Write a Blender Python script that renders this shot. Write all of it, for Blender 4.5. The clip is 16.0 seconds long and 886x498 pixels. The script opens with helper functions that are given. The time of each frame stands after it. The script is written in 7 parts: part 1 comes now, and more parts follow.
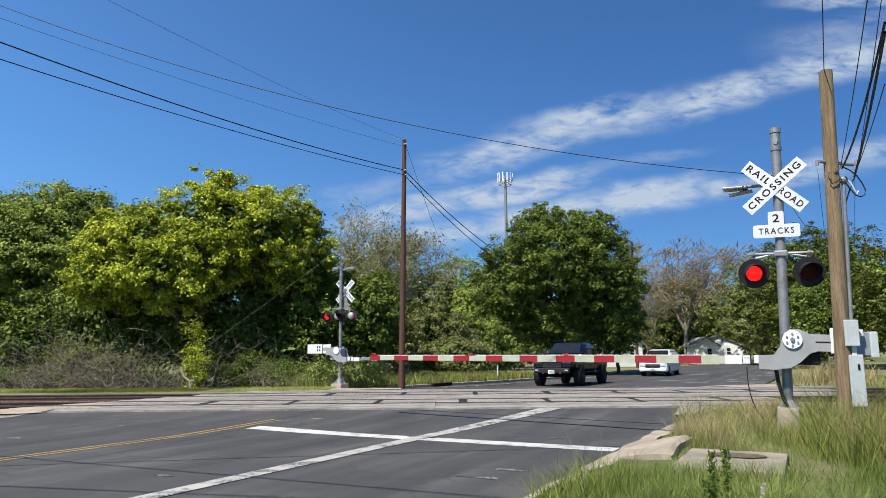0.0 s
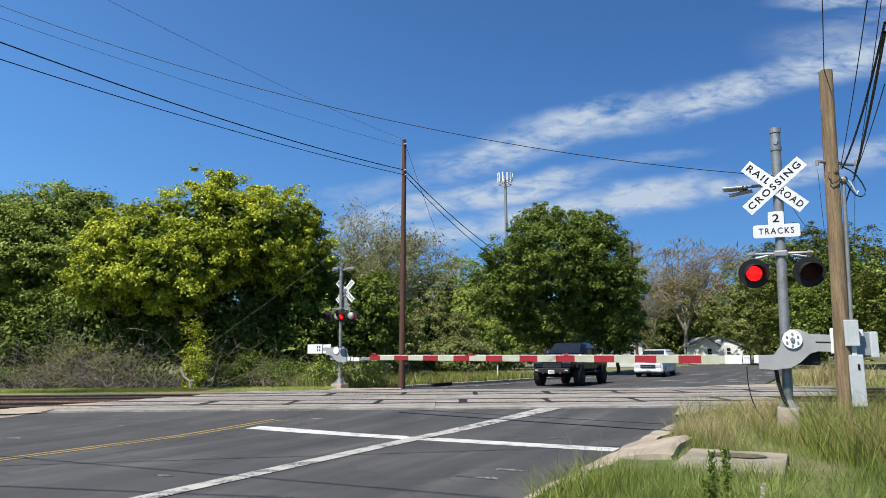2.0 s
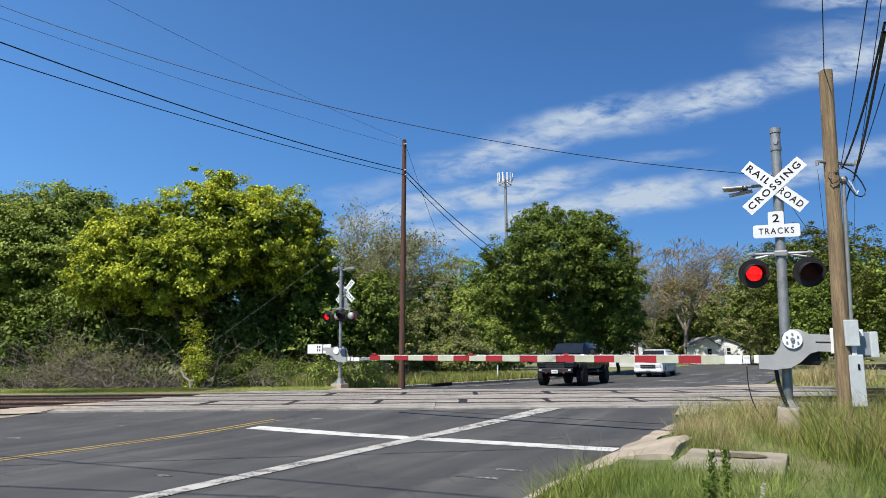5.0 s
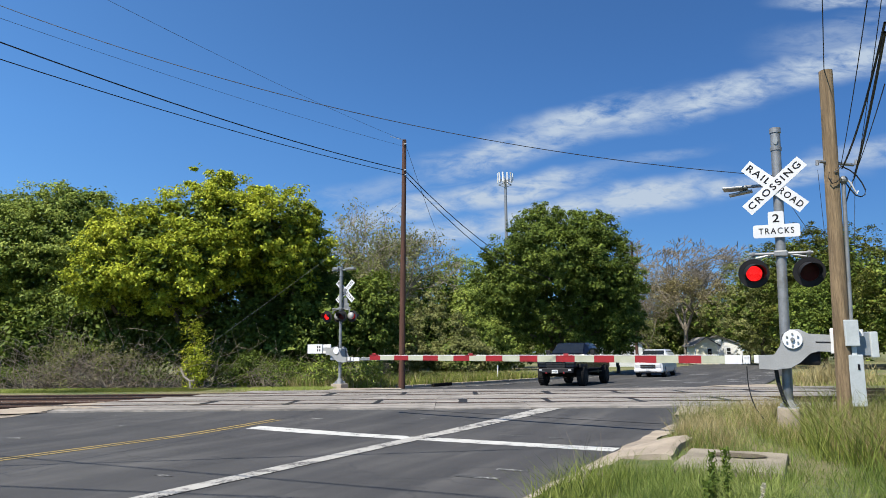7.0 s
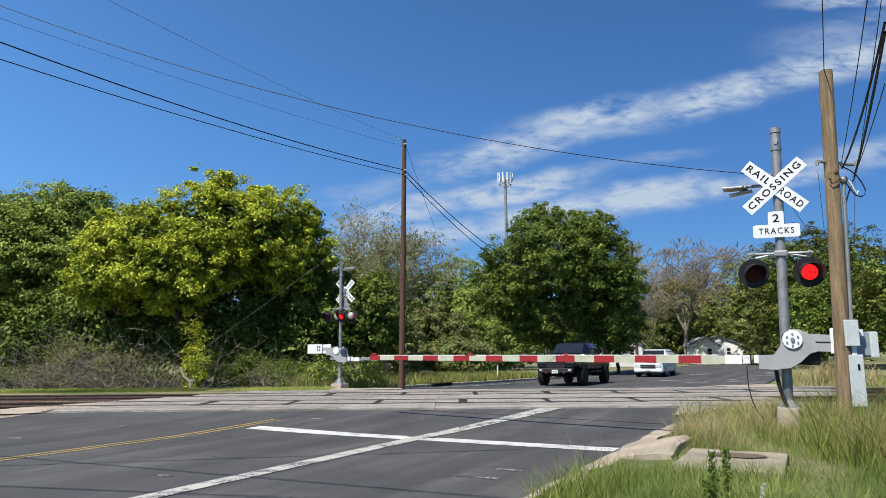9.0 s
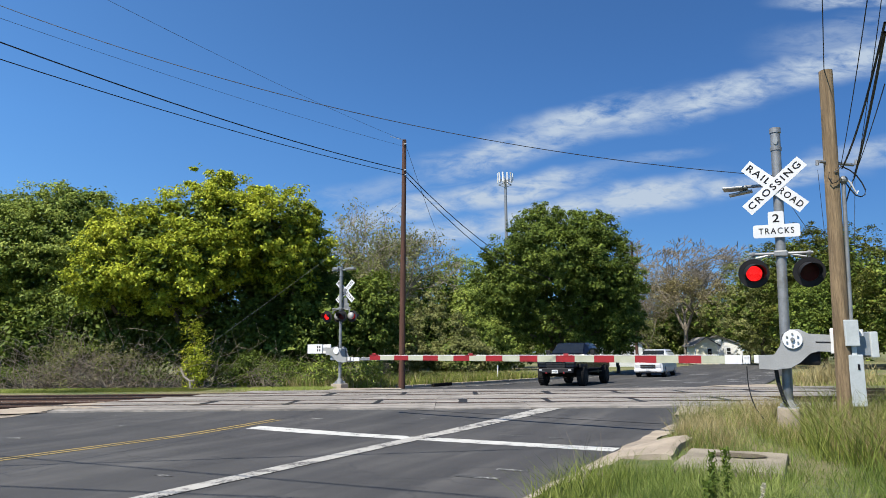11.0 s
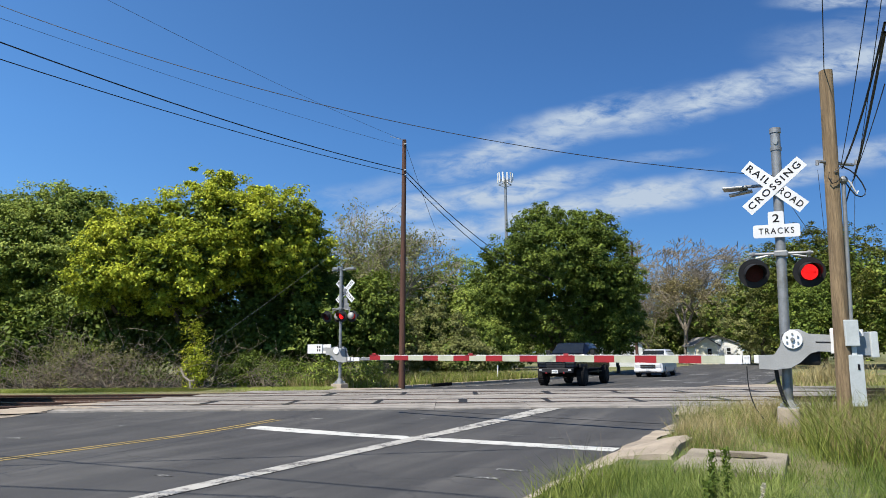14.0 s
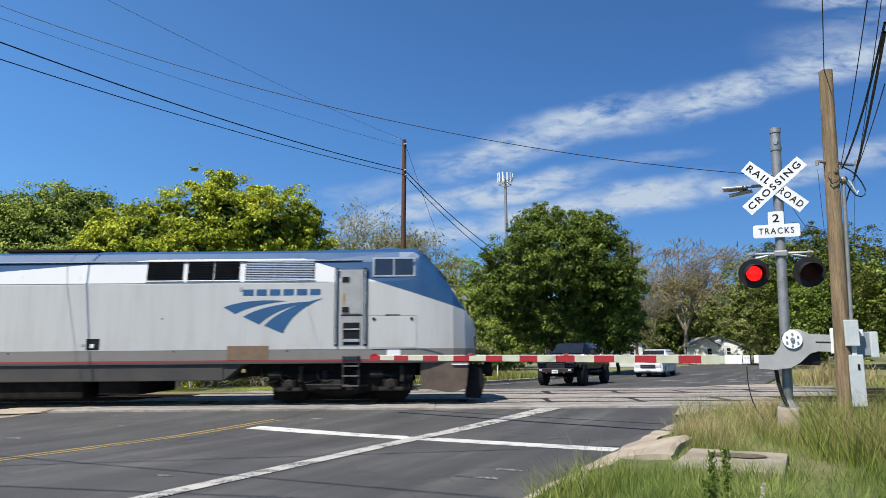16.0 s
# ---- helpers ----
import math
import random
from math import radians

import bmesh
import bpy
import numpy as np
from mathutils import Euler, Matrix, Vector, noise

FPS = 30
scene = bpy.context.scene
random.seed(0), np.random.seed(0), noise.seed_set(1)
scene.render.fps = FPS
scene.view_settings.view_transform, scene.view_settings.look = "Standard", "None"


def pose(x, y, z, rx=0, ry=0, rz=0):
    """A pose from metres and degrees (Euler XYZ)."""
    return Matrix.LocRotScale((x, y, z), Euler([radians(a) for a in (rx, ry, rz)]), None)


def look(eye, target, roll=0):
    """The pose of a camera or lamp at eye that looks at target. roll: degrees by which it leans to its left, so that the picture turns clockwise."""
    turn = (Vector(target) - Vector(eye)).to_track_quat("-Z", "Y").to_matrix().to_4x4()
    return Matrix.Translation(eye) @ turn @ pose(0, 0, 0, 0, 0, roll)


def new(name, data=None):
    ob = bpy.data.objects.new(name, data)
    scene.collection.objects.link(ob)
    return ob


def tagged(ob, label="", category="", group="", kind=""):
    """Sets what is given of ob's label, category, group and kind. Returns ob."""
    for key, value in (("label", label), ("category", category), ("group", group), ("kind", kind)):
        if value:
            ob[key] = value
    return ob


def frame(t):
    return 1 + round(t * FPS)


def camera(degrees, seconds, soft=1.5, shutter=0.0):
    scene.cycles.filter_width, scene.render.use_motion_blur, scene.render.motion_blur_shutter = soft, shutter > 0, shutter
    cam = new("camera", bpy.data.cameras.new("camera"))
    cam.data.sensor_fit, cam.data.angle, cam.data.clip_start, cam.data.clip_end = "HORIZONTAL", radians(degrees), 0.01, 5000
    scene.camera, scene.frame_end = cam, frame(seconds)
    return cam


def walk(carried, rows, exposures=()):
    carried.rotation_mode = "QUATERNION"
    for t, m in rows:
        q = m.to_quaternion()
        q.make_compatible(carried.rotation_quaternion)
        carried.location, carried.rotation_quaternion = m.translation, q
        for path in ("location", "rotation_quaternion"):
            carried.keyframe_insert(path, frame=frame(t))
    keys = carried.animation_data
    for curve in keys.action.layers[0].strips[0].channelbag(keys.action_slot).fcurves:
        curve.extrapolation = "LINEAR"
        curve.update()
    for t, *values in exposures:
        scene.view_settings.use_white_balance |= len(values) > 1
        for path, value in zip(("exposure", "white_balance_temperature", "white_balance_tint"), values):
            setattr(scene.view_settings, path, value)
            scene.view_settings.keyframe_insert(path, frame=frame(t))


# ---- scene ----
cam = camera(65.0, 16.0, soft=0.5, shutter=0.3)
CAM_POSE = pose(0, 0, 1.55, 98.504, 0, 0) @ pose(0, 0, 0, 0, 0, -0.4756)
walk(cam, [(0.0, CAM_POSE), (16.0, CAM_POSE)], exposures=[(0.0, 0.74), (16.0, 0.74)])

# ---- light ----
SUN_AZ, SUN_EL = 222.0, 55.0      # compass bearing of the sun from +Y clockwise, and its height
sx = math.sin(radians(SUN_AZ)) * math.cos(radians(SUN_EL))
sy = math.cos(radians(SUN_AZ)) * math.cos(radians(SUN_EL))
sz = math.sin(radians(SUN_EL))
sun = new("sun", bpy.data.lights.new("sun", "SUN"))
sun.data.energy, sun.data.angle, sun.data.color = 5.0, radians(0.53), (1.0, 0.94, 0.83)
sun.matrix_world = look((sx * 60, sy * 60, sz * 60), (0, 0, 0))

world = bpy.data.worlds.new("sky")
scene.world = world
world.use_nodes = True


class Nodes:
    """Small helper that adds nodes to a tree and links them."""

    def __init__(self, tree):
        self.t = tree
        tree.nodes.clear()

    def add(self, kind, **ins):
        n = self.t.nodes.new(kind)
        for k, v in ins.items():
            self.put(n, k.replace("_", " "), v)
        return n

    def put(self, n, key, v):
        sock = n.inputs[int(key)] if key.isdigit() else n.inputs[key]
        if isinstance(v, bpy.types.NodeSocket):
            self.t.links.new(v, sock)
        else:
            sock.default_value = v

    def math(self, op, a, b=0.0, c=None, clamp=False):
        n = self.t.nodes.new("ShaderNodeMath")
        n.operation, n.use_clamp = op, clamp
        for i, v in enumerate((a, b) if c is None else (a, b, c)):
            self.put(n, str(i), v)
        return n.outputs[0]

    def ramp(self, fac, stops, mode="LINEAR"):
        n = self.t.nodes.new("ShaderNodeValToRGB")
        n.color_ramp.interpolation = mode
        e = n.color_ramp.elements
        while len(e) < len(stops):
            e.new(0.5)
        for el, (pos, col) in zip(e, stops):
            el.position = pos
            el.color = (*col, 1) if len(col) == 3 else col
        self.put(n, "0", fac)
        return n.outputs[0]

    def mix(self, fac, a, b, mode="MIX"):
        n = self.t.nodes.new("ShaderNodeMix")
        n.data_type, n.blend_type = "RGBA", mode
        self.put(n, "0", fac)
        for i, v in ((6, a), (7, b)):
            if not isinstance(v, bpy.types.NodeSocket) and len(v) == 3:
                v = (*v, 1)
            self.put(n, str(i), v)
        return n.outputs[2]

    def noise(self, vec, scale, detail=4.0, rough=0.55, distort=0.0):
        n = self.add("ShaderNodeTexNoise", Scale=scale, Detail=detail, Roughness=rough, Distortion=distort)
        if vec is not None:
            self.put(n, "Vector", vec)
        return n.outputs["Fac"]

    def mapping(self, vec, scale=(1, 1, 1), rot=(0, 0, 0), loc=(0, 0, 0)):
        n = self.add("ShaderNodeMapping", Scale=scale, Rotation=rot, Location=loc)
        self.put(n, "Vector", vec)
        return n.outputs[0]

    def smooth(self, v, a, b):
        n = self.add("ShaderNodeMapRange")
        n.interpolation_type = "SMOOTHSTEP"
        for i, x in enumerate((v, a, b, 0.0, 1.0)):
            self.put(n, str(i), x)
        return n.outputs[0]


def build_sky():
    g = Nodes(world.node_tree)
    sky = g.add("ShaderNodeTexSky")
    sky.sky_type, sky.sun_disc = "NISHITA", False
    sky.sun_elevation, sky.sun_rotation = radians(SUN_EL), radians(SUN_AZ)
    sky.altitude, sky.air_density, sky.dust_density, sky.ozone_density = 200.0, 1.0, 0.1, 3.0
    tc = g.add("ShaderNodeTexCoord")
    sep = g.add("ShaderNodeSeparateXYZ", Vector=tc.outputs["Generated"])
    x, y, z = sep.outputs
    yy = g.math("MAXIMUM", y, 0.05)
    sx_, sz_ = g.math("DIVIDE", x, yy), g.math("DIVIDE", z, yy)
    flat = g.add("ShaderNodeCombineXYZ", X=sx_, Y=sz_, Z=0.0).outputs[0]
    wob = g.noise(flat, 5.0, 3.0)
    total = None
    # cirrus streaks: start, end (x/y and z/y on the sky), half width, strength
    streaks = [((-0.03, 0.262), (0.19, 0.322), 0.026, 0.80), ((0.10, 0.310), (0.36, 0.372), 0.026, 0.90), ((0.30, 0.352), (0.54, 0.414), 0.024, 0.95),
               ((0.48, 0.398), (0.80, 0.480), 0.028, 0.95), ((0.05, 0.272), (0.34, 0.345), 0.016, 0.55), ((0.50, 0.445), (0.80, 0.52), 0.030, 0.35),
               ((0.53, 0.526), (0.80, 0.540), 0.010, 0.95), ((-0.16, 0.182), (0.06, 0.230), 0.020, 0.95), ((-0.02, 0.218), (0.22, 0.252), 0.018, 1.1),
               ((-0.16, 0.145), (0.10, 0.190), 0.018, 0.95), ((0.04, 0.182), (0.27, 0.210), 0.024, 1.1), ((0.20, 0.204), (0.40, 0.242), 0.024, 1.1),
               ((0.34, 0.226), (0.60, 0.266), 0.016, 0.95), ((0.21, 0.262), (0.26, 0.268), 0.010, 0.70), ((0.28, 0.276), (0.38, 0.298), 0.009, 0.50),
               ((0.56, 0.270), (0.80, 0.325), 0.020, 0.75), ((-0.25, 0.205), (0.02, 0.262), 0.018, 0.30)]
    for (ax, az), (bx, bz), w, k in streaks:
        ln = math.hypot(bx - ax, bz - az)
        dx, dz = (bx - ax) / ln, (bz - az) / ln
        px, pz = g.math("SUBTRACT", sx_, ax), g.math("SUBTRACT", sz_, az)
        along = g.math("ADD", g.math("MULTIPLY", px, dx), g.math("MULTIPLY", pz, dz))
        across = g.math("SUBTRACT", g.math("MULTIPLY", pz, dx), g.math("MULTIPLY", px, dz))
        across = g.math("ADD", across, g.math("MULTIPLY", g.math("SUBTRACT", wob, 0.5), 0.06))
        a = g.math("MULTIPLY", g.smooth(along, -0.06, 0.10), g.math("SUBTRACT", 1.0, g.smooth(along, ln - 0.10, ln + 0.06)))
        b = g.math("SUBTRACT", 1.0, g.smooth(g.math("ABSOLUTE", across), w * 0.25, w * 1.45))
        s = g.math("MULTIPLY", g.math("MULTIPLY", a, b), k)
        total = s if total is None else g.math("MAXIMUM", total, s)
    m1 = g.mapping(flat, scale=(7, 24, 1), rot=(0, 0, radians(-14)))
    m2 = g.mapping(flat, scale=(30, 70, 1), rot=(0, 0, radians(-32)))
    n1 = g.noise(m1, 1.0, 6.0, 0.62, 0.8)
    n2 = g.noise(m2, 1.0, 4.0, 0.6, 0.4)
    tex = g.math("ADD", g.math("MULTIPLY", n1, 0.68), g.math("MULTIPLY", n2, 0.42))
    wisps = g.math("MULTIPLY", total, g.smooth(tex, 0.34, 0.70))
    fac = g.math("MULTIPLY", wisps, 1.25, clamp=True)
    # the rest of the sky, outside the view, carries the same thin cirrus
    tint = g.ramp(z, [(0.0, (0.52, 0.76, 1.06)), (0.12, (0.52, 0.85, 1.22)), (0.30, (0.57, 0.99, 1.42)), (0.55, (0.62, 1.02, 1.42)), (1.0, (0.34, 0.58, 0.86))])
    # the sky deepens away from the sun
    away = g.math("SUBTRACT", g.math("MULTIPLY", x, -sx / math.cos(radians(SUN_EL))), g.math("MULTIPLY", y, sy / math.cos(radians(SUN_EL))))
    fade = g.ramp(away, [(0.2, (1.48, 1.41, 1.31)), (1.0, (0.72, 0.75, 0.80))])
    tint = g.mix(1.0, tint, fade, "MULTIPLY")
    deep = g.mix(1.0, sky.outputs[0], tint, "MULTIPLY")
    col = g.mix(fac, deep, CLOUD)
    bg = g.add("ShaderNodeBackground", Color=col, Strength=SKY_STRENGTH)
    out = g.add("ShaderNodeOutputWorld")
    g.t.links.new(bg.outputs[0], out.inputs[0])


SKY_STRENGTH, CLOUD = 0.0575, (5.2, 6.25, 7.7)
build_sky()


# ---- materials ----
def mat(name, c1, c2=None, rough=0.7, metal=0.0, scale=3.0, fine=40.0, bump=0.0, spec=0.5, var=0.0, stretch=(1, 1, 1), coat=0.0, grain=0.25):
    """A surface with stains at one scale, grain at a finer one, and relief."""
    m = bpy.data.materials.new(name)
    m.use_nodes = True
    g = Nodes(m.node_tree)
    c2 = c2 or tuple(c * 0.7 for c in c1)
    tc = g.add("ShaderNodeTexCoord")
    v = g.mapping(tc.outputs["Object"], scale=stretch)
    big = g.noise(v, scale, 5.0, 0.6)
    small = g.noise(v, fine, 3.0, 0.6)
    col = g.mix(g.smooth(big, 0.32, 0.68), c1, c2)
    col = g.mix(g.math("MULTIPLY", g.smooth(small, 0.35, 0.7), grain), col, tuple(c * 0.55 for c in c2))
    if var:
        info = g.add("ShaderNodeObjectInfo")
        hv = g.add("ShaderNodeHueSaturation", Color=col)
        g.put(hv, "Value", g.math("ADD", 1.0 - var / 2, g.math("MULTIPLY", info.outputs["Random"], var)))
        col = hv.outputs[0]
    b = g.add("ShaderNodeBsdfPrincipled", Metallic=metal)
    g.put(b, "Base Color", col)
    g.put(b, "Roughness", g.math("ADD", rough - 0.08, g.math("MULTIPLY", big, 0.16), clamp=True))
    g.put(b, "Specular IOR Level", spec)
    if coat:
        g.put(b, "Coat Weight", coat)
        g.put(b, "Coat Roughness", 0.08)
    if bump:
        bp = g.add("ShaderNodeBump", Strength=bump, Distance=0.02, Height=small)
        g.put(b, "Normal", bp.outputs[0])
    o = g.add("ShaderNodeOutputMaterial")
    g.t.links.new(b.outputs[0], o.inputs[0])
    return m


def leaf_mat(name, dark, mid, light, trans=0.35):
    m = bpy.data.materials.new(name)
    m.use_nodes = True
    g = Nodes(m.node_tree)
    geo = g.add("ShaderNodeNewGeometry")
    tc = g.add("ShaderNodeTexCoord")
    big = g.noise(tc.outputs["Object"], 0.45, 3.0)
    f = g.math("ADD", g.math("MULTIPLY", geo.outputs["Random Per Island"], 0.6), g.math("MULTIPLY", g.smooth(big, 0.3, 0.7), 0.4))
    col = g.ramp(f, [(0.0, dark), (0.5, mid), (1.0, light)])
    d = g.add("ShaderNodeBsdfPrincipled", Roughness=0.55)
    g.put(d, "Base Color", col)
    g.put(d, "Specular IOR Level", 0.12)
    t = g.add("ShaderNodeBsdfTranslucent", Color=g.mix(0.5, col, light))
    mx = g.add("ShaderNodeMixShader")
    g.put(mx, "0", trans)
    g.t.links.new(d.outputs[0], mx.inputs[1])
    g.t.links.new(t.outputs[0], mx.inputs[2])
    o = g.add("ShaderNodeOutputMaterial")
    g.t.links.new(mx.outputs[0], o.inputs[0])
    return m


def glow_mat(name, col, strength):
    m = bpy.data.materials.new(name)
    m.use_nodes = True
    g = Nodes(m.node_tree)
    e = g.add("ShaderNodeEmission", Color=(*col, 1), Strength=strength)
    o = g.add("ShaderNodeOutputMaterial")
    g.t.links.new(e.outputs[0], o.inputs[0])
    return m


RA_ROAD = radians(28.0)


def asphalt_mat():
    m = bpy.data.materials.new("asphalt")
    m.use_nodes = True
    g = Nodes(m.node_tree)
    tc = g.add("ShaderNodeTexCoord")
    v = tc.outputs["Object"]
    along = g.mapping(g.mapping(v, rot=(0, 0, RA_ROAD)), scale=(1.5, 0.08, 1.0))
    tracks = g.noise(along, 1.0, 4.0, 0.6)
    patch = g.noise(v, 0.35, 5.0, 0.6)
    grain = g.noise(v, 90.0, 2.0, 0.7)
    speck = g.noise(v, 14.0, 4.0, 0.75)
    col = g.ramp(g.math("ADD", g.math("MULTIPLY", tracks, 0.55), g.math("MULTIPLY", patch, 0.45)),
                 [(0.36, (0.021, 0.0205, 0.021)), (0.50, (0.037, 0.036, 0.036)), (0.64, (0.076, 0.073, 0.070))])
    col = g.mix(g.math("MULTIPLY", g.smooth(grain, 0.45, 0.75), 0.5), col, (0.12, 0.12, 0.12))
    col = g.mix(g.math("MULTIPLY", g.smooth(speck, 0.66, 0.74), 0.7), col, (0.24, 0.235, 0.23))
    # tar-filled cracks
    vor = g.add("ShaderNodeTexVoronoi", Scale=0.32)
    vor.feature = "DISTANCE_TO_EDGE"
    wv = g.add("ShaderNodeVectorMath")
    wv.operation = "ADD"
    g.put(wv, "0", v)
    nz = g.add("ShaderNodeTexNoise", Scale=1.6, Detail=4.0)
    g.put(nz, "Vector", v)
    g.put(wv, "1", nz.outputs["Color"])
    g.put(vor, "Vector", wv.outputs[0])
    crack = g.math("SUBTRACT", 1.0, g.smooth(vor.outputs["Distance"], 0.0, 0.012))
    col = g.mix(g.math("MULTIPLY", crack, 0.55), col, (0.018, 0.018, 0.019))
    b = g.add("ShaderNodeBsdfPrincipled")
    g.put(b, "Base Color", col)
    g.put(b, "Roughness", g.math("ADD", 0.72, g.math("MULTIPLY", patch, 0.15)))
    bp = g.add("ShaderNodeBump", Strength=0.5, Distance=0.01, Height=grain)
    g.put(b, "Normal", bp.outputs[0])
    o = g.add("ShaderNodeOutputMaterial")
    g.t.links.new(b.outputs[0], o.inputs[0])
    return m


def worn_paint(name, paint, under, wear):
    """Road paint worn through to the asphalt in flecks."""
    m = bpy.data.materials.new(name)
    m.use_nodes = True
    g = Nodes(m.node_tree)
    tc = g.add("ShaderNodeTexCoord")
    v = tc.outputs["Object"]
    n = g.math("ADD", g.math("MULTIPLY", g.noise(v, 2.2, 6.0, 0.7), 0.6), g.math("MULTIPLY", g.noise(v, 25.0, 4.0, 0.75), 0.4))
    dirt = g.noise(v, 1.1, 4.0)
    col = g.mix(g.math("MULTIPLY", dirt, 0.5), paint, tuple(p * 0.6 for p in paint))
    col = g.mix(g.smooth(n, wear, wear + 0.09), col, under)
    b = g.add("ShaderNodeBsdfPrincipled", Roughness=0.75)
    g.put(b, "Base Color", col)
    o = g.add("ShaderNodeOutputMaterial")
    g.t.links.new(b.outputs[0], o.inputs[0])
    return m


def ground_mat():
    m = bpy.data.materials.new("verge_soil_and_turf")
    m.use_nodes = True
    g = Nodes(m.node_tree)
    tc = g.add("ShaderNodeTexCoord")
    v = tc.outputs["Object"]
    a, b_, c = g.noise(v, 0.25, 5.0), g.noise(v, 3.0, 5.0, 0.7), g.noise(v, 45.0, 3.0, 0.7)
    turf = g.mix(g.smooth(b_, 0.35, 0.65), (0.075, 0.11, 0.028), (0.17, 0.165, 0.062))
    col = g.mix(g.smooth(a, 0.45, 0.72), turf, (0.25, 0.20, 0.12))
    col = g.mix(g.math("MULTIPLY", g.smooth(c, 0.4, 0.7), 0.5), col, (0.045, 0.05, 0.02))
    b = g.add("ShaderNodeBsdfPrincipled", Roughness=0.95)
    g.put(b, "Base Color", col)
    bp = g.add("ShaderNodeBump", Strength=0.8, Distance=0.05, Height=c)
    g.put(b, "Normal", bp.outputs[0])
    o = g.add("ShaderNodeOutputMaterial")
    g.t.links.new(b.outputs[0], o.inputs[0])
    return m


M = {}
M["asphalt"] = asphalt_mat()
M["ground"] = ground_mat()
M["white_line"] = worn_paint("white_road_paint", (0.49, 0.49, 0.47), (0.05, 0.05, 0.05), 0.52)
M["lane_line"] = worn_paint("lane_paint", (0.38, 0.37, 0.345), (0.07, 0.068, 0.066), 0.49)
M["yellow_line"] = worn_paint("yellow_road_paint", (0.31, 0.225, 0.07), (0.05, 0.05, 0.05), 0.52)
M["faint_paint"] = worn_paint("faint_paint", (0.30, 0.30, 0.285), (0.045, 0.045, 0.045), 0.42)
M["concrete"] = mat("crossing_concrete", (0.285, 0.262, 0.235), (0.165, 0.152, 0.138), 0.85, scale=1.6, fine=50, bump=0.3, var=0.35, grain=0.4)
M["pale_concrete"] = mat("pale_concrete", (0.37, 0.315, 0.245), (0.25, 0.21, 0.165), 0.9, scale=1.5, fine=45, bump=0.35)
M["slab_concrete"] = mat("weathered_slab", (0.30, 0.265, 0.205), (0.19, 0.165, 0.125), 0.92, scale=2.2, fine=60, bump=0.5, grain=0.5)
M["soil"] = mat("dark_brown_patch", (0.07, 0.055, 0.035), (0.11, 0.09, 0.055), 0.95, scale=9, fine=50, bump=0.8)
M["tar"] = mat("tar", (0.012, 0.012, 0.013), rough=0.7, scale=4)
M["rail"] = mat("rail_steel", (0.11, 0.062, 0.043), (0.07, 0.04, 0.03), 0.6, 0.2, scale=6)
M["railhead"] = mat("polished_railhead", (0.45, 0.44, 0.43), (0.33, 0.31, 0.30), 0.28, 1.0, scale=5)
M["tie"] = mat("weathered_tie", (0.16, 0.12, 0.09), (0.09, 0.07, 0.055), 0.95, scale=4, bump=0.5, var=0.4, stretch=(1, 6, 1))
M["ballast"] = mat("ballast_stone", (0.30, 0.26, 0.22), (0.17, 0.14, 0.12), 0.95, scale=9, fine=28, bump=0.9)
M["galv"] = mat("galvanised_steel", (0.28, 0.285, 0.285), (0.19, 0.195, 0.20), 0.45, 0.45, scale=5, fine=60)
M["alu_paint"] = mat("silver_grey_paint", (0.30, 0.305, 0.305), (0.245, 0.25, 0.25), 0.5, 0.1, scale=2.5, fine=50, bump=0.05)
M["white_metal"] = mat("white_enamel", (0.63, 0.635, 0.64), (0.54, 0.545, 0.55), 0.45, scale=2, fine=30, grain=0.1)
M["sign_white"] = mat("reflective_white_sheeting", (0.58, 0.59, 0.61), (0.51, 0.52, 0.54), 0.5, scale=2, fine=30, grain=0.08)
M["sign_black"] = mat("sign_black", (0.010, 0.010, 0.012), rough=0.6, spec=0.15)
M["black_paint"] = mat("matt_black_paint", (0.014, 0.014, 0.016), (0.022, 0.022, 0.024), 0.6, scale=4, spec=0.2)
M["lens_dark"] = mat("dark_red_lens", (0.045, 0.003, 0.004), (0.03, 0.002, 0.003), 0.4, scale=20, spec=0.15)
M["led_red"] = glow_mat("lit_red_leds", (1.0, 0.004, 0.006), 0.26)
M["led_dot"] = glow_mat("lit_red_led_dot", (1.0, 0.025, 0.025), 1.5)
M["arm_red"] = mat("retroreflective_red", (0.27, 0.010, 0.013), (0.20, 0.008, 0.011), 0.45, scale=3, grain=0.1)
M["arm_white"] = mat("retroreflective_dull_white", (0.40, 0.405, 0.31), (0.32, 0.325, 0.24), 0.45, scale=3, grain=0.1)
M["cable"] = mat("black_cable", (0.012, 0.012, 0.013), rough=0.6)
M["thin_wire"] = mat("weathered_wire", (0.10, 0.11, 0.13), rough=0.6)
M["pole_brown"] = mat("creosoted_pole", (0.085, 0.036, 0.022), (0.055, 0.024, 0.015), 0.85, scale=2, fine=30, bump=0.4, stretch=(4, 4, 0.35))
M["pole_tan"] = mat("treated_pine_pole", (0.255, 0.18, 0.10), (0.13, 0.09, 0.05), 0.9, scale=5, fine=34, bump=0.6, stretch=(3, 3, 0.22), grain=0.5)
M["bark"] = mat("grey_bark", (0.13, 0.105, 0.08), (0.075, 0.06, 0.048), 0.95, scale=5, bump=0.6, stretch=(2, 2, 0.5))
M["pale_bark"] = mat("pale_dead_bark", (0.34, 0.30, 0.25), (0.22, 0.185, 0.15), 0.9, scale=5)
M["tan_bark"] = mat("tan_bark", (0.24, 0.205, 0.155), (0.15, 0.125, 0.095), 0.9, scale=5)
M["twig"] = mat("dry_twig", (0.24, 0.20, 0.155), (0.14, 0.112, 0.085), 0.9, scale=3)
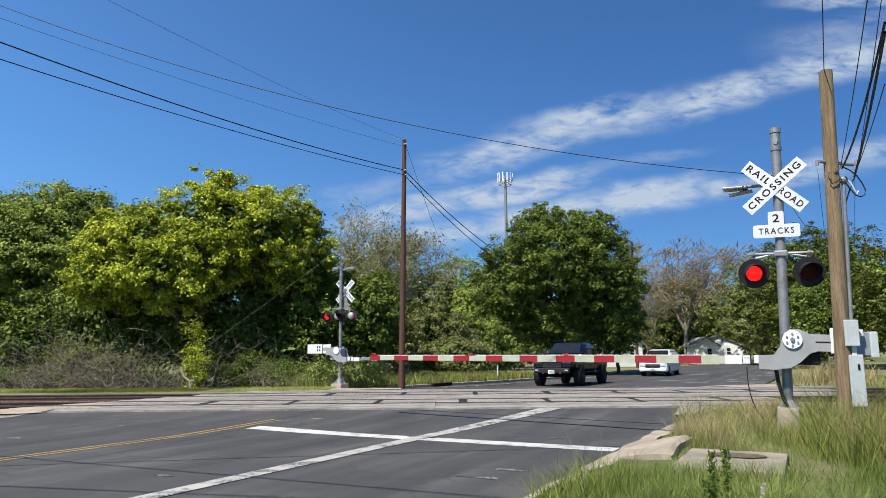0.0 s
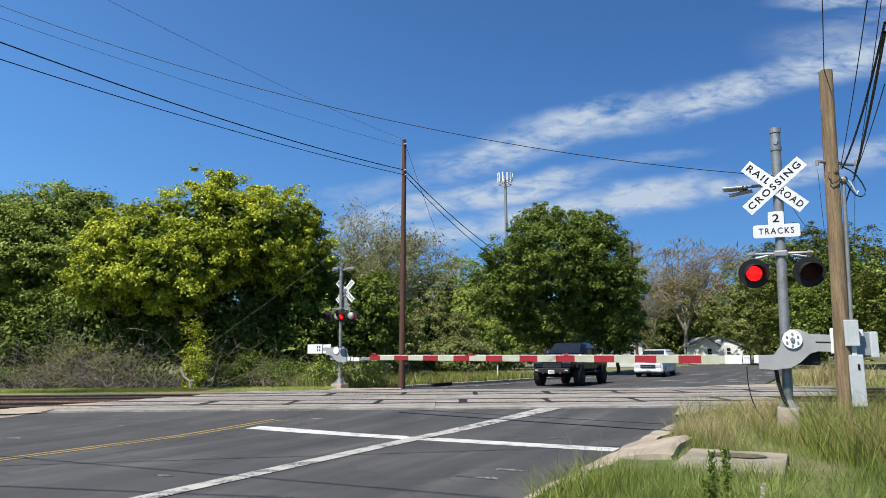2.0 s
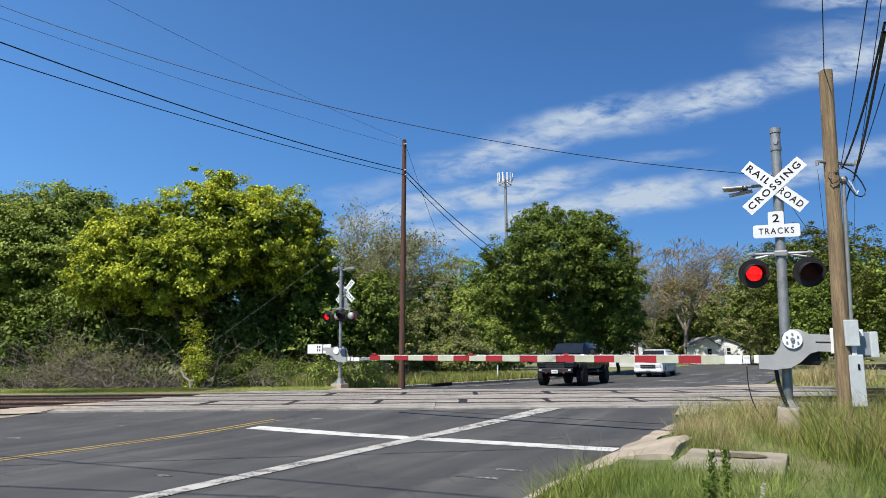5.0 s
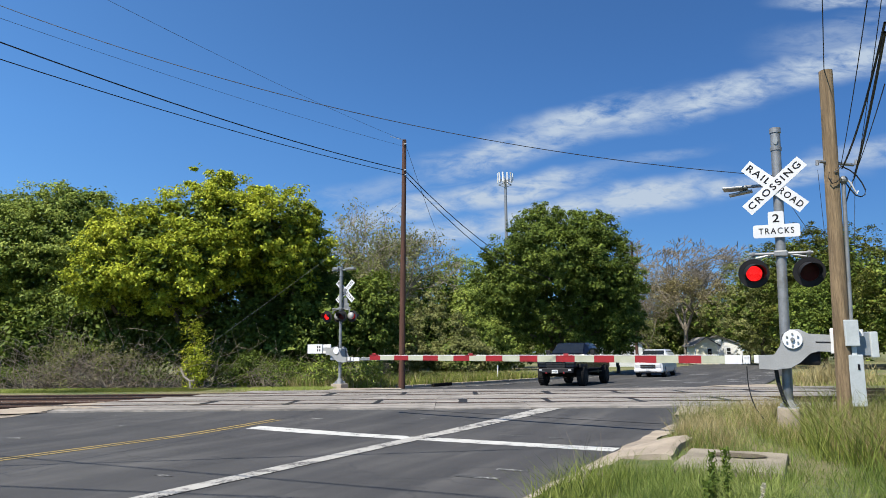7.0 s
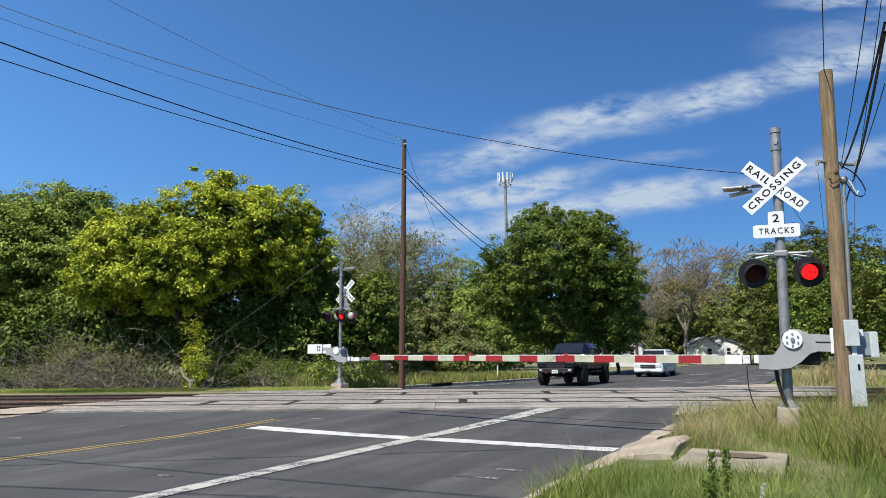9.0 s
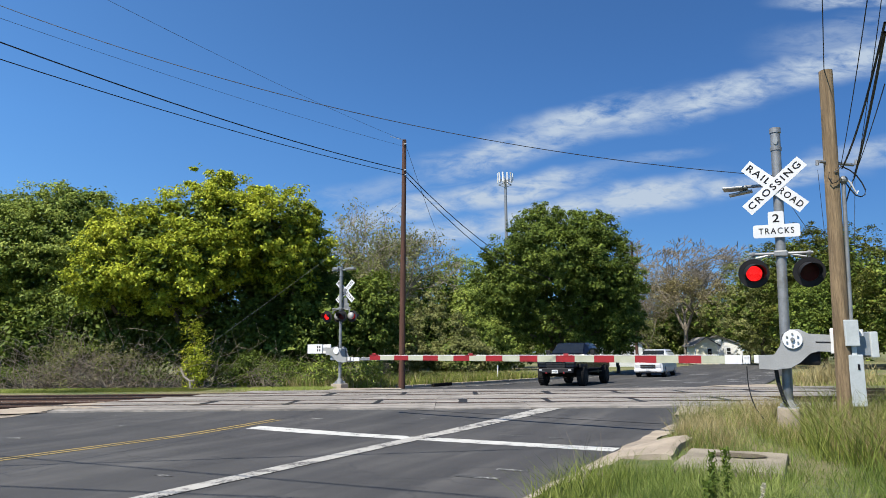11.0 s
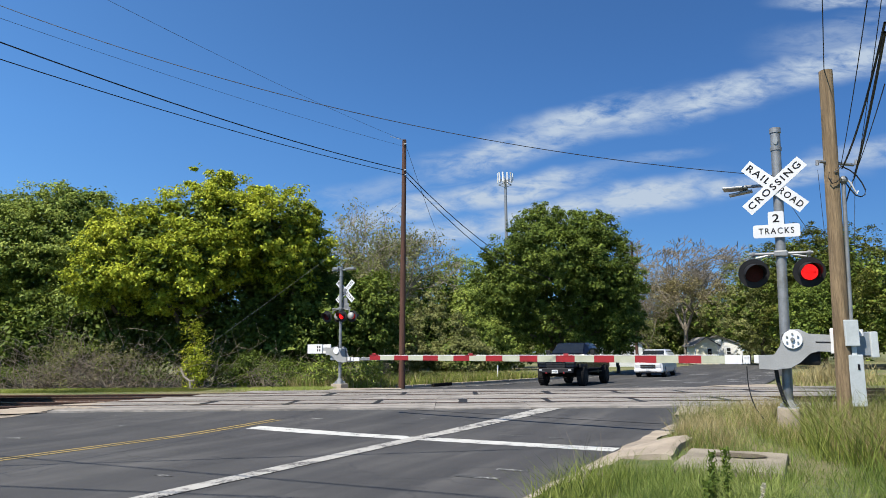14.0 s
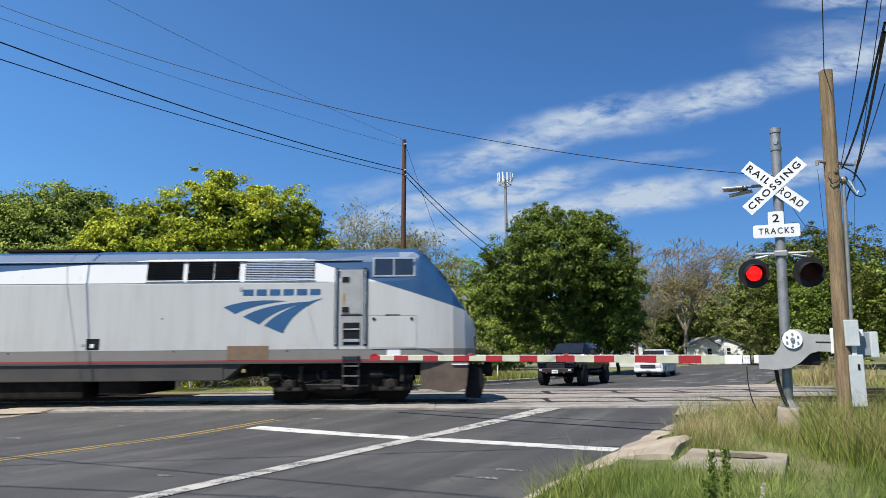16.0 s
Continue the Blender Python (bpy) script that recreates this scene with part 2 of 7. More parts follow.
M["leaf_lime"] = leaf_mat("lime_leaf", (0.055, 0.095, 0.009), (0.29, 0.345, 0.026), (0.60, 0.60, 0.075), 0.2)
M["leaf_green"] = leaf_mat("mid_green_leaf", (0.045, 0.085, 0.014), (0.18, 0.24, 0.045), (0.42, 0.47, 0.11), 0.2)
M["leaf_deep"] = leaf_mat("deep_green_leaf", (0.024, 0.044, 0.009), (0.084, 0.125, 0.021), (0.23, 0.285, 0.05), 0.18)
M["leaf_olive"] = leaf_mat("olive_leaf", (0.075, 0.09, 0.03), (0.18, 0.195, 0.066), (0.33, 0.33, 0.14), 0.25)
M["leaf_road"] = leaf_mat("roadside_leaf", (0.017, 0.026, 0.006), (0.055, 0.066, 0.011), (0.165, 0.17, 0.03), 0.15)
M["leaf_rust"] = leaf_mat("rust_leaf", (0.11, 0.095, 0.04), (0.20, 0.17, 0.075), (0.30, 0.255, 0.12), 0.25)
M["grass_green"] = leaf_mat("green_grass", (0.065, 0.095, 0.018), (0.155, 0.195, 0.036), (0.32, 0.33, 0.1), 0.25)
M["grass_dry"] = leaf_mat("dry_grass", (0.15, 0.13, 0.055), (0.30, 0.25, 0.115), (0.46, 0.39, 0.21), 0.25)
M["grass_lush"] = leaf_mat("lush_grass", (0.055, 0.095, 0.018), (0.14, 0.19, 0.042), (0.28, 0.32, 0.10), 0.25)
M["seed"] = leaf_mat("pale_seed_head", (0.40, 0.37, 0.28), (0.52, 0.48, 0.38), (0.62, 0.58, 0.48), 0.3)
M["rubber"] = mat("tyre_rubber", (0.012, 0.012, 0.013), (0.019, 0.018, 0.017), 0.9, scale=8, spec=0.15)
M["chrome"] = mat("chrome", (0.62, 0.63, 0.65), rough=0.15, metal=1.0)
M["glass_dark"] = mat("dark_vehicle_glass", (0.010, 0.012, 0.015), (0.014, 0.017, 0.02), 0.06, spec=0.9, grain=0.0)
M["navy_paint"] = mat("navy_car_paint", (0.003, 0.0045, 0.011), (0.004, 0.0055, 0.013), 0.22, scale=2, coat=0.25, grain=0.1, spec=0.25)
M["white_car"] = mat("white_car_paint", (0.60, 0.61, 0.62), (0.54, 0.55, 0.56), 0.3, scale=2, coat=0.7, grain=0.05)
M["lamp_glass"] = mat("headlamp_glass", (0.55, 0.57, 0.60), rough=0.12, spec=0.8)
M["smoked_lamp"] = mat("smoked_lamp_glass", (0.06, 0.065, 0.07), (0.03, 0.032, 0.035), 0.15, spec=0.7)
M["plate"] = mat("plate", (0.66, 0.66, 0.64), rough=0.5)
M["loco_blue"] = mat("loco_blue_paint", (0.014, 0.066, 0.165), (0.012, 0.056, 0.14), 0.4, scale=1.2, coat=0.3, grain=0.15)
M["loco_under"] = mat("sooty_running_gear", (0.008, 0.0075, 0.007), (0.018, 0.0155, 0.013), 0.85, scale=4, fine=30, spec=0.06)
M["loco_brown"] = mat("brown_dust_pilot", (0.105, 0.082, 0.066), (0.07, 0.055, 0.045), 0.8, scale=2.0, spec=0.15)
M["loco_silver"] = mat("brushed_steel", (0.55, 0.56, 0.57), (0.42, 0.43, 0.44), 0.35, 0.8, scale=4)
M["loco_grime"] = mat("bare_brown_panel", (0.15, 0.098, 0.06), (0.11, 0.075, 0.05), 0.8, scale=3)
M["house_cream"] = mat("cream_siding", (0.72, 0.68, 0.50), (0.64, 0.60, 0.44), 0.8, scale=0.8, stretch=(1, 1, 8), grain=0.15)
M["house_white"] = mat("white_siding", (0.70, 0.71, 0.70), (0.60, 0.61, 0.60), 0.8, scale=0.8, stretch=(1, 1, 8), grain=0.15)
M["shingle"] = mat("grey_shingle", (0.20, 0.185, 0.17), (0.14, 0.13, 0.12), 0.9, scale=3, bump=0.4)
M["pale_grey_box"] = mat("pale_grey_enclosure", (0.50, 0.53, 0.53), (0.41, 0.44, 0.44), 0.5, scale=3, grain=0.15)
M["mid_grey_box"] = mat("mid_grey_enclosure", (0.24, 0.27, 0.30), (0.19, 0.215, 0.24), 0.55, scale=3)


# ---- mesh tools ----
def mesh_ob(name, bm, material, smooth=False):
    me = bpy.data.meshes.new(name)
    bm.to_mesh(me)
    bm.free()
    for mm in (material if isinstance(material, (list, tuple)) else [material]):
        me.materials.append(mm)
    if smooth:
        me.polygons.foreach_set("use_smooth", [True] * len(me.polygons))
    return new(name, me)


def part(name, bm, material, parent, label="", at=None, smooth=False):
    ob = mesh_ob(name, bm, material, smooth)
    ob.parent = parent
    if at is not None:
        ob.matrix_basis = at
    if label:
        ob["label"] = label
    return ob


def raw(name, verts, faces, material, parent=None, mats=None):
    """A mesh from arrays that the caller has worked out by formula."""
    me = bpy.data.meshes.new(name)
    verts = np.asarray(verts, np.float32)
    faces = np.asarray(faces, np.int32)
    n, k = faces.shape
    me.vertices.add(len(verts))
    me.vertices.foreach_set("co", verts.ravel())
    me.loops.add(n * k)
    me.loops.foreach_set("vertex_index", faces.ravel())
    me.polygons.add(n)
    me.polygons.foreach_set("loop_start", np.arange(n, dtype=np.int32) * k)
    me.update(calc_edges=True)
    me.materials.append(material)
    ob = new(name, me)
    ob.parent = parent
    return ob


def box(bm, x0, y0, z0, x1, y1, z1, bevel=0.0, m=None):
    r = bmesh.ops.create_cube(bm, size=1.0)
    vs = r["verts"]
    mt = Matrix.Translation(((x0 + x1) / 2, (y0 + y1) / 2, (z0 + z1) / 2)) @ Matrix.Diagonal((x1 - x0, y1 - y0, z1 - z0, 1))
    bmesh.ops.transform(bm, matrix=(m @ mt) if m is not None else mt, verts=vs)
    if bevel:
        es = list({e for v in vs for e in v.link_edges})
        bmesh.ops.bevel(bm, geom=es, offset=bevel, segments=2, affect="EDGES", profile=0.6)
    return bm


def cyl(bm, p0, p1, r0, r1=None, seg=16, caps=True):
    r1 = r0 if r1 is None else r1
    p0, p1 = Vector(p0), Vector(p1)
    d = p1 - p0
    q = d.to_track_quat("Z", "Y").to_matrix().to_4x4()
    m = Matrix.Translation((p0 + p1) / 2) @ q
    bmesh.ops.create_cone(bm, cap_ends=caps, segments=seg, radius1=r0, radius2=r1, depth=d.length, matrix=m)
    return bm


def B():
    return bmesh.new()


def prism(bm, outline, y0, y1, m=None):
    """An outline in x, z pushed from y0 to y1."""
    a = [bm.verts.new((x, y0, z)) for x, z in outline]
    b = [bm.verts.new((x, y1, z)) for x, z in outline]
    n = len(outline)
    bm.faces.new(a)
    bm.faces.new(b[::-1])
    for i in range(n):
        bm.faces.new((a[i], b[i], b[(i + 1) % n], a[(i + 1) % n]))
    bmesh.ops.recalc_face_normals(bm, faces=bm.faces)
    if m is not None:
        bmesh.ops.transform(bm, matrix=m, verts=a + b)
    return bm


def lettering(name, text, size, material, parent, at, depth=0.002, width=None):
    cu = bpy.data.curves.new(name, "FONT")
    cu.body, cu.size, cu.extrude, cu.align_x, cu.align_y = text, size, depth, "CENTER", "CENTER"
    cu.offset = size * 0.014
    cu.space_character = 1.3 if width else 1.0
    cu.resolution_u = 3
    tmp = bpy.data.objects.new("lettering_tmp", cu)
    scene.collection.objects.link(tmp)
    bpy.context.view_layer.update()
    me = bpy.data.meshes.new_from_object(tmp.evaluated_get(bpy.context.evaluated_depsgraph_get()))
    w = max(tmp.dimensions.x, 1e-4)
    bpy.data.objects.remove(tmp)
    if width:
        me.transform(Matrix.Diagonal((width / w, 1, 1, 1)))
    me.materials.clear()
    me.materials.append(material)
    ob = new(name, me)
    ob.parent, ob.matrix_basis = parent, at
    return ob


def empty(name, m, label, category, group="", kind=""):
    ob = new(name)
    ob.empty_display_size = 0.2
    ob.matrix_basis = m
    return tagged(ob, label, category, group, kind)


def smoothstep(a, b, x):
    t = min(1.0, max(0.0, (x - a) / (b - a)))
    return t * t * (3 - 2 * t)


# ---- the lie of the land: road axis u (away) and v (to its right side) ----
RA = radians(28.0)
UX, UY = math.sin(RA), math.cos(RA)
VX, VY = math.cos(RA), -math.sin(RA)


def uv(x, y):
    return x * UX + y * UY, x * VX + y * VY


def xy(u, v):
    return u * UX + v * VX, u * UY + v * VY


def hump(y):
    """Height of road and tracks: the crossing lies a little proud, the road beyond falls away."""
    return float(np.interp(y, (14, 16.2, 18.5, 27, 30, 33, 47), (0, 0.075, 0.17, 0.17, 0.06, -0.08, -0.2)))


def land(x, y):
    z = hump(y)
    u, v = uv(x, y)
    if y < 27:
        rise = (0.06 + 0.18 * smoothstep(10.4, 12.0, y)) * smoothstep(-2.6, -1.2, v) * (1 - smoothstep(14.5, 17.0, y))
        z += rise
        z -= 0.12 * smoothstep(-18.6, -20.5, v) * (1 if y > 17.5 else 0) * (1 - smoothstep(25.6, 27, y))
    return z


def on_road(u, v, margin=0.0):
    return road_left(u) - margin < v < road_right(u) + margin


def road_left(u):
    return float(np.interp(u, (-60, 20, 28, 34, 43, 80), (-18.4, -18.4, -17.6, -16.6, -15.6, -14.0)))


def road_right(u):
    return float(np.interp(u, (-60, 14, 20, 60), (-2.8, -2.9, -2.4, -2.4)))


def build_ground():
    xs = np.unique(np.concatenate([np.linspace(-2500, -200, 14), np.linspace(-200, -40, 17), np.linspace(-40, -10, 46),
                                   np.linspace(-10, 22, 97), np.linspace(22, 60, 39), np.linspace(60, 200, 15), np.linspace(200, 2500, 14)]))
    ys = np.unique(np.concatenate([np.linspace(-600, -40, 8), np.linspace(-40, 0, 21), np.linspace(0, 36, 109), np.linspace(36, 90, 46),
                                   np.linspace(90, 300, 15), np.linspace(300, 3500, 14)]))
    vs, fs = [], []
    for y in ys:
        for x in xs:
            u, v = uv(x, y)
            z = land(x, y)
            if -60 < u < 98 and on_road(u, v, 0.05):
                z -= 0.10
            if abs(y - 22.3) < 3.6:
                z -= 0.10 if (abs(y - 22.3) < 3.3) else 0.05
            z += 0.03 * noise.noise((x * 0.6, y * 0.6, 0.3)) * (1 if not on_road(u, v, 1.0) and abs(y - 22.3) > 5 else 0)
            vs.append((x, y, z))
    nx = len(xs)
    for j in range(len(ys) - 1):
        for i in range(nx - 1):
            a = j * nx + i
            fs.append((a, a + 1, a + nx + 1, a + nx))
    ob = raw("ground", vs, fs, M["ground"])
    tagged(ob, "grassy and sandy verge ground reaching the horizon", "ground", kind="structure")


def strip(name, u0, u1, left, right, dz, material, parent=None, step=0.5):
    """A sheet that follows the road's rise between two edges given as v(u)."""
    n = max(1, int(abs(u1 - u0) / step))
    cols = 6
    vs, fs = [], []
    for i in range(n + 1):
        u = u0 + (u1 - u0) * i / n
        a, b = left(u), right(u)
        for j in range(cols + 1):
            v = a + (b - a) * j / cols
            x, y = xy(u, v)
            vs.append((x, y, hump(y) + dz))
    for i in range(n):
        for j in range(cols):
            k = i * (cols + 1) + j
            fs.append((k, k + 1, k + cols + 2, k + cols + 1))
    return raw(name, vs, fs, material, parent)


def build_road():
    road = strip("road", -60, 98, road_left, road_right, 0.0, M["asphalt"], step=0.6)
    tagged(road, "worn dark grey asphalt road with tar-filled cracks", "road", kind="structure")

    def line(name, u0, u1, v0, v1, material, label):
        ob = strip(name, u0, u1, lambda u: v0, lambda u: v1, 0.005, material, road, 0.5)
        ob["label"] = label

    line("stop_line", 11.15, 11.6, -10.6, -2.95, M["white_line"], "worn white stop line")
    ob = strip("lane_line", -2, 17.5, lambda u: np.interp(u, (5, 12, 17.5), (-6.78, -6.78, -6.25)), lambda u: np.interp(u, (5, 12, 17.5), (-6.50, -6.45, -5.75)), 0.009, M["lane_line"], road)
    ob["label"] = "faded white lane line"
    for a, b in ((-11.25, -11.17), (-11.04, -10.96)):
        ob = strip("centre_line", -20, 12.55, lambda u, a=a: a + 0.02 * (u - 6), lambda u, b=b: b + 0.02 * (u - 6), 0.005, M["yellow_line"], road)
        ob["label"] = "thin double yellow centre line"
    ob = strip("edge_line", 27.0, 60, lambda u: road_left(u) + 1.35, lambda u: road_left(u) + 1.47, 0.005, M["lane_line"], road)
    # thin black strip straight across the lane
    line("tar_seam", 15.38, 15.44, -9.5, -2.9, M["tar"], "thin black line across the lane")
    # worn remains of old lettering on the lanes
    rr = random.Random(5)
    for i in range(16):
        u, v = rr.uniform(6.5, 14.5), rr.uniform(-17, -3.4)
        line("worn_paint_mark", u, u + rr.uniform(0.04, 0.16), v, v + rr.uniform(0.15, 0.6), M["faint_paint"], "")
    for i in range(26):
        u, v = rr.uniform(30, 60), rr.uniform(-9.5, -3.2)
        line("worn_paint_mark", u, u + rr.uniform(0.6, 2.4), v, v + rr.uniform(0.5, 1.4), M["faint_paint"], "")
    sh = strip("shoulder", -8, 16.6, lambda u: road_right(u) - 0.02 + 0.10 * noise.noise((u * 1.3, 0, 0)), lambda u: road_right(u) + 0.08 + 0.22 * smoothstep(8.5, 10.5, u) + 0.20 * noise.noise((u * 1.1, 5, 0)), 0.012, M["pale_concrete"], None, 0.25)
    tagged(sh, "crumbling sandy edge along the road", "shoulder", kind="structure")
    ws = strip("shoulder", 2, 15.2, lambda u: -19.1 - 5.0 * (1 - smoothstep(7.8, 10.0, u)) * 0.5 + 0.3 * noise.noise((u * 0.9, 3, 0)), lambda u: float(np.interp(u, (2, 10, 12), (-16.2, -17.15, -17.85))) + 0.22 * noise.noise((u * 1.3, 7, 0)), 0.010, M["pale_concrete"], None, 0.25)
    tagged(ws, "pale sandy strip along the road edge by the tracks", "shoulder", kind="structure")
    # kerb along the far side verge
    bm = B()
    for i in range(46):
        u0, u1 = 28.3 + i * 1.0, 29.28 + i * 1.0
        x0, y0 = xy(u0, road_left(u0))
        x1, y1 = xy(u1, road_left(u1))
        ang = math.atan2(y1 - y0, x1 - x0)
        mm = Matrix.Translation(((x0 + x1) / 2, (y0 + y1) / 2, hump((y0 + y1) / 2))) @ Matrix.Rotation(ang, 4, "Z")
        box(bm, -0.49, -0.10, -0.15, 0.49, 0.10, 0.13, 0.02, mm)
    k = mesh_ob("kerb", bm, M["pale_concrete"])
    tagged(k, "low pale concrete kerb along the grass", "kerb", kind="structure")
    bm = B()
    x0, y0 = xy(31.5, road_left(31.5) + 0.12)
    box(bm, -0.9, -0.12, -0.02, 0.9, 0.06, 0.16, 0.02, Matrix.Translation((x0, y0, hump(y0))) @ Matrix.Rotation(radians(60), 4, "Z"))
    k = mesh_ob("storm_drain", bm, M["loco_under"])
    tagged(k, "dark storm drain inlet set in the kerb", "drain")


TRACKS = (20.40, 24.30)      # centre lines
RAIL_TOP = 0.20


def build_tracks():
    bed = B()
    prof = [(-3.4, -0.10), (-2.6, 0.04), (2.6, 0.04), (3.4, -0.10)]
    for tag, (a, b) in (("w", (-170, -10.2)), ("e", (8.6, 170))):
        n = int(abs(b - a) / 1.0)
        rows = []
        for i in range(n + 1):
            x = a + (b - a) * i / n
            rows.append([bed.verts.new((x, 22.35 + p * 1.25, z + 0.02 * noise.noise((x * 1.7, p * 3, 0)))) for p, z in prof])
        for r0, r1 in zip(rows, rows[1:]):
            for j in range(len(prof) - 1):
                bed.faces.new((r0[j], r1[j], r1[j + 1], r0[j + 1]))
    bmesh.ops.recalc_face_normals(bed, faces=bed.faces)
    ob = mesh_ob("ballast_bed", bed, M["ballast"])
    tagged(ob, "brown-grey crushed stone ballast under the tracks", "ballast", kind="structure")
    # loose stones
    rng = np.random.RandomState(3)
    n = 5200
    px_ = np.concatenate([rng.uniform(-32, -10.3, n), rng.uniform(8.7, 26, n // 2)])
    py_ = rng.uniform(18.6, 26.2, len(px_))
    base = np.array([[1, 0, 0], [-1, 0, 0], [0, 1, 0], [0, -1, 0], [0, 0, 1], [0, 0, -1]], float)
    tri = np.array([[0, 2, 4], [2, 1, 4], [1, 3, 4], [3, 0, 4], [2, 0, 5], [1, 2, 5], [3, 1, 5], [0, 3, 5]])
    sc = rng.uniform(0.02, 0.05, (len(px_), 1, 3))
    vv = base[None] * sc + rng.uniform(-0.008, 0.008, (len(px_), 6, 3)) + np.stack([px_, py_, 0.05 + 0 * px_], 1)[:, None]
    ff = tri[None] + (np.arange(len(px_)) * 6)[:, None, None]
    tagged(raw("ballast_stones", vv.reshape(-1, 3), ff.reshape(-1, 3), M["ballast"]), "loose crushed stones between the rails", "stones", kind="stuff")
    rail_prof = [(-0.075, 0.0), (0.075, 0.0), (0.075, 0.012), (0.012, 0.03), (0.012, 0.115), (0.036, 0.125), (0.036, 0.155), (-0.036, 0.155), (-0.036, 0.125), (-0.012, 0.115), (-0.012, 0.03), (-0.075, 0.012)]
    for yc in TRACKS:
        tr = empty("railway_track", pose(0, yc, RAIL_TOP - 0.155), "rusty steel rails on wooden ties crossing the road", "railway track", kind="structure")
        for s in (-1, 1):
            bm = B()
            a = [bm.verts.new((-170, s * 0.7535 + p, z)) for p, z in rail_prof]
            b = [bm.verts.new((170, s * 0.7535 + p, z)) for p, z in rail_prof]
            for i in range(12):
                bm.faces.new((a[i], b[i], b[(i + 1) % 12], a[(i + 1) % 12]))
            bmesh.ops.recalc_face_normals(bm, faces=bm.faces)
            part("rail", bm, M["rail"], tr)
            bm = B()
            box(bm, -170, s * 0.7535 - 0.026, 0.1555, 170, s * 0.7535 + 0.026, 0.158)
            part("railhead", bm, M["railhead"], tr)
        bm = B()
        box(bm, -0.11, -1.3, -0.12, 0.11, 1.3, 0.0, 0.012)
        first = part("tie", bm, M["tie"], tr)
        xs = [-10.6 - 0.55 * i for i in range(60)] + [9.0 + 0.55 * i for i in range(40)]
        first.matrix_basis = pose(xs[0], 0, 0)
        rr = random.Random(2)
        for x in xs[1:]:
            t = new("tie", first.data)
            t.parent = tr
            t.matrix_basis = pose(x, rr.uniform(-0.05, 0.05), 0, 0, 0, rr.uniform(-1.5, 1.5))
    # concrete crossing panels: gauge panels and field panels, slab by slab
    cross = empty("crossing_surface", pose(0, 0, 0), "pale worn concrete grade crossing panels between the rails", "crossing surface", kind="structure")
    bands = []
    for yc in TRACKS:
        bands += [(yc - 0.66, yc + 0.66), (yc - 1.75, yc - 0.845), (yc + 0.845, yc + 1.55)]
    bands += [(22.0, 22.70), (26.10, 26.9), (17.9, 18.62)]
    rr = random.Random(11)
    cache = {}
    for y0, y1 in bands:
        # ends follow the road's edges
        x_l = max((road_left(16) + (y0 + y1) / 2 * 0.4695) / 0.8829 - 0.6, -10.0)
        x_r = (road_right(20) * 1.0 + (y0 + y1) / 2 * 0.4695) / 0.8829 + 1.0
        L = 2.44
        n = int((x_r - x_l) / L) + 1
        for i in range(n):
            key = round(y1 - y0, 3)
            if key not in cache:
                bm = B()
                box(bm, -L / 2 + 0.006, -(y1 - y0) / 2 + 0.004, -0.16, L / 2 - 0.006, (y1 - y0) / 2 - 0.004, 0.0, 0.004)
                me = bpy.data.meshes.new("concrete_panel")
                bm.to_mesh(me)
                bm.free()
                me.materials.append(M["concrete"])
                cache[key] = me
            o = new("concrete_panel", cache[key])
            o.parent = cross
            o.matrix_basis = pose(x_l + L * (i + 0.5), (y0 + y1) / 2, 0.188 + rr.uniform(-0.002, 0.002), 0, 0, 0)
    # rubber flangeway and tar patches
    for yc, xs in ((TRACKS[0], (-6.8, -4.35, -1.9, 0.52, 2.94, 5.45, 7.9)), (TRACKS[1], (-3.9, -1.4, 1.05, 3.5, 5.85, 8.05, 10.5))):
        for k, x in enumerate(xs):
            bm = B()
            w = 0.10 if k % 3 else 0.15
            ring = [(x - w, yc - 1.0), (x + w, yc - 1.0), (x + w * 0.8, yc - 0.3), (x + w * 1.1, yc + 0.4), (x + w * 0.7, yc + 0.95), (x - w * 0.9, yc + 0.95), (x - w * 0.6, yc + 0.1)]
            bm.faces.new([bm.verts.new((px, py, 0.1935)) for px, py in ring])
            part("tar_patch", bm, M["tar"], cross, "black tar over a panel joint")
    # sandy shoulder beside the track, on the near west side and at the far signal
    for name, pts, label in (("shoulder", [(-30, 17.0), (-10.6, 17.3), (-9.0, 18.9), (-9.6, 19.0), (-12, 18.75), (-30, 18.4)], "pale sandy shoulder strip beside the track"),
                             ("shoulder", [(-9.4, 27.3), (-1.6, 27.3), (-2.0, 31.6), (-6.2, 30.6)], "pale gravel pad at the far signal"),
                             ("shoulder", [(5.2, 16.2), (9.6, 17.3), (10.4, 18.6), (6.2, 18.55)], "pale concrete apron beside the crossing"),
                             ("shoulder", [(9.6, 26.9), (13.2, 26.9), (17.0, 33.0), (13.6, 33.0)], "pale gravel shoulder of the road")):
        bm = B()
        f = bm.faces.new([bm.verts.new((x, y, 0)) for x, y in pts])
        bmesh.ops.triangulate(bm, faces=[f])
        bmesh.ops.subdivide_edges(bm, edges=bm.edges[:], cuts=3, use_grid_fill=True)
        for v in bm.verts:
            v.co.z = land(v.co.x, v.co.y) + (0.02 if v.co.y < 27 else 0.04) + 0.05 * noise.noise(v.co * 0.9)
        bmesh.ops.recalc_face_normals(bm, faces=bm.faces)
        for f in bm.faces:
            if f.normal.z < 0:
                f.normal_flip()
        ob = mesh_ob(name, bm, M["pale_concrete"])
        tagged(ob, label, "shoulder", kind="structure")


build_ground()
build_road()
build_tracks()


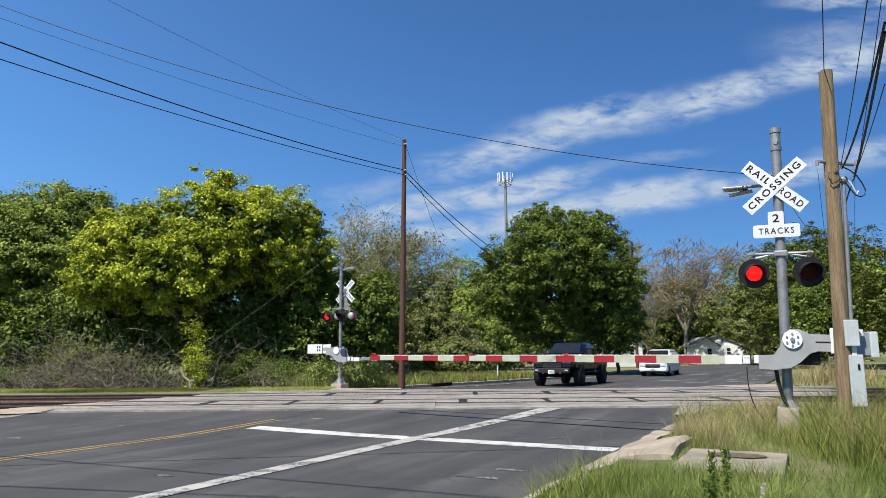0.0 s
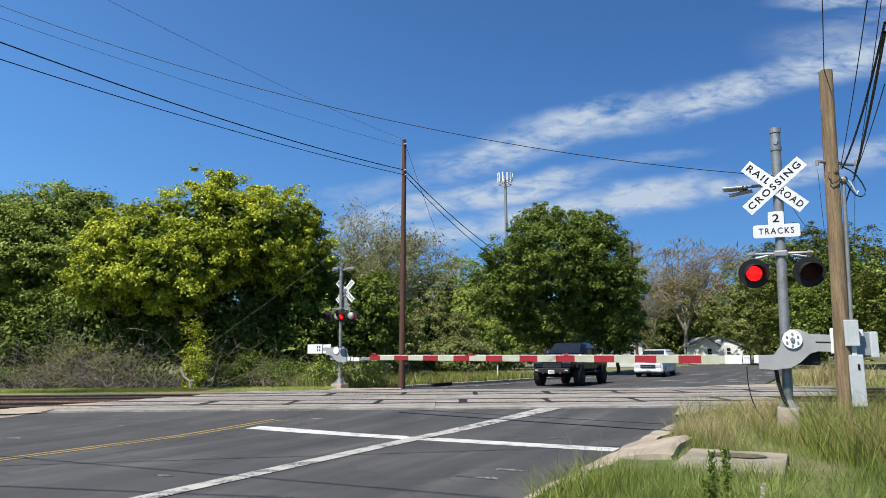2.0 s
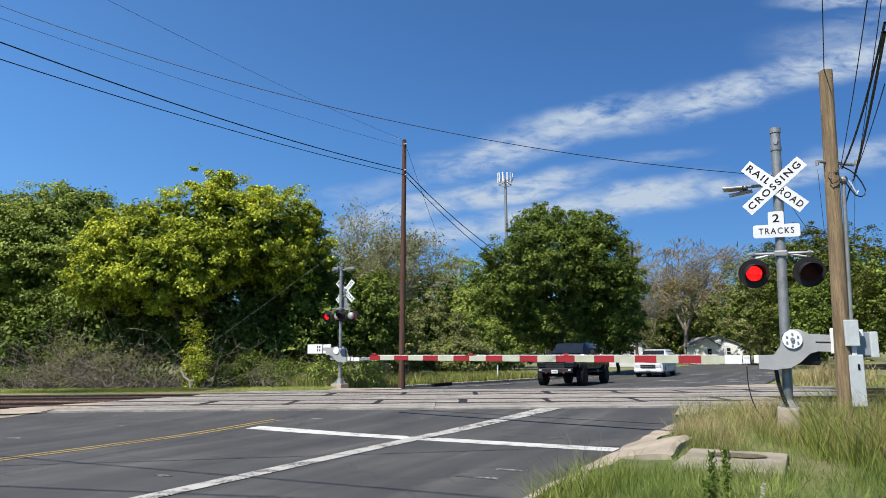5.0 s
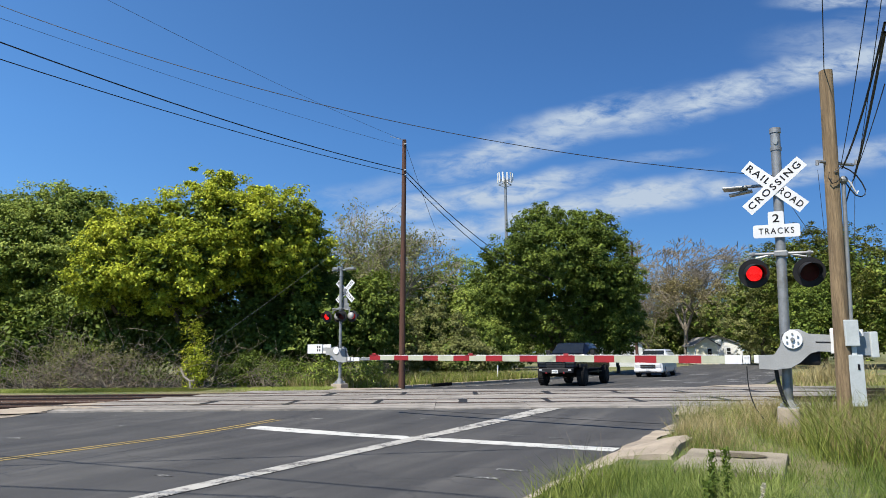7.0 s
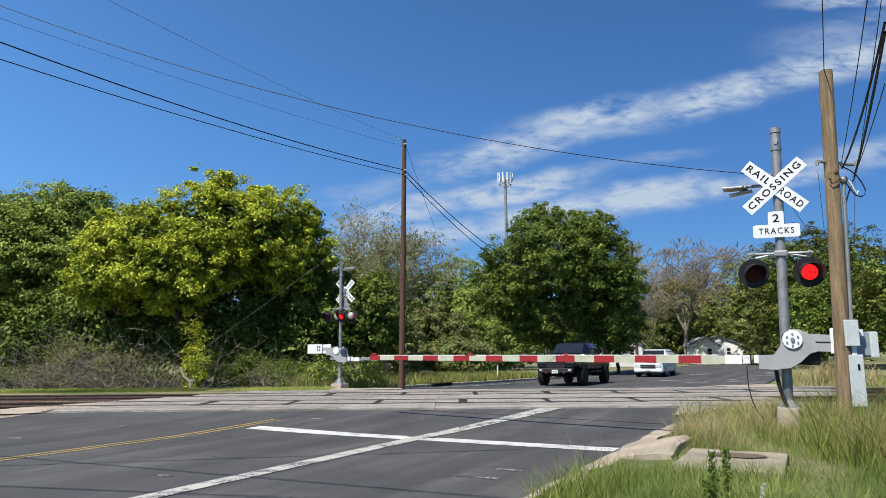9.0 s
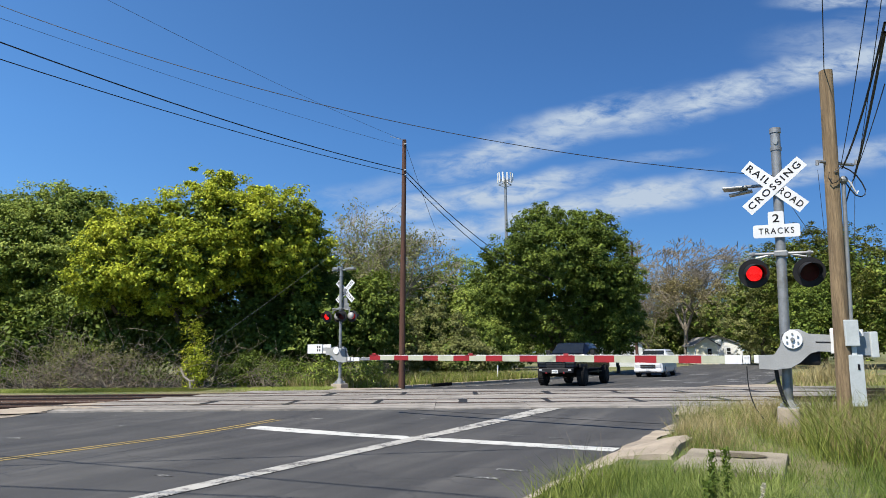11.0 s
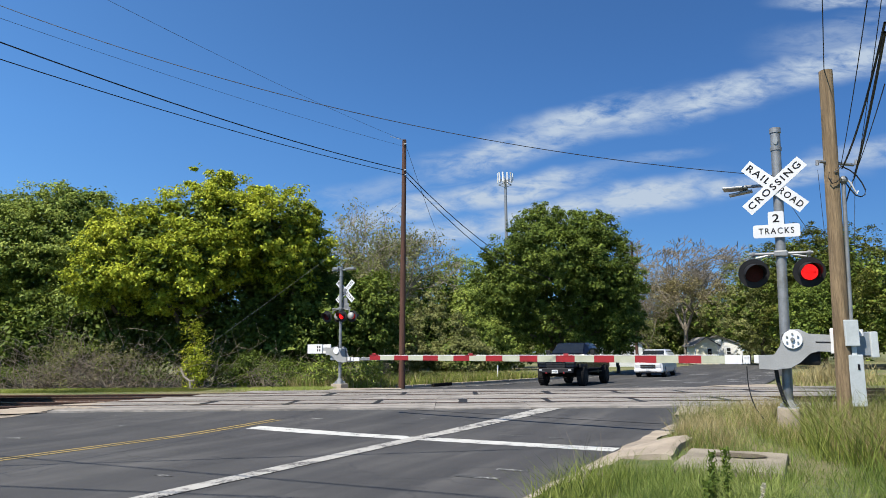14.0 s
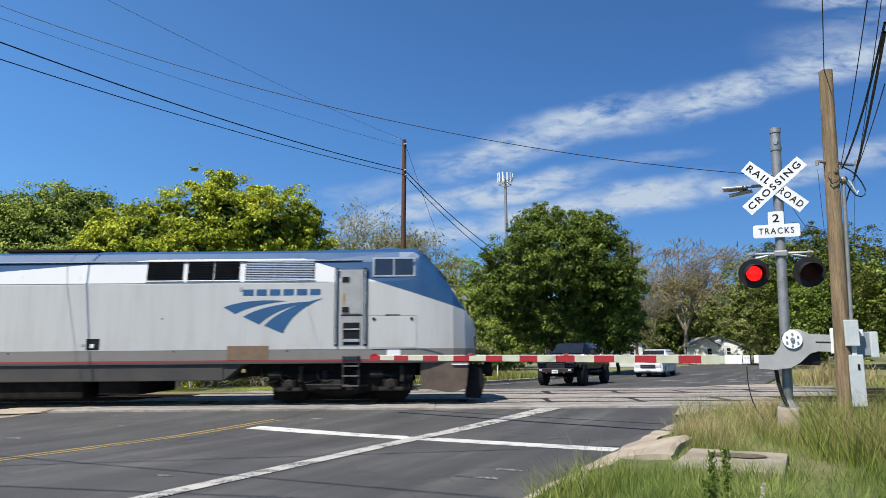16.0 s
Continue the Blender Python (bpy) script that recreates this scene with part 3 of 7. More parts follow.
# ---- crossing signals ----
def tube_path(bm, pts, r, seg=6):
    """One joined tube along a line of points."""
    pts = [Vector(p) for p in pts]
    rows = []
    for i, p in enumerate(pts):
        d = (pts[min(i + 1, len(pts) - 1)] - pts[max(i - 1, 0)]).normalized()
        q = d.to_track_quat("Z", "Y")
        rows.append([bm.verts.new(p + q @ Vector((r * math.cos(2 * math.pi * k / seg), r * math.sin(2 * math.pi * k / seg), 0))) for k in range(seg)])
    for a, b in zip(rows, rows[1:]):
        for k in range(seg):
            bm.faces.new((a[k], a[(k + 1) % seg], b[(k + 1) % seg], b[k]))


def blade(sig, text_a, text_b, ang, y, cx, cz, group_label):
    L, W = 1.22, 0.229
    bm = B()
    box(bm, -L / 2, -0.003, -W / 2, L / 2, 0.003, W / 2)
    m = pose(cx, y, cz) @ Matrix.Rotation(radians(ang), 4, "Y")
    bl = part("sign_blade", bm, M["sign_white"], sig, group_label, m)
    for side in (-1, 1):
        turn = pose(0, side * 0.004, 0, 90, 0, 0) if side < 0 else pose(0, 0.004, 0, 90, 0, 180)
        if text_b:
            for txt, cxx in ((text_a, -0.335), (text_b, 0.335)):
                lettering("letters", txt, 0.165, M["sign_black"], bl, turn @ pose(cxx, 0, 0.001), 0.001, 0.46)
        else:
            lettering("letters", text_a, 0.165, M["sign_black"], bl, turn @ pose(0, 0, 0.001), 0.001, 1.10)
    return bl


def lamp_head(sig, x, y, z, face, yaw=0):
    """One flashing light: round backing, hood, lens and the LED panel that shows when it is lit. face -1 looks along -y."""
    m = pose(x, y, z, 8, 0, yaw) if face < 0 else pose(x, y, z, 4, 0, 180 + yaw)
    bm = B()
    cyl(bm, (0, 0.0, 0), (0, -0.02, 0), 0.255, 0.255, 32)
    head = part("lamp_backing", bm, M["black_paint"], sig, "round matt black lamp backing", m)
    bm = B()
    n = 24
    ring = []
    for i in range(n + 1):
        a = radians(-28 + 236 * i / n)
        dep = 0.30 * (0.45 + 0.55 * max(0.0, math.sin(a) * 0.9 + 0.1) ** 0.6 if math.sin(a) > -0.1 else 0.35)
        row = []
        for rr_ in (0.172, 0.165):
            row.append([bm.verts.new((rr_ * math.cos(a), yy_, rr_ * math.sin(a))) for yy_ in (-0.02, -0.02 - dep)])
        ring.append(row)
    for a_, b_ in zip(ring, ring[1:]):
        for k in (0, 1):
            bm.faces.new((a_[k][0], b_[k][0], b_[k][1], a_[k][1]))
        bm.faces.new((a_[0][1], b_[0][1], b_[1][1], a_[1][1]))
    bmesh.ops.recalc_face_normals(bm, faces=bm.faces)
    part("hood", bm, M["black_paint"], head, "black hood over the lens")
    bm = B()
    cyl(bm, (0, -0.021, 0), (0, -0.030, 0), 0.155, 0.150, 32)
    part("lens", bm, M["lens_dark"], head, "dark red lens")
    bm = B()
    bmesh.ops.create_uvsphere(bm, u_segments=16, v_segments=8, radius=0.16, matrix=Matrix.Translation((0, 0.105, 0)) @ Matrix.Diagonal((1, 0.64, 1, 1)))
    part("lamp_body", bm, M["alu_paint"], head, "silver domed lamp body", smooth=True)
    bm = B()
    cyl(bm, (0, 0, 0), (0, -0.002, 0), 0.135, 0.135, 28)
    for f in bm.faces:
        f.material_index = 0
    for r in range(7):
        k = max(1, r * 6)
        for i in range(k):
            a = 2 * math.pi * i / k
            q = bmesh.ops.create_cone(bm, cap_ends=True, segments=6, radius1=0.0074, radius2=0.0074, depth=0.003,
                                      matrix=Matrix.Translation((r * 0.0205 * math.cos(a), -0.003, r * 0.0205 * math.sin(a))) @ Matrix.Rotation(radians(90), 4, "X"))
            for v in q["verts"]:
                for f in v.link_faces:
                    f.material_index = 1
    led = part("led_panel", bm, [M["led_red"], M["led_dot"]], head, "red LED panel of the flasher")
    led.matrix_basis = pose(0, 0.006, 0)
    return led


def make_signal(m, label, far=False):
    sig = empty("crossing_signal", m, label, "crossing signal", "railroad crossing signals")
    # mast
    bm = B()
    mr = 0.082 if not far else 0.070
    cyl(bm, (0, 0, 0.26), (0, 0, 5.17), mr, mr, 24)
    part("mast", bm, M["galv"], sig, "galvanised steel mast", smooth=False)
    bm = B()
    cyl(bm, (0, 0, 5.10), (0, 0, 5.19), 0.094, 0.094, 24)
    part("mast_cap", bm, M["galv"], sig)
    if not far:
        bm = B()
        cyl(bm, (0, -0.080, 4.97), (0, -0.097, 4.97), 0.042, 0.040, 20)
        bmesh.ops.transform(bm, matrix=Matrix.Translation((0, 0, 4.95)) @ Matrix.Diagonal((1, 1, 1.9, 1)) @ Matrix.Translation((0, 0, -4.97)), verts=bm.verts)
        part("hand_hole", bm, M["mid_grey_box"], sig, "oval hand hole cover near the mast top")
    bm = B()
    cyl(bm, (0, 0, 4.78), (0, 0, 4.84), 0.094, 0.094, 24)
    part("collar", bm, M["galv"], sig)
    bm = B()
    if far:
        box(bm, -0.27, -0.27, -0.5, 0.27, 0.27, 0.10, 0.03)
    else:
        box(bm, -0.17, -0.17, -0.5, 0.17, 0.17, 0.31, 0.03)
    part("footing", bm, M["pale_concrete"], sig, "rough concrete footing")
    bm = B()
    box(bm, -0.2, -0.2, 0.10, 0.2, 0.2, 0.14, 0.008)
    for a in range(4):
        ca, sa = math.cos(radians(45 + 90 * a)), math.sin(radians(45 + 90 * a))
        prism(bm, [(0.07, 0.14), (0.22, 0.14), (0.07, 0.34)], -0.012, 0.012, Matrix.Rotation(radians(45 + 90 * a), 4, "Z"))
        cyl(bm, (0.2 * ca, 0.2 * sa, 0.12), (0.2 * ca, 0.2 * sa, 0.21), 0.016, None, 8)
    cyl(bm, (0, 0, 0.14), (0, 0, 0.32), 0.12, 0.1, 20)
    part("mast_base", bm, M["alu_paint"], sig, "finned mast base with bolts", pose(0, 0, 0.0 if far else 0.20) @ Matrix.Diagonal((1, 1, 1, 1) if far else (0.8, 0.8, 0.8, 1)))
    # crossbuck
    cx = -0.05 if not far else -0.15
    sy_ = -0.11
    cz = 4.12
    if not far:
        blade(sig, "RAIL", "ROAD", 42, sy_, cx, cz, "white sign blade with black letters")
        blade(sig, "CROSSING", "", -42, sy_ - 0.008, cx, cz, "white sign blade with black letters")
    else:
        blade(sig, "RAIL", "ROAD", -45, sy_, cx, cz, "white sign blade with black letters")
        blade(sig, "CROSSING", "", 45, sy_ + 0.008, cx, cz, "white sign blade with black letters")
    bm = B()
    box(bm, cx - 0.06, sy_, cz - 0.12, cx + 0.06, -0.05, cz + 0.12, 0.005)
    if far:
        box(bm, cx, -0.06, cz - 0.03, 0.0, -0.02, cz + 0.03)
    part("sign_bracket", bm, M["galv"], sig)
    # number-of-tracks plate, an upside-down T
    def rounded(w, z0, z1, r=0.035):
        pts = []
        for cx_, cz_, a0 in ((w - r, z1 - r, 0), (-w + r, z1 - r, 90), (-w + r, z0 + r, 180), (w - r, z0 + r, 270)):
            pts += [(cx_ + r * math.cos(radians(a0 + 22.5 * k)), cz_ + r * math.sin(radians(a0 + 22.5 * k))) for k in range(5)]
        return pts

    bm = B()
    if not far:
        prism(bm, rounded(0.37, -0.13, 0.10), -0.004, 0.003)
    else:
        prism(bm, rounded(0.21, -0.20, 0.10), -0.004, 0.003)
    prism(bm, rounded(0.125, 0.05, 0.33), -0.003, 0.002)
    tz = 3.34 if not far else 3.50
    pl = part("track_plate", bm, M["sign_white"] if not far else M["galv"], sig, "plate with rounded corners", pose(cx, sy_, tz))
    if not far:
        lettering("letters", "TRACKS", 0.15, M["sign_black"], pl, pose(0, -0.0055, -0.02, 90), 0.001, 0.56)
        lettering("letters", "2", 0.20, M["sign_black"], pl, pose(0, -0.0055, 0.20, 90), 0.001, 0.11)
    # floodlight arm near the top
    bm = B()
    if not far:
        cyl(bm, (0, -0.05, 4.15), (-0.55, 0.2, 4.22), 0.03, None, 10)
        box(bm, -0.92, 0.05, 4.17, -0.50, 0.34, 4.21, 0.015)
        box(bm, -0.20, -0.08, -0.02, 0.20, 0.08, 0.02, 0.012, pose(-0.62, 0.2, 4.10, 0, -8, 0))
        cyl(bm, (-0.72, 0.2, 4.09), (-0.50, 0.2, 4.18), 0.015, None, 8)
    else:
        cyl(bm, (0.5, 0, 5.06), (-0.8, 0, 5.06), 0.035, None, 10)
        box(bm, -0.75, -0.1, 5.04, -0.25, 0.1, 5.14, 0.02)
        box(bm, 0.1, -0.1, 5.08, 0.42, 0.1, 5.2, 0.02)
    part("floodlight_arm", bm, M["galv"], sig, "short arm with two small floodlights")
    # lamp crossarm
    bm = B()
    az_ = 2.93 if not far else 3.35
    cyl(bm, (-0.5, -0.06, az_), (0.5, -0.06, az_), 0.028, None, 12)
    for s in (-1, 1):
        bmesh.ops.create_uvsphere(bm, u_segments=10, v_segments=6, radius=0.045, matrix=Matrix.Translation((s * 0.44, -0.06, az_)))
        cyl(bm, (s * 0.44, -0.06, az_), (s * 0.44, -0.02, az_ - 0.2), 0.025, None, 10)
        cyl(bm, (s * 0.16, -0.06, az_ - 0.02), (s * 0.40, -0.06, az_ - 0.07), 0.02, None, 8)
    box(bm, -0.11, -0.11, az_ - 0.05, 0.11, 0.1, az_ + 0.05, 0.02)
    part("lamp_crossarm", bm, M["galv"], sig, "galvanised lamp crossarm with fittings")
    lz = az_ - 0.34
    leds = []
    if not far:
        leds = [lamp_head(sig, -0.44, -0.12, lz, -1, 16), lamp_head(sig, 0.42, -0.12, lz, -1, 12)]
    else:
        for x in (0.60, -0.20):
            leds.append(lamp_head(sig, x, 0.16, lz, 1, 0))
        for x in (0.20, -0.52):
            lamp_head(sig, x, -0.14, lz, -1, 0)
    # gate mechanism: curved support arm, hub, counterweights, motor box
    bm = B()
    ol = [(-0.51, 1.245), (-0.51, 1.02), (-0.25, 1.01), (-0.02, 1.05), (0.12, 1.14), (0.27, 1.29), (0.38, 1.33), (0.60, 1.325),
          (0.60, 1.60), (0.27, 1.615), (0.13, 1.69), (-0.02, 1.69), (-0.13, 1.55), (-0.18, 1.40), (-0.27, 1.26)]
    prism(bm, ol, -0.30, -0.26)
    prism(bm, [(x, z) for x, z in ol], 0.20, 0.24)
    box(bm, -0.51, -0.26, 1.03, -0.30, 0.20, 1.07)
    part("gate_support_arm", bm, M["alu_paint"], sig, "curved silver gate support arm")
    bm = B()
    cyl(bm, (0.02, -0.30, 1.52), (0.02, -0.335, 1.52), 0.155, 0.150, 32)
    hub = part("hub", bm, M["white_metal"], sig, "white round hub plate with bolts")
    bm = B()
    cyl(bm, (0.02, -0.335, 1.52), (0.02, -0.37, 1.52), 0.034, 0.03, 12)
    part("bolt", bm, M["galv"], hub)
    for i in range(6):
        a = radians(90 + 60 * i)
        bm = B()
        cyl(bm, (0.02 + 0.095 * math.cos(a), -0.335, 1.52 + 0.095 * math.sin(a)), (0.02 + 0.095 * math.cos(a), -0.355, 1.52 + 0.095 * math.sin(a)), 0.016, None, 6)
        part("bolt", bm, M["galv"], hub)
    if far:
        bm = B()
        cyl(bm, (0.02, 0.24, 1.52), (0.02, 0.275, 1.52), 0.155, 0.150, 32)
        part("hub", bm, M["white_metal"], sig, "white round hub plate")
    bm = B()
    cyl(bm, (0.02, -0.26, 1.52), (0.02, 0.24, 1.52), 0.05, None, 16)
    box(bm, -0.15, -0.20, 1.10, 0.42, 0.16, 1.62, 0.05)
    part("gate_mechanism_box", bm, M["black_paint"] if not far else M["mid_grey_box"], sig, "dark gate motor housing")
    def plate(name, b6, material, label=""):
        bm = B()
        box(bm, *b6, 0.008 if name == "counterweight" else 0.0)
        part(name, bm, M[material], sig, label)

    if not far:
        for y0, y1 in ((-0.34, -0.305), (0.245, 0.28)):
            plate("counterweight", (0.575, y0, 1.30, 0.86, y1, 1.71), "white_metal", "white counterweight plate")
        for b6 in ((0.655, -0.352, 1.57, 0.675, -0.342, 1.64), (0.645, -0.352, 1.40, 0.665, -0.342, 1.54), (0.36, -0.306, 1.47, 0.60, -0.302, 1.49)):
            plate("slot", b6, "sign_black", "dark slot")
    else:
        for y0, y1 in ((-0.36, -0.305), (0.245, 0.31)):
            plate("counterweight", (0.75, y0, 1.40, 1.55, y1, 1.80), "white_metal", "white counterweight plate")
        for y0, y1 in ((0.20, 0.24), (-0.30, -0.26)):
            plate("counterweight_bar", (0.55, y0, 1.52, 0.9, y1, 1.66), "alu_paint")
        for zz in (1.50, 1.64):
            for xx in (0.84, 0.96):
                plate("slot", (xx, 0.312, zz, xx + 0.06, 0.316, zz + 0.09), "sign_black", "dark slot")
    if not far:
        for o in sig.children:
            if o.name.split(".")[0] in ("gate_support_arm", "hub", "gate_mechanism_box", "counterweight", "slot"):
                o.matrix_basis = pose(0.10, 0, -0.07)
    # gate arm
    arm = new("gate_arm")
    arm.parent = sig
    arm.matrix_basis = pose(-0.475 if not far else -0.51, -0.02, 1.095 if not far else 1.145, 0, GATE_DROP[far], GATE_TURN[far])
    arm["label"] = "lowered gate arm with red and white bands"
    bm = B()
    box(bm, -0.02, -0.05, -0.06, 0.10, 0.05, 0.08, 0.01)
    box(bm, -0.20, -0.03, -0.075, -0.09, 0.03, 0.075, 0.005)
    for xx in (-0.17, -0.12):
        for zz in (-0.05, 0.05):
            cyl(bm, (xx, -0.03, zz), (xx, -0.045, zz), 0.012, None, 6)
    part("arm_adapter", bm, M["white_metal"], arm, "white arm adapter with bolts")
    bm = B()
    box(bm, -0.50, -0.028, -0.078, -0.215, 0.028, 0.078, 0.004)
    part("arm_butt", bm, M["white_metal"], arm, "plain white butt end of the arm")
    if far:
        bm = B()
        box(bm, -1.9, -0.02, -0.05, -0.50, 0.02, 0.05, 0.004)
        part("arm_section", bm, M["galv"], arm, "bare aluminium length of arm")
    x = -0.50 if not far else -1.9
    i = 0
    n = 20 if not far else 12
    BW = 0.402
    while i < n:
        h0 = 0.070 - 0.018 * i / n
        h1 = 0.070 - 0.018 * (i + 1) / n
        if far:
            h0, h1 = 0.045, 0.043
        bm = B()
        if i == n - 1 and not far:
            BW *= 0.78
        prism(bm, [(x, -h0), (x - BW, -h1), (x - BW, h1), (x, h0)], -0.025, 0.025)
        part("arm_band", bm, M["arm_red"] if i % 2 else M["arm_white"], arm)
        x -= BW
        i += 1
    bm = B()
    cyl(bm, (-0.6, 0, 0.079), (x + 0.05, 0, 0.056), 0.008, None, 6)
    part("arm_cable", bm, M["white_metal"], arm)
    if not far:
        for xx in (x + 0.12, x + 2.75, x + 4.95):
            bm = B()
            box(bm, xx - 0.13, -0.03, 0.055, xx + 0.13, 0.03, 0.068, 0.004)
            cyl(bm, (xx - 0.05, 0, 0.082), (xx + 0.05, 0, 0.082), 0.021, None, 12)
            lampo = part("arm_lamp", bm, M["arm_red"], arm, "small red lamp on the arm")
    # loose cable from arm to the base
    bm = B()
    if not far:
        pts = []
        for k in range(25):
            t = k / 24
            pts.append((-0.62 + 0.02 * t + 0.56 * t ** 3.5, -0.05, 1.08 - 1.30 * t + 0.55 * max(0, t - 0.6) ** 1.3 + 0.10 * math.sin(t * 3.1) - 0.1))
        pts[-1] = (-0.10, -0.05, 0.25)
        tube_path(bm, pts, 0.010)
        part("loose_cable", bm, M["cable"], sig, "thin black cable hanging in a loop")
        bm = B()
        pts = [(-0.16 + 0.15 * (k / 12) ** 2, -0.12, 1.05 - 0.72 * k / 12) for k in range(13)]
        tube_path(bm, pts, 0.032, 8)
        part("conduit", bm, M["black_paint"], sig, "black flexible conduit")
        for zz in (2.35, 2.16):
            bm = B()
            cyl(bm, (0, 0, zz), (0, 0, zz + 0.03), 0.087, None, 20)
            part("mast_band", bm, M["galv"], sig)
    return sig, leds


GATE_DROP = {False: -1.15, True: 0.0}
GATE_TURN = {False: -4.0, True: 0.0}
NEAR_SIG, NEAR_LEDS = make_signal(pose(5.82, 12.05, 0.28, 0, 1.6, -28), "grey railroad crossing signal with flashing red lights and lowered gate")
FAR_SIG, FAR_LEDS = make_signal(pose(-4.53, 30.7, 0.17, 0, 0, 152), "second crossing signal across the tracks with lowered gate, seen from behind", True)


# ---- poles, service boxes and wires ----
def sag(p, q, drop, n=24):
    p, q = Vector(p), Vector(q)
    return [p.lerp(q, i / n) - Vector((0, 0, drop * 4 * (i / n) * (1 - i / n))) for i in range(n + 1)]


def wire(name, p, q, drop, r, material, label):
    bm = B()
    tube_path(bm, sag(p, q, drop), r, 5)
    ob = mesh_ob(name, bm, material)
    return tagged(ob, label, "wire", "overhead wires")


def pole_body(bm, p0, p1, r0, r1, seg=20, wob=0.01):
    p0, p1 = Vector(p0), Vector(p1)
    rows = []
    for i in range(25):
        t = i / 24
        c = p0.lerp(p1, t)
        rows.append([bm.verts.new(c + Vector((math.cos(2 * math.pi * k / seg), math.sin(2 * math.pi * k / seg), 0)) * (r0 + (r1 - r0) * t + wob * noise.noise((k * 0.9, t * 6, r0 * 50)))) for k in range(seg)])
    for a, b in zip(rows, rows[1:]):
        for k in range(seg):
            bm.faces.new((a[k], a[(k + 1) % seg], b[(k + 1) % seg], b[k]))
    bm.faces.new(rows[-1])


def build_poles():
    p = empty("utility_pole", pose(6.30, 11.2, 0.25), "stout weathered tan wooden service pole beside the crossing signal", "utility pole")
    bm = B()
    pole_body(bm, (0, 0, -0.3), (0.2, 0, 6.17), 0.130, 0.108, wob=0.006)
    part("pole", bm, M["pole_tan"], p, "cracked tan timber pole")
    bm = B()
    cyl(bm, (-0.08, -0.05, 4.53), (0.60, 0.12, 4.51), 0.028, None, 10)
    for x in (-0.09, 0.58):
        cyl(bm, (x, 0, 4.48), (x, 0, 4.57), 0.03, 0.02, 8)
    part("crossarm", bm, M["galv"], p, "short grey metal crossarm")
    bm = B()
    cyl(bm, (0.205, -0.05, 1.75), (0.30, -0.05, 4.16), 0.033, None, 12)
    bmesh.ops.create_uvsphere(bm, u_segments=12, v_segments=8, radius=0.07, matrix=Matrix.Translation((0.30, -0.06, 4.20)))
    part("service_mast", bm, M["galv"], p, "grey conduit with a weatherhead")
    bm = B()
    box(bm, 0.036, -0.160, 1.401, 0.262, 0.020, 1.829, 0.012)
    part("meter_box", bm, M["pale_grey_box"], p, "pale grey meter box")
    bm = B()
    box(bm, 0.033, -0.120, 0.436, 0.315, 0.040, 1.262, 0.012)
    box(bm, 0.150, -0.100, 1.245, 0.232, 0.000, 1.428, 0.012)
    part("lower_box", bm, M["pale_grey_box"], p, "tall pale enclosure")
    bm = B()
    box(bm, 0.237, 0.060, 1.244, 0.630, 0.400, 1.631, 0.012)
    part("relay_box", bm, M["mid_grey_box"], p, "mid grey relay box")
    bm = B()
    box(bm, 0.552, 0.030, 1.214, 0.678, 0.440, 1.639, 0.012)
    part("box_lid", bm, M["pale_grey_box"], p, "open pale lid")
    bm = B()
    cyl(bm, (0.376, 0.0, 1.563), (0.376, 0.0, 1.673), 0.045, 0.04, 14)
    part("photocell", bm, M["white_metal"], p, "small white domed photocell")
    bm = B()
    box(bm, 0.208, -0.128, 1.019, 0.244, -0.1215, 1.109)
    part("mark", bm, M["sign_black"], p, "dark mark on the enclosure")
    bm = B()
    loop = [(0.12, -0.13, 4.32), (0.24, -0.14, 4.42), (0.42, -0.08, 4.36), (0.52, -0.08, 4.27), (0.60, -0.08, 4.14), (0.645, -0.08, 4.02), (0.63, -0.08, 3.94), (0.56, -0.08, 3.90), (0.47, -0.08, 3.93), (0.39, -0.07, 4.05), (0.30, -0.06, 4.20)]
    tube_path(bm, loop, 0.011)
    tube_path(bm, [(0.02, -0.15, 4.32), (0.0, -0.15, 4.22), (0.05, -0.15, 4.12), (0.12, -0.15, 4.14), (0.20, -0.13, 4.2), (0.30, -0.07, 4.22)], 0.009)
    part("cable_loop", bm, M["cable"], p, "black loops of service cable")
    bm = B()
    tube_path(bm, [(0.33, -0.08, 4.22), (0.40, -0.09, 4.14), (0.45, -0.09, 4.02), (0.49, -0.09, 3.95), (0.52, -0.09, 4.0)], 0.014)
    part("bare_conductor", bm, M["white_metal"], p, "pale bare service conductor")
    p.scale = (0.966, 0.966, 0.966)

    p = empty("utility_pole", pose(-1.89, 31.5, 0.0), "tall dark red-brown creosoted utility pole in the grass", "utility pole")
    bm = B()
    pole_body(bm, (0, 0, -0.3), (0.12, 0, 11.45), 0.15, 0.095)
    part("pole", bm, M["pole_brown"], p)
    for z in (11.2, 9.95, 9.72):
        bm = B()
        cyl(bm, (0.10, -0.12, z), (0.22, -0.12, z + 0.02), 0.04, None, 8)
        part("insulator", bm, M["mid_grey_box"], p)
    bm = B()
    cyl(bm, (0.1, -0.1, 11.40), (-0.55, -0.1, 11.6), 0.012, None, 6)
    part("top_pin", bm, M["mid_grey_box"], p)

    p = empty("utility_pole", pose(20.6, 75, -0.2), "far brown utility pole behind the trees", "utility pole")
    bm = B()
    pole_body(bm, (0, 0, -0.2), (0, 0, 13.6), 0.17, 0.12)
    part("pole", bm, M["pole_brown"], p)

    # cell mast
    t = empty("cell_tower", pose(13.9, 150, -0.2), "tall grey cell tower monopole with white panel antennas", "cell tower")
    bm = B()
    cyl(bm, (0, 0, 0), (0, 0, 39.5), 0.5, 0.28, 16)
    part("monopole", bm, M["galv"], t)
    bm = B()
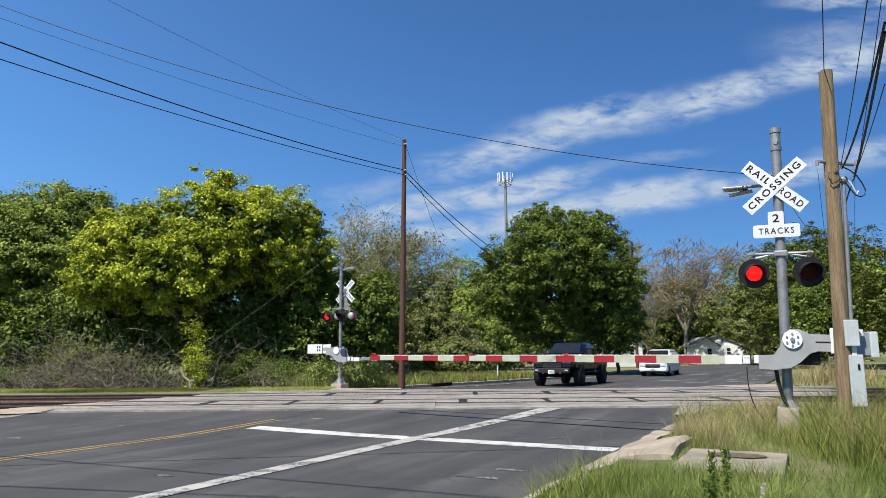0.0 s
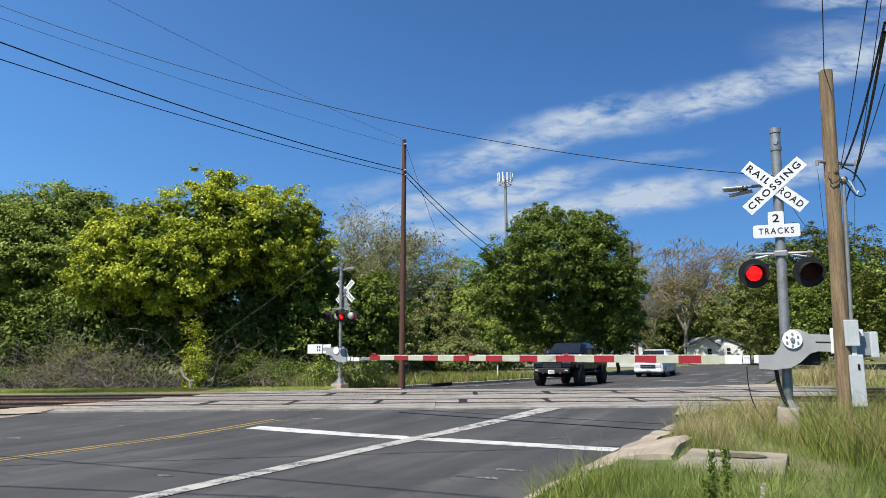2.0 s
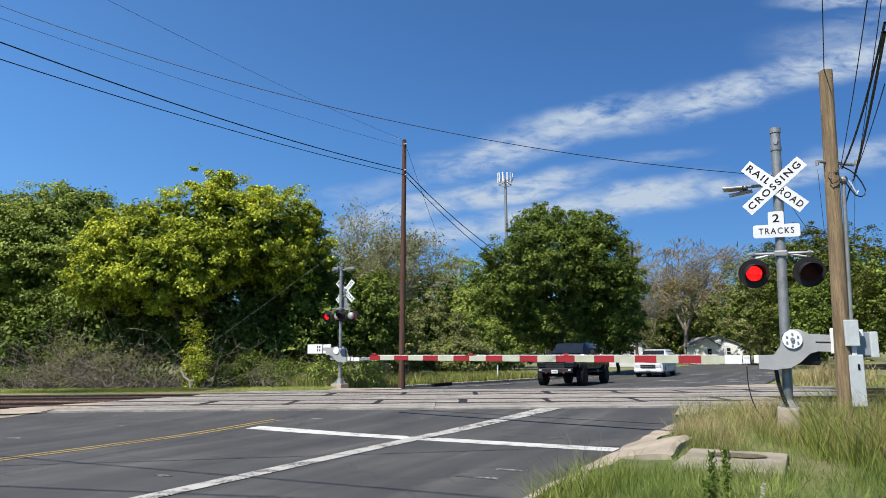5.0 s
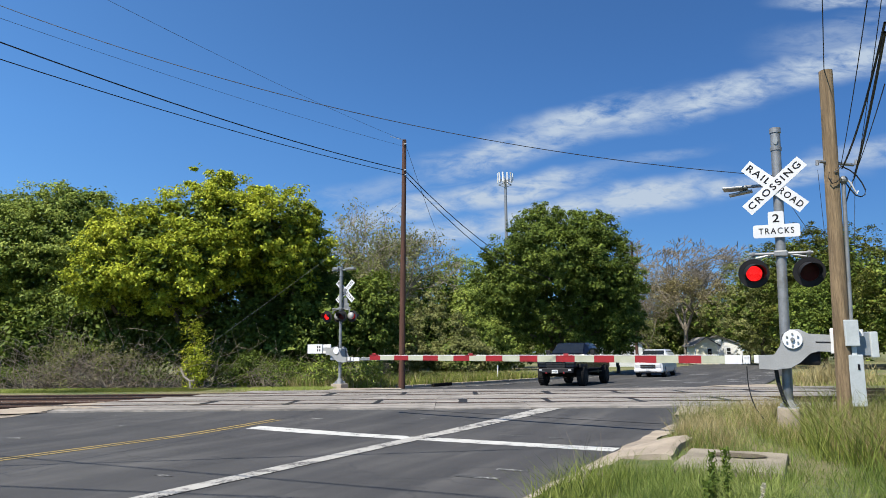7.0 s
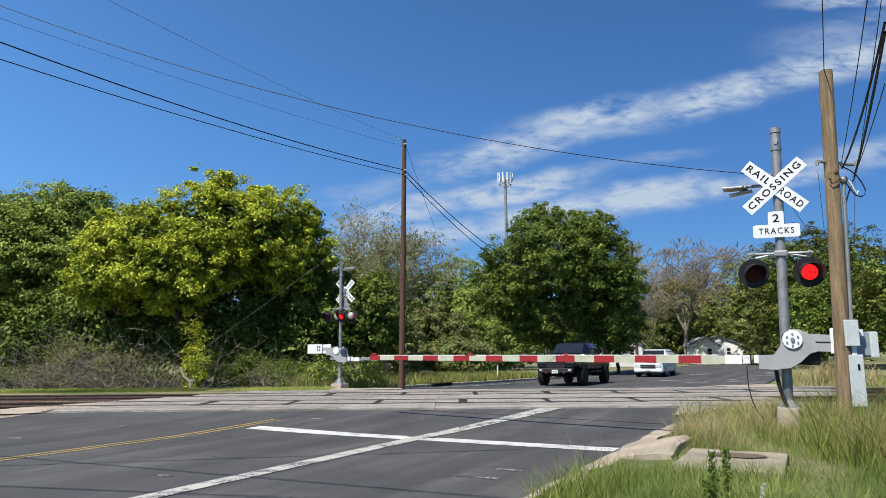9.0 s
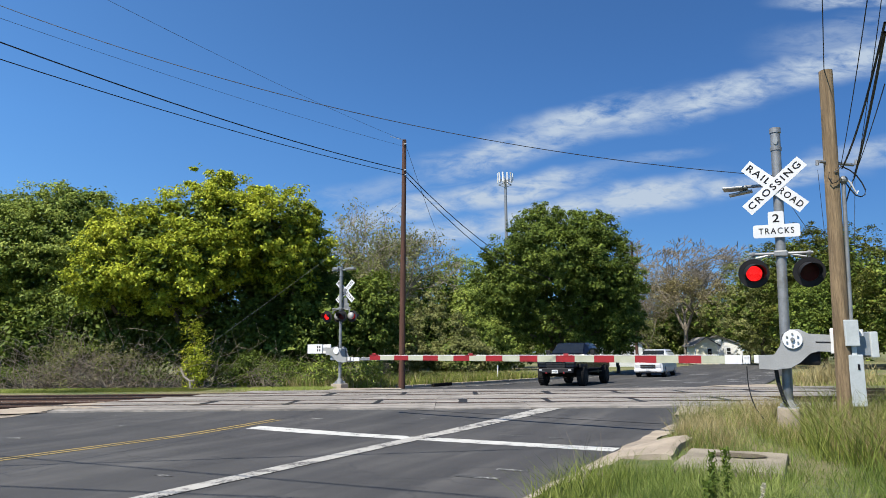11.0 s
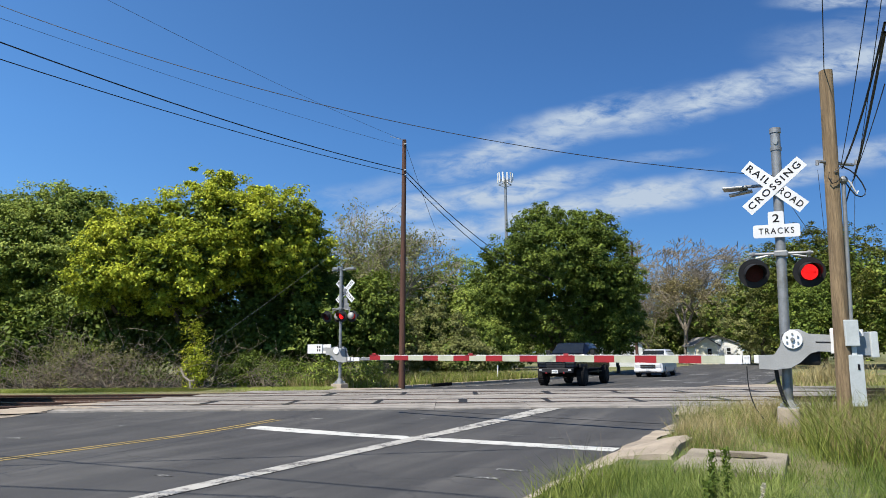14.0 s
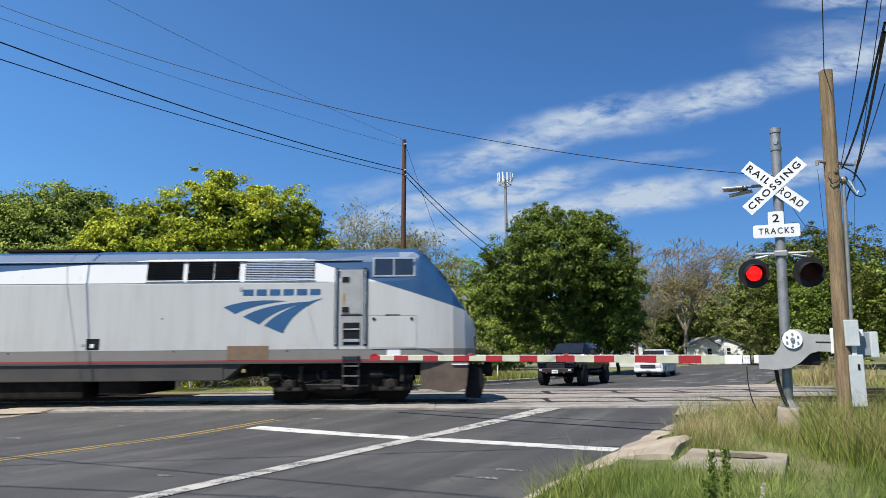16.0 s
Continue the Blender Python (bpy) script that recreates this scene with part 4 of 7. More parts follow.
    for i in range(3):
        a, b = radians(30 + 120 * i), radians(150 + 120 * i)
        for z in (38.6, 39.6):
            cyl(bm, (1.7 * math.cos(a), 1.7 * math.sin(a), z), (1.7 * math.cos(b), 1.7 * math.sin(b), z), 0.07, None, 6)
            cyl(bm, (0, 0, z - 0.8), (1.7 * math.cos(a), 1.7 * math.sin(a), z), 0.06, None, 6)
    part("antenna_frame", bm, M["galv"], t)
    rr = random.Random(4)
    for i in range(12):
        a = radians(30 * i + 8)
        bm = B()
        h = rr.uniform(1.6, 2.4)
        box(bm, -0.17, -0.08, 0, 0.17, 0.08, h, 0.03)
        part("panel_antenna", bm, M["white_metal"], t, "", pose(1.75 * math.cos(a), 1.75 * math.sin(a), 40.3 - h * 0.7, 0, 0, math.degrees(a) + 90))

    P1 = Vector((-1.77, 31.38, 9.97))
    P2 = Vector((-1.77, 31.38, 9.74))
    PT = Vector((-1.77, 31.4, 11.4))
    wire("power_line", (-11.56, 17.20, 9.70), P1, 0.25, 0.020, M["cable"], "thick black overhead cable to the brown pole")
    wire("power_line", (-11.52, 17.20, 9.23), P2, 0.18, 0.015, M["cable"], "black overhead cable to the brown pole")
    for q, e, r in (((-11.56, 17.20, 9.70), (-24.28, -1.23, 10.10), 0.020), ((-11.52, 17.20, 9.23), (-24.19, -1.23, 9.63), 0.015), ((-12.16, 18, 10.78), (-23.0, -3.0, 11.0), 0.010), ((-7.18, 14, 9.13), (-14.2, -7.0, 9.4), 0.010), ((-8.13, 12, 7.95), (-26.0, 12.4, 12.5), 0.010)):
        wire("power_line", q, e, 0.15, r, M["cable"], "black overhead cable on the near side of the road")
    wire("power_line", P1, (20.6, 75, 13.2), 4.6, 0.022, M["cable"], "black overhead cable sagging past the trees")
    wire("power_line", P2, (20.6, 75, 12.7), 4.9, 0.020, M["cable"], "black overhead cable sagging past the trees")
    wire("power_line", (-8.13, 12, 7.95), (5.95, 12.2, 4.66), 0.55, 0.007, M["cable"], "thin wire strung across the road to the tan pole")
    wire("power_line", (-7.18, 14, 9.13), PT, 0.12, 0.005, M["thin_wire"], "faint thin wire to the pole top")
    wire("power_line", (-12.16, 18, 10.78), PT - Vector((0, 0, 0.3)), 0.15, 0.006, M["thin_wire"], "faint thin wire to the brown pole")
    wire("power_line", PT, (0.76, 45, 6.45), 0.3, 0.010, M["thin_wire"], "thin wire running down from the pole top")
    wire("guy_wire", (-1.85, 31.4, 8.5), (-13.5, 33.5, 0.4), 0.1, 0.008, M["thin_wire"], "thin guy wire slanting down in front of the bushes")
    wire("power_line", (6.47, 11.2, 6.2), (5.28, 9, 6.5), 0.0, 0.008, M["cable"], "thin wire up from the tan pole")
    for p, q, drop, r in (((4.582, 7.0, 5.266), (6.60, 11.2, 4.55), 0.05, 0.006), ((4.744, 7.0, 5.006), (6.62, 11.2, 4.52), 0.14, 0.014),
                          ((4.733, 7.0, 4.897), (6.81, 11.2, 4.376), 0.07, 0.017), ((4.734, 7.0, 5.265), (6.854, 11.2, 4.453), 0.04, 0.005),
                          ((4.673, 7.0, 4.317), (6.861, 11.2, 4.50), 0.03, 0.006), ((6.81, 11.2, 4.376), (6.604, 11.2, 3.873), -0.02, 0.012)):
        wire("power_line", p, q, drop, r, M["cable"], "black service wire to the tan pole")
    for x0, x1 in ((6.214, 6.236), (6.831, 6.70)):
        wire("drop_wire", (x0, 11.2, 4.50), (x1, 11.2, 3.2), 0.0, 0.004, M["cable"], "thin black wire hanging from the small crossarm")
    wire("power_line", (5.95, 12.2, 4.66), (11.5, 20.0, 4.1), 0.25, 0.006, M["cable"], "thin wire passing on behind the tan pole")
    # wires over the near road
    for p, q in (((-19.0, 10.97, 8.0), (3.0, 0.79, 8.0)), ((-19.0, 6.81, 8.0), (3.0, 1.83, 8.0)), ((-19.0, 4.67, 8.0), (2.5, 8.26, 8.0))):
        wire("power_line", p, q, 0.0, 0.022, M["cable"], "black overhead cable above the near lanes")


build_poles()


# ---- plants ----
def leaf_mesh(name, centres, normals, size, material, parent, rng, slim=0.55):
    n = len(centres)
    d = rng.normal(size=(n, 3))
    t = np.cross(normals, d)
    t /= np.linalg.norm(t, axis=1, keepdims=True) + 1e-9
    b = np.cross(normals, t)
    s = size * rng.uniform(0.65, 1.35, (n, 1))
    mid = centres
    fold = normals * s * 0.18
    vs = np.stack([mid - t * s * 0.5, mid + b * s * 0.5 * slim + fold, mid + t * s * 0.5, mid - b * s * 0.5 * slim + fold], 1)
    f = np.arange(n * 4).reshape(-1, 4)
    return raw(name, vs.reshape(-1, 3), f, material, parent)


def crown_points(rng, blobs, clumps, per, clump_r, shell=0.62, droop=0.0):
    blobs = np.asarray(blobs, float)
    w = (blobs[:, 3] * blobs[:, 4] * blobs[:, 5]) ** 0.72
    w /= w.sum()
    idx = rng.choice(len(blobs), clumps, p=w)
    d = rng.normal(size=(clumps, 3))
    d /= np.linalg.norm(d, axis=1, keepdims=True)
    r = shell + (1.12 - shell) * rng.uniform(0, 1, (clumps, 1)) ** 0.8
    r *= 1 + 0.20 * np.array([[noise.noise(Vector(q) * 2.3 + Vector((i, 0, 0)))] for q, i in zip(d, idx)])
    c = blobs[idx, :3] + d * blobs[idx, 3:] * r
    cr = clump_r * rng.uniform(0.5, 1.4, (clumps, 1))
    k = np.clip(rng.normal(size=(clumps, per, 3)) * 0.5, -0.95, 0.95)
    k[:, :, 2] *= 0.65
    pts = c[:, None] + k * cr[:, None]
    nrm = d[:, None] * 0.40 + np.array([0, 0, 0.60]) + k * 0.55 + rng.normal(size=(clumps, per, 3)) * 0.50
    nrm = nrm.reshape(-1, 3)
    nrm /= np.linalg.norm(nrm, axis=1, keepdims=True) + 1e-9
    return c, pts.reshape(-1, 3), nrm


def limb_arrays(segs, sides=5):
    """Tapered tubes along segments (p0, p1, r0, r1)."""
    p0 = np.array([s[0] for s in segs], float)
    p1 = np.array([s[1] for s in segs], float)
    r0 = np.array([s[2] for s in segs])[:, None, None]
    r1 = np.array([s[3] for s in segs])[:, None, None]
    d = p1 - p0
    d /= np.linalg.norm(d, axis=1, keepdims=True) + 1e-9
    ref = np.where(np.abs(d[:, 2:3]) > 0.9, [[1.0, 0, 0]], [[0, 0, 1.0]])
    a = np.cross(d, ref)
    a /= np.linalg.norm(a, axis=1, keepdims=True)
    b = np.cross(d, a)
    ang = np.arange(sides) * 2 * math.pi / sides
    ring = a[:, None] * np.cos(ang)[None, :, None] + b[:, None] * np.sin(ang)[None, :, None]
    vs = np.concatenate([p0[:, None] + ring * r0, p1[:, None] + ring * r1], 1)
    k = np.arange(sides)
    f = np.stack([k, (k + 1) % sides, (k + 1) % sides + sides, k + sides], 1)
    fs = f[None] + (np.arange(len(segs)) * 2 * sides)[:, None, None]
    return vs.reshape(-1, 3), fs.reshape(-1, 4)


def curved(p, q, r0, r1, rng, n=6, bend=0.15):
    p, q = np.asarray(p, float), np.asarray(q, float)
    L = np.linalg.norm(q - p)
    pts = [p]
    off = rng.normal(size=3) * bend * L
    for i in range(1, n + 1):
        t = i / n
        pts.append(p + (q - p) * t + off * math.sin(math.pi * t) + (rng.normal(size=3) * 0.03 * L if i < n else 0))
    return [(pts[i], pts[i + 1], r0 + (r1 - r0) * i / n, r0 + (r1 - r0) * (i + 1) / n) for i in range(n)]


def leafy_tree(name, base, blobs, leafm, label, seed, clumps=380, per=90, leaf=0.17, clump_r=0.85, trunk=0.22, fork=2.2, barkm="bark", shell=0.62, category="tree", limbs=26, core_r=0.68):
    """base: foot of the trunk; blobs: the crown's rounded masses (x, y, z, rx, ry, rz) from that foot."""
    rng = np.random.RandomState(seed)
    t = empty(name, pose(*base), label, category, "trees beyond the crossing")
    c, pts, nrm = crown_points(rng, blobs, int(clumps * 1.45), int(per * 0.72), clump_r * 0.52, shell)
    keep = pts[:, 2] > 0.1
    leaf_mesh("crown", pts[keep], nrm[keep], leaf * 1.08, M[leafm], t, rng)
    # inner leaves take the deep green, painting shade into the crown's gaps
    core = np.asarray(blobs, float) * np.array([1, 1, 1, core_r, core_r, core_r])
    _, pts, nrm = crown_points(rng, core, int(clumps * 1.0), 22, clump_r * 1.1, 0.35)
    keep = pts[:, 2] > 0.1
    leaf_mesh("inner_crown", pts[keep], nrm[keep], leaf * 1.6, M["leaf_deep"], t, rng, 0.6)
    segs = curved((0, 0, -0.1), (rng.uniform(-.3, .3), rng.uniform(-.3, .3), fork), trunk, trunk * 0.8, rng, 5, 0.05)
    top = segs[-1][1]
    hub = [top]
    for b in blobs:
        mid = np.array(b[:3]) - np.array([0, 0, b[5] * 0.3])
        segs += curved(top, mid, trunk * 0.6, trunk * 0.3, rng, 6, 0.1)
        hub.append(mid)
    for i in rng.choice(len(c), min(limbs, len(c)), replace=False):
        h = min(hub, key=lambda q: np.linalg.norm(q - c[i]))
        segs += curved(h, c[i], trunk * 0.25, trunk * 0.06, rng, 5, 0.12)
    v, f = limb_arrays(segs, 6)
    raw("trunk", v, f, M[barkm], t)
    return t


def branchy(rng, p, d, L, r, depth, out, spread=0.55, up=0.12):
    q = p + d * L
    out.append((p, q, r, r * 0.72))
    if depth == 0:
        return
    for k in range(3 if (depth > 3 or rng.uniform() < 0.45) else 2):
        nd = d + rng.normal(size=3) * spread + np.array([0, 0, up])
        nd /= np.linalg.norm(nd)
        branchy(rng, q, nd, L * rng.uniform(0.62, 0.88), r * 0.66, depth - 1, out, spread, up)


def bare_tree(name, base, height, label, seed, r=0.2, depth=7, spread=0.5, leafm=None, nleaf=0, barkm="pale_bark", leaf=0.16, L0=None, wide=1.0, leaf_band=None, thin=0.012):
    rng = np.random.RandomState(seed)
    t = empty(name, pose(*base), label, "tree", "trees beyond the crossing")
    segs = []
    branchy(rng, np.array([0., 0, -0.1]), np.array([0.02, 0, 1.0]), L0 or height * 0.2, r, depth, segs, spread)
    a = np.array([s[1] for s in segs])
    k = height / a[:, 2].max()
    S = np.array([k * wide, k * wide, k])
    segs = [(s[0] * S, s[1] * S, max(s[2], thin), max(s[3], thin)) for s in segs]
    v, f = limb_arrays(segs, 4)
    raw("branchwork", v, f, M[barkm], t)
    if nleaf:
        tips = np.array([s[1] for s in segs if s[2] < r * 0.2])
        if leaf_band:
            tips = tips[(tips[:, 2] > leaf_band[0]) & (tips[:, 2] < leaf_band[1])]
        i = rng.randint(0, len(tips), nleaf)
        pts = tips[i] + rng.normal(size=(nleaf, 3)) * 0.30
        nrm = rng.normal(size=(nleaf, 3)) + np.array([0, 0, 0.6])
        nrm /= np.linalg.norm(nrm, axis=1, keepdims=True)
        leaf_mesh("crown", pts, nrm, leaf, M[leafm], t, rng)
    return t


def brush_pile(name, base, size, count, label, seed, material="twig", leaves=None, nleaf=0):
    rng = np.random.RandomState(seed)
    t = empty(name, pose(*base), label, "brush", "brush along the tracks")
    segs = []
    for i in range(count):
        p = np.array([rng.uniform(-1, 1) * size[0], rng.uniform(-1, 1) * size[1], 0.0])
        d = np.array([rng.normal() * 1.1, rng.normal() * 0.5, rng.uniform(0.4, 1.4)])
        d /= np.linalg.norm(d)
        L = rng.uniform(0.5, 1.0) * size[2]
        q = p + d * L + np.array([0, 0, -0.25 * L * rng.uniform()])
        segs += curved(p, q, rng.uniform(0.012, 0.03), 0.005, rng, 5, 0.22)
        for k in range(2):
            s = segs[-rng.randint(1, 4)]
            dd = d + rng.normal(size=3) * 0.8
            segs += curved(s[1], s[1] + dd * L * 0.3, 0.009, 0.004, rng, 3, 0.2)
    for s in segs:
        s[1][2] = max(s[1][2], 0.02)
    v, f = limb_arrays(segs, 3)
    raw("branchwork", v, f, M[material], t)
    if leaves:
        _, pts, nrm = crown_points(rng, [(0, 0, size[2] * 0.42, size[0], size[1], size[2] * 0.45)], max(10, nleaf // 60), 60, 0.45, 0.3)
        keep = pts[:, 2] > 0.05
        leaf_mesh("leaves", pts[keep], nrm[keep], 0.11, M[leaves], t, rng)
    return t


def grass(name, pts, heights, lean, width, material, label, seed):
    """Blades at given feet: three triangles each, bent over by their lean."""
    rng = np.random.RandomState(seed)
    n = len(pts)
    a = rng.uniform(0, 2 * math.pi, n)
    side = np.stack([np.cos(a), np.sin(a), 0 * a], 1)
    b = rng.uniform(0, 2 * math.pi, n)
    ld = np.stack([np.cos(b), np.sin(b), 0 * b], 1) * (lean * rng.uniform(0.2, 1.3, n))[:, None]
    h = heights[:, None] * np.array([[0, 0, 1.0]])
    w = side * width * rng.uniform(0.6, 1.3, n)[:, None]
    mid = pts + h * 0.55 + ld * heights[:, None] * 0.35
    tip = pts + h + ld * heights[:, None]
    vs = np.stack([pts - w / 2, pts + w / 2, mid - w * 0.38, mid + w * 0.38, tip], 1)
    f = np.array([[0, 1, 3], [0, 3, 2], [2, 3, 4]])
    fs = f[None] + (np.arange(n) * 5)[:, None, None]
    ob = raw(name, vs.reshape(-1, 3), fs.reshape(-1, 3), material)
    return tagged(ob, label, "grass", kind="stuff")


def build_trees():
    # bright lime tree, widest mass over the bushes
    leafy_tree("tree", (-12.8, 37.5, -0.45),
               [(0.8, -1.6, 8.5, 3.3, 2.9, 2.7), (-2.8, -2.2, 7.2, 2.8, 2.5, 2.4), (3.9, -1.6, 8.4, 2.7, 2.4, 2.2), (-4.2, -2.4, 5.8, 1.7, 2.0, 1.5), (-1.4, -2.4, 6.0, 3.2, 2.2, 1.9), (5.2, -1.2, 6.8, 1.8, 1.8, 1.9), (1.0, -2.6, 6.9, 2.2, 1.8, 1.6), (1.0, -1.4, 10.7, 0.7, 0.7, 1.1), (-3.2, -1.6, 9.1, 1.0, 1.0, 0.9), (-5.0, -2.2, 7.2, 1.0, 1.3, 0.9)],
               "leaf_lime", "broad tree with bright lime green sunlit leaves", 1, 900, 125, 0.155, 0.70, 0.26)
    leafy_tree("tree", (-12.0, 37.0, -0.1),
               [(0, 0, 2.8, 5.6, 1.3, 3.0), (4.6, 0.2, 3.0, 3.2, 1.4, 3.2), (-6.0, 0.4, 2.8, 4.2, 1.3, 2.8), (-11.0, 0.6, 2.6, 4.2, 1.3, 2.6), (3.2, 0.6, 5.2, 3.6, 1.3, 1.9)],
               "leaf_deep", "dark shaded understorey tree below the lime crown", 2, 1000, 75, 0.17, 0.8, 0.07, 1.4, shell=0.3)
    leafy_tree("tree", (-22.5, 39.5, -0.1),
               [(0, 0, 7.9, 3.9, 3.0, 3.4), (-4.2, 0, 6.9, 3.2, 3.0, 3.6), (3.2, -0.3, 5.2, 2.8, 2.4, 3.2), (0.6, 0.6, 3.4, 5.0, 2.0, 2.6), (1.2, 0.3, 10.2, 2.0, 1.7, 1.5), (-2.4, 0, 9.6, 1.4, 1.4, 1.3)],
               "leaf_green", "tall mid green tree in the hedge line", 3, 900, 100, 0.15, 0.8, 0.24)
    leafy_tree("tree", (-31.5, 43, -0.1),
               [(0, 0, 7.5, 4.2, 3.2, 3.6), (5, 0.3, 6.8, 3.0, 3.0, 4.2), (1.5, -1.2, 3.6, 6.5, 2.2, 3.0)],
               "leaf_deep", "dark green tree at the end of the hedge line", 4, 620, 80, 0.18, 0.85, 0.24)
    leafy_tree("tree", (-40, 48, -0.1), [(0, 0, 7.2, 5, 3.5, 4.2), (-7, 0, 6.5, 5, 3.5, 4.5)], "leaf_deep", "dark green tree farther along the tracks", 14, 420, 70, 0.22, 1.0, 0.25)
    leafy_tree("tree", (-5.6, 37.2, -0.1),
               [(0.2, 0, 3.6, 2.0, 1.8, 2.5), (2.1, 0.1, 3.4, 1.5, 1.6, 2.4), (-1.5, 0, 3.0, 1.8, 1.6, 2.4)],
               "leaf_deep", "dense green tree behind the far signal", 5, 330, 80, 0.16, 0.65, 0.14, 1.2)
    bare_tree("tree", (-5.7, 47.0, -0.2), 12.4, "tall thin grey tree with sparse grey-green leaves", 8, 0.17, 7, 0.40, "leaf_olive", 9000, "pale_bark", leaf=0.16)
    bare_tree("tree", (-3.9, 48.5, -0.2), 10.8, "slender pale tree with sparse leaves", 9, 0.13, 7, 0.42, "leaf_olive", 8000, "pale_bark", leaf=0.16)
    # far wood between the poles
    for i, (x, y, h, m_) in enumerate(((-3, 72, 11.4, "leaf_olive"), (1.5, 78, 12.6, "leaf_green"), (-7.5, 74, 12.6, "leaf_green"), (4.6, 70, 9.6, "leaf_green"), (6.5, 80, 12.6, "leaf_olive"))):
        leafy_tree("tree", (x, y, -0.2), [(0, 0, h * 0.62, 3.4, 2.6, h * 0.36), (0.6, -0.4, h * 0.3, 3.2, 2.2, h * 0.3)], m_,
                   "hazy green tree in the wood behind", 20 + i, 230, 70, 0.24, 1.0, 0.2)
    for i, (x, y, h, w) in enumerate(((-0.6, 47, 4.6, 2.4), (2.2, 49, 4.2, 2.0), (-3.2, 43, 4.4, 1.8), (4.0, 52, 4.0, 2.0), (1.0, 44.5, 2.6, 2.2))):
        leafy_tree("shrub", (x, y, -0.2), [(0, 0, h * 0.55, w, 1.5, h * 0.45)], "leaf_olive" if i % 2 == 0 else "leaf_green",
                   "olive shrub at the edge of the wood", 30 + i, 170, 70, 0.14, 0.6, 0.08, 0.8, category="shrub")
    # big round tree by the road
    leafy_tree("tree", (8.6, 53.5, -0.2),
               [(-0.2, -1.2, 8.9, 4.2, 3.6, 3.5), (-3.4, -1.0, 6.8, 2.8, 2.8, 3.1), (3.3, -1.0, 7.6, 3.0, 3.0, 3.2), (0.3, 0.0, 4.4, 4.9, 2.6, 3.2), (-1.4, -0.8, 11.4, 1.7, 1.7, 1.6), (2.4, -0.8, 10.6, 2.4, 2.0, 1.8), (4.3, 0.0, 4.6, 1.9, 2.2, 2.8), (-3.9, -0.2, 4.2, 2.0, 2.0, 2.6)],
               "leaf_deep", "big round deep green tree beside the road", 6, 1100, 110, 0.165, 0.78, 0.34, 1.9)
    leafy_tree("tree", (14.3, 58, -0.2), [(0, 0, 4.2, 2.2, 2.0, 2.6), (0.6, 0, 6.6, 1.6, 1.6, 2.0)], "leaf_deep", "dark green tree behind the truck", 7, 260, 80, 0.18, 0.7, 0.16, 1.2)
    # brown half-bare tree by the house
    bare_tree("tree", (33.4, 97, -0.2), 18.4, "half-bare brown tree beside the cream house", 12, 0.38, 8, 0.42, "leaf_rust", 9500, "tan_bark", 0.24, 2.0, 1.55, (1.0, 11.0), 0.028)
    bare_tree("tree", (27.6, 95, -0.2), 11.0, "leafless grey-brown tree near the road", 13, 0.2, 7, 0.48, "leaf_olive", 3600, "tan_bark", 0.20, 1.2, 1.3, (1.0, 6.5), 0.02)
    # right hand trees
    for i, (x, y, h, w, m_) in enumerate(((37.5, 72, 14.2, 5.0, "leaf_road"), (43.5, 76, 13.6, 5.0, "leaf_road"), (38.6, 85, 13.8, 4.2, "leaf_olive"), (39.8, 70, 14.6, 4.6, "leaf_road"), (35.6, 66, 8.6, 3.2, "leaf_deep"), (41.0, 62, 11.6, 4.6, "leaf_road"), (47, 64, 11.6, 4.6, "leaf_road"), (45, 95, 12.0, 4.6, "leaf_olive"), (54, 70, 12, 5, "leaf_deep"))):
        leafy_tree("tree", (x, y, -0.2), [(0, 0, h * 0.66, w, w * 0.8, h * 0.32), (-w * 0.4, -0.5, h * 0.40, w * 0.8, w * 0.6, h * 0.30), (w * 0.5, -0.4, h * 0.42, w * 0.75, w * 0.6, h * 0.30)],
                   m_, "full green roadside tree with yellowing tips" if i < 2 else "full green tree standing beyond the road", 40 + i, 330, 74, 0.20, 1.0, 0.25, core_r=0.8)
    for i, (x, y, h, w) in enumerate(((29, 118, 12.0, 5.0), (37, 112, 11.5, 5.0), (45, 116, 12.5, 5.5), (52, 110, 12.0, 5.0), (22, 116, 10.5, 4.5))):
        leafy_tree("tree", (x, y, -0.2), [(0, 0, h * 0.6, w, w * 0.7, h * 0.36), (0.4, -0.3, h * 0.3, w, w * 0.6, h * 0.28)], "leaf_olive", "olive green tree behind the houses", 60 + i, 260, 60, 0.32, 1.2, 0.24)
    # far belt of trees that closes the distance
    rng = np.random.RandomState(77)
    pts, nr = [], []
    for k in range(2600):
        a = radians(rng.uniform(-62, 62))
        R = rng.uniform(115, 165)
        c = np.array([R * math.sin(a), R * math.cos(a), rng.uniform(0.2, 1.0) ** 0.8 * (6.5 + 3.0 * noise.noise((a * 14, 0, 0)))])
        pts.append(c + rng.normal(size=(34, 3)) * np.array([1.3, 1.3, 0.9]))
    pts = np.concatenate(pts)
    nr = rng.normal(size=pts.shape) + np.array([0, -0.4, 0.6])
    nr /= np.linalg.norm(nr, axis=1, keepdims=True)
    tagged(leaf_mesh("far_woods", pts, nr, 0.62, M["leaf_deep"], None, rng, 0.7), "distant belt of green woods", "woods", kind="stuff")
    # brush
    brush_pile("brush_pile", (-17.2, 33.4, -0.05), (2.6, 0.9, 2.5), 300, "tangled heap of dead grey-brown branches and weeds", 50, "twig", "leaf_olive", 2600)
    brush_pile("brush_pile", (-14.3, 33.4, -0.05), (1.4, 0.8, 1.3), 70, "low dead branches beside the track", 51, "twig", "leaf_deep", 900)
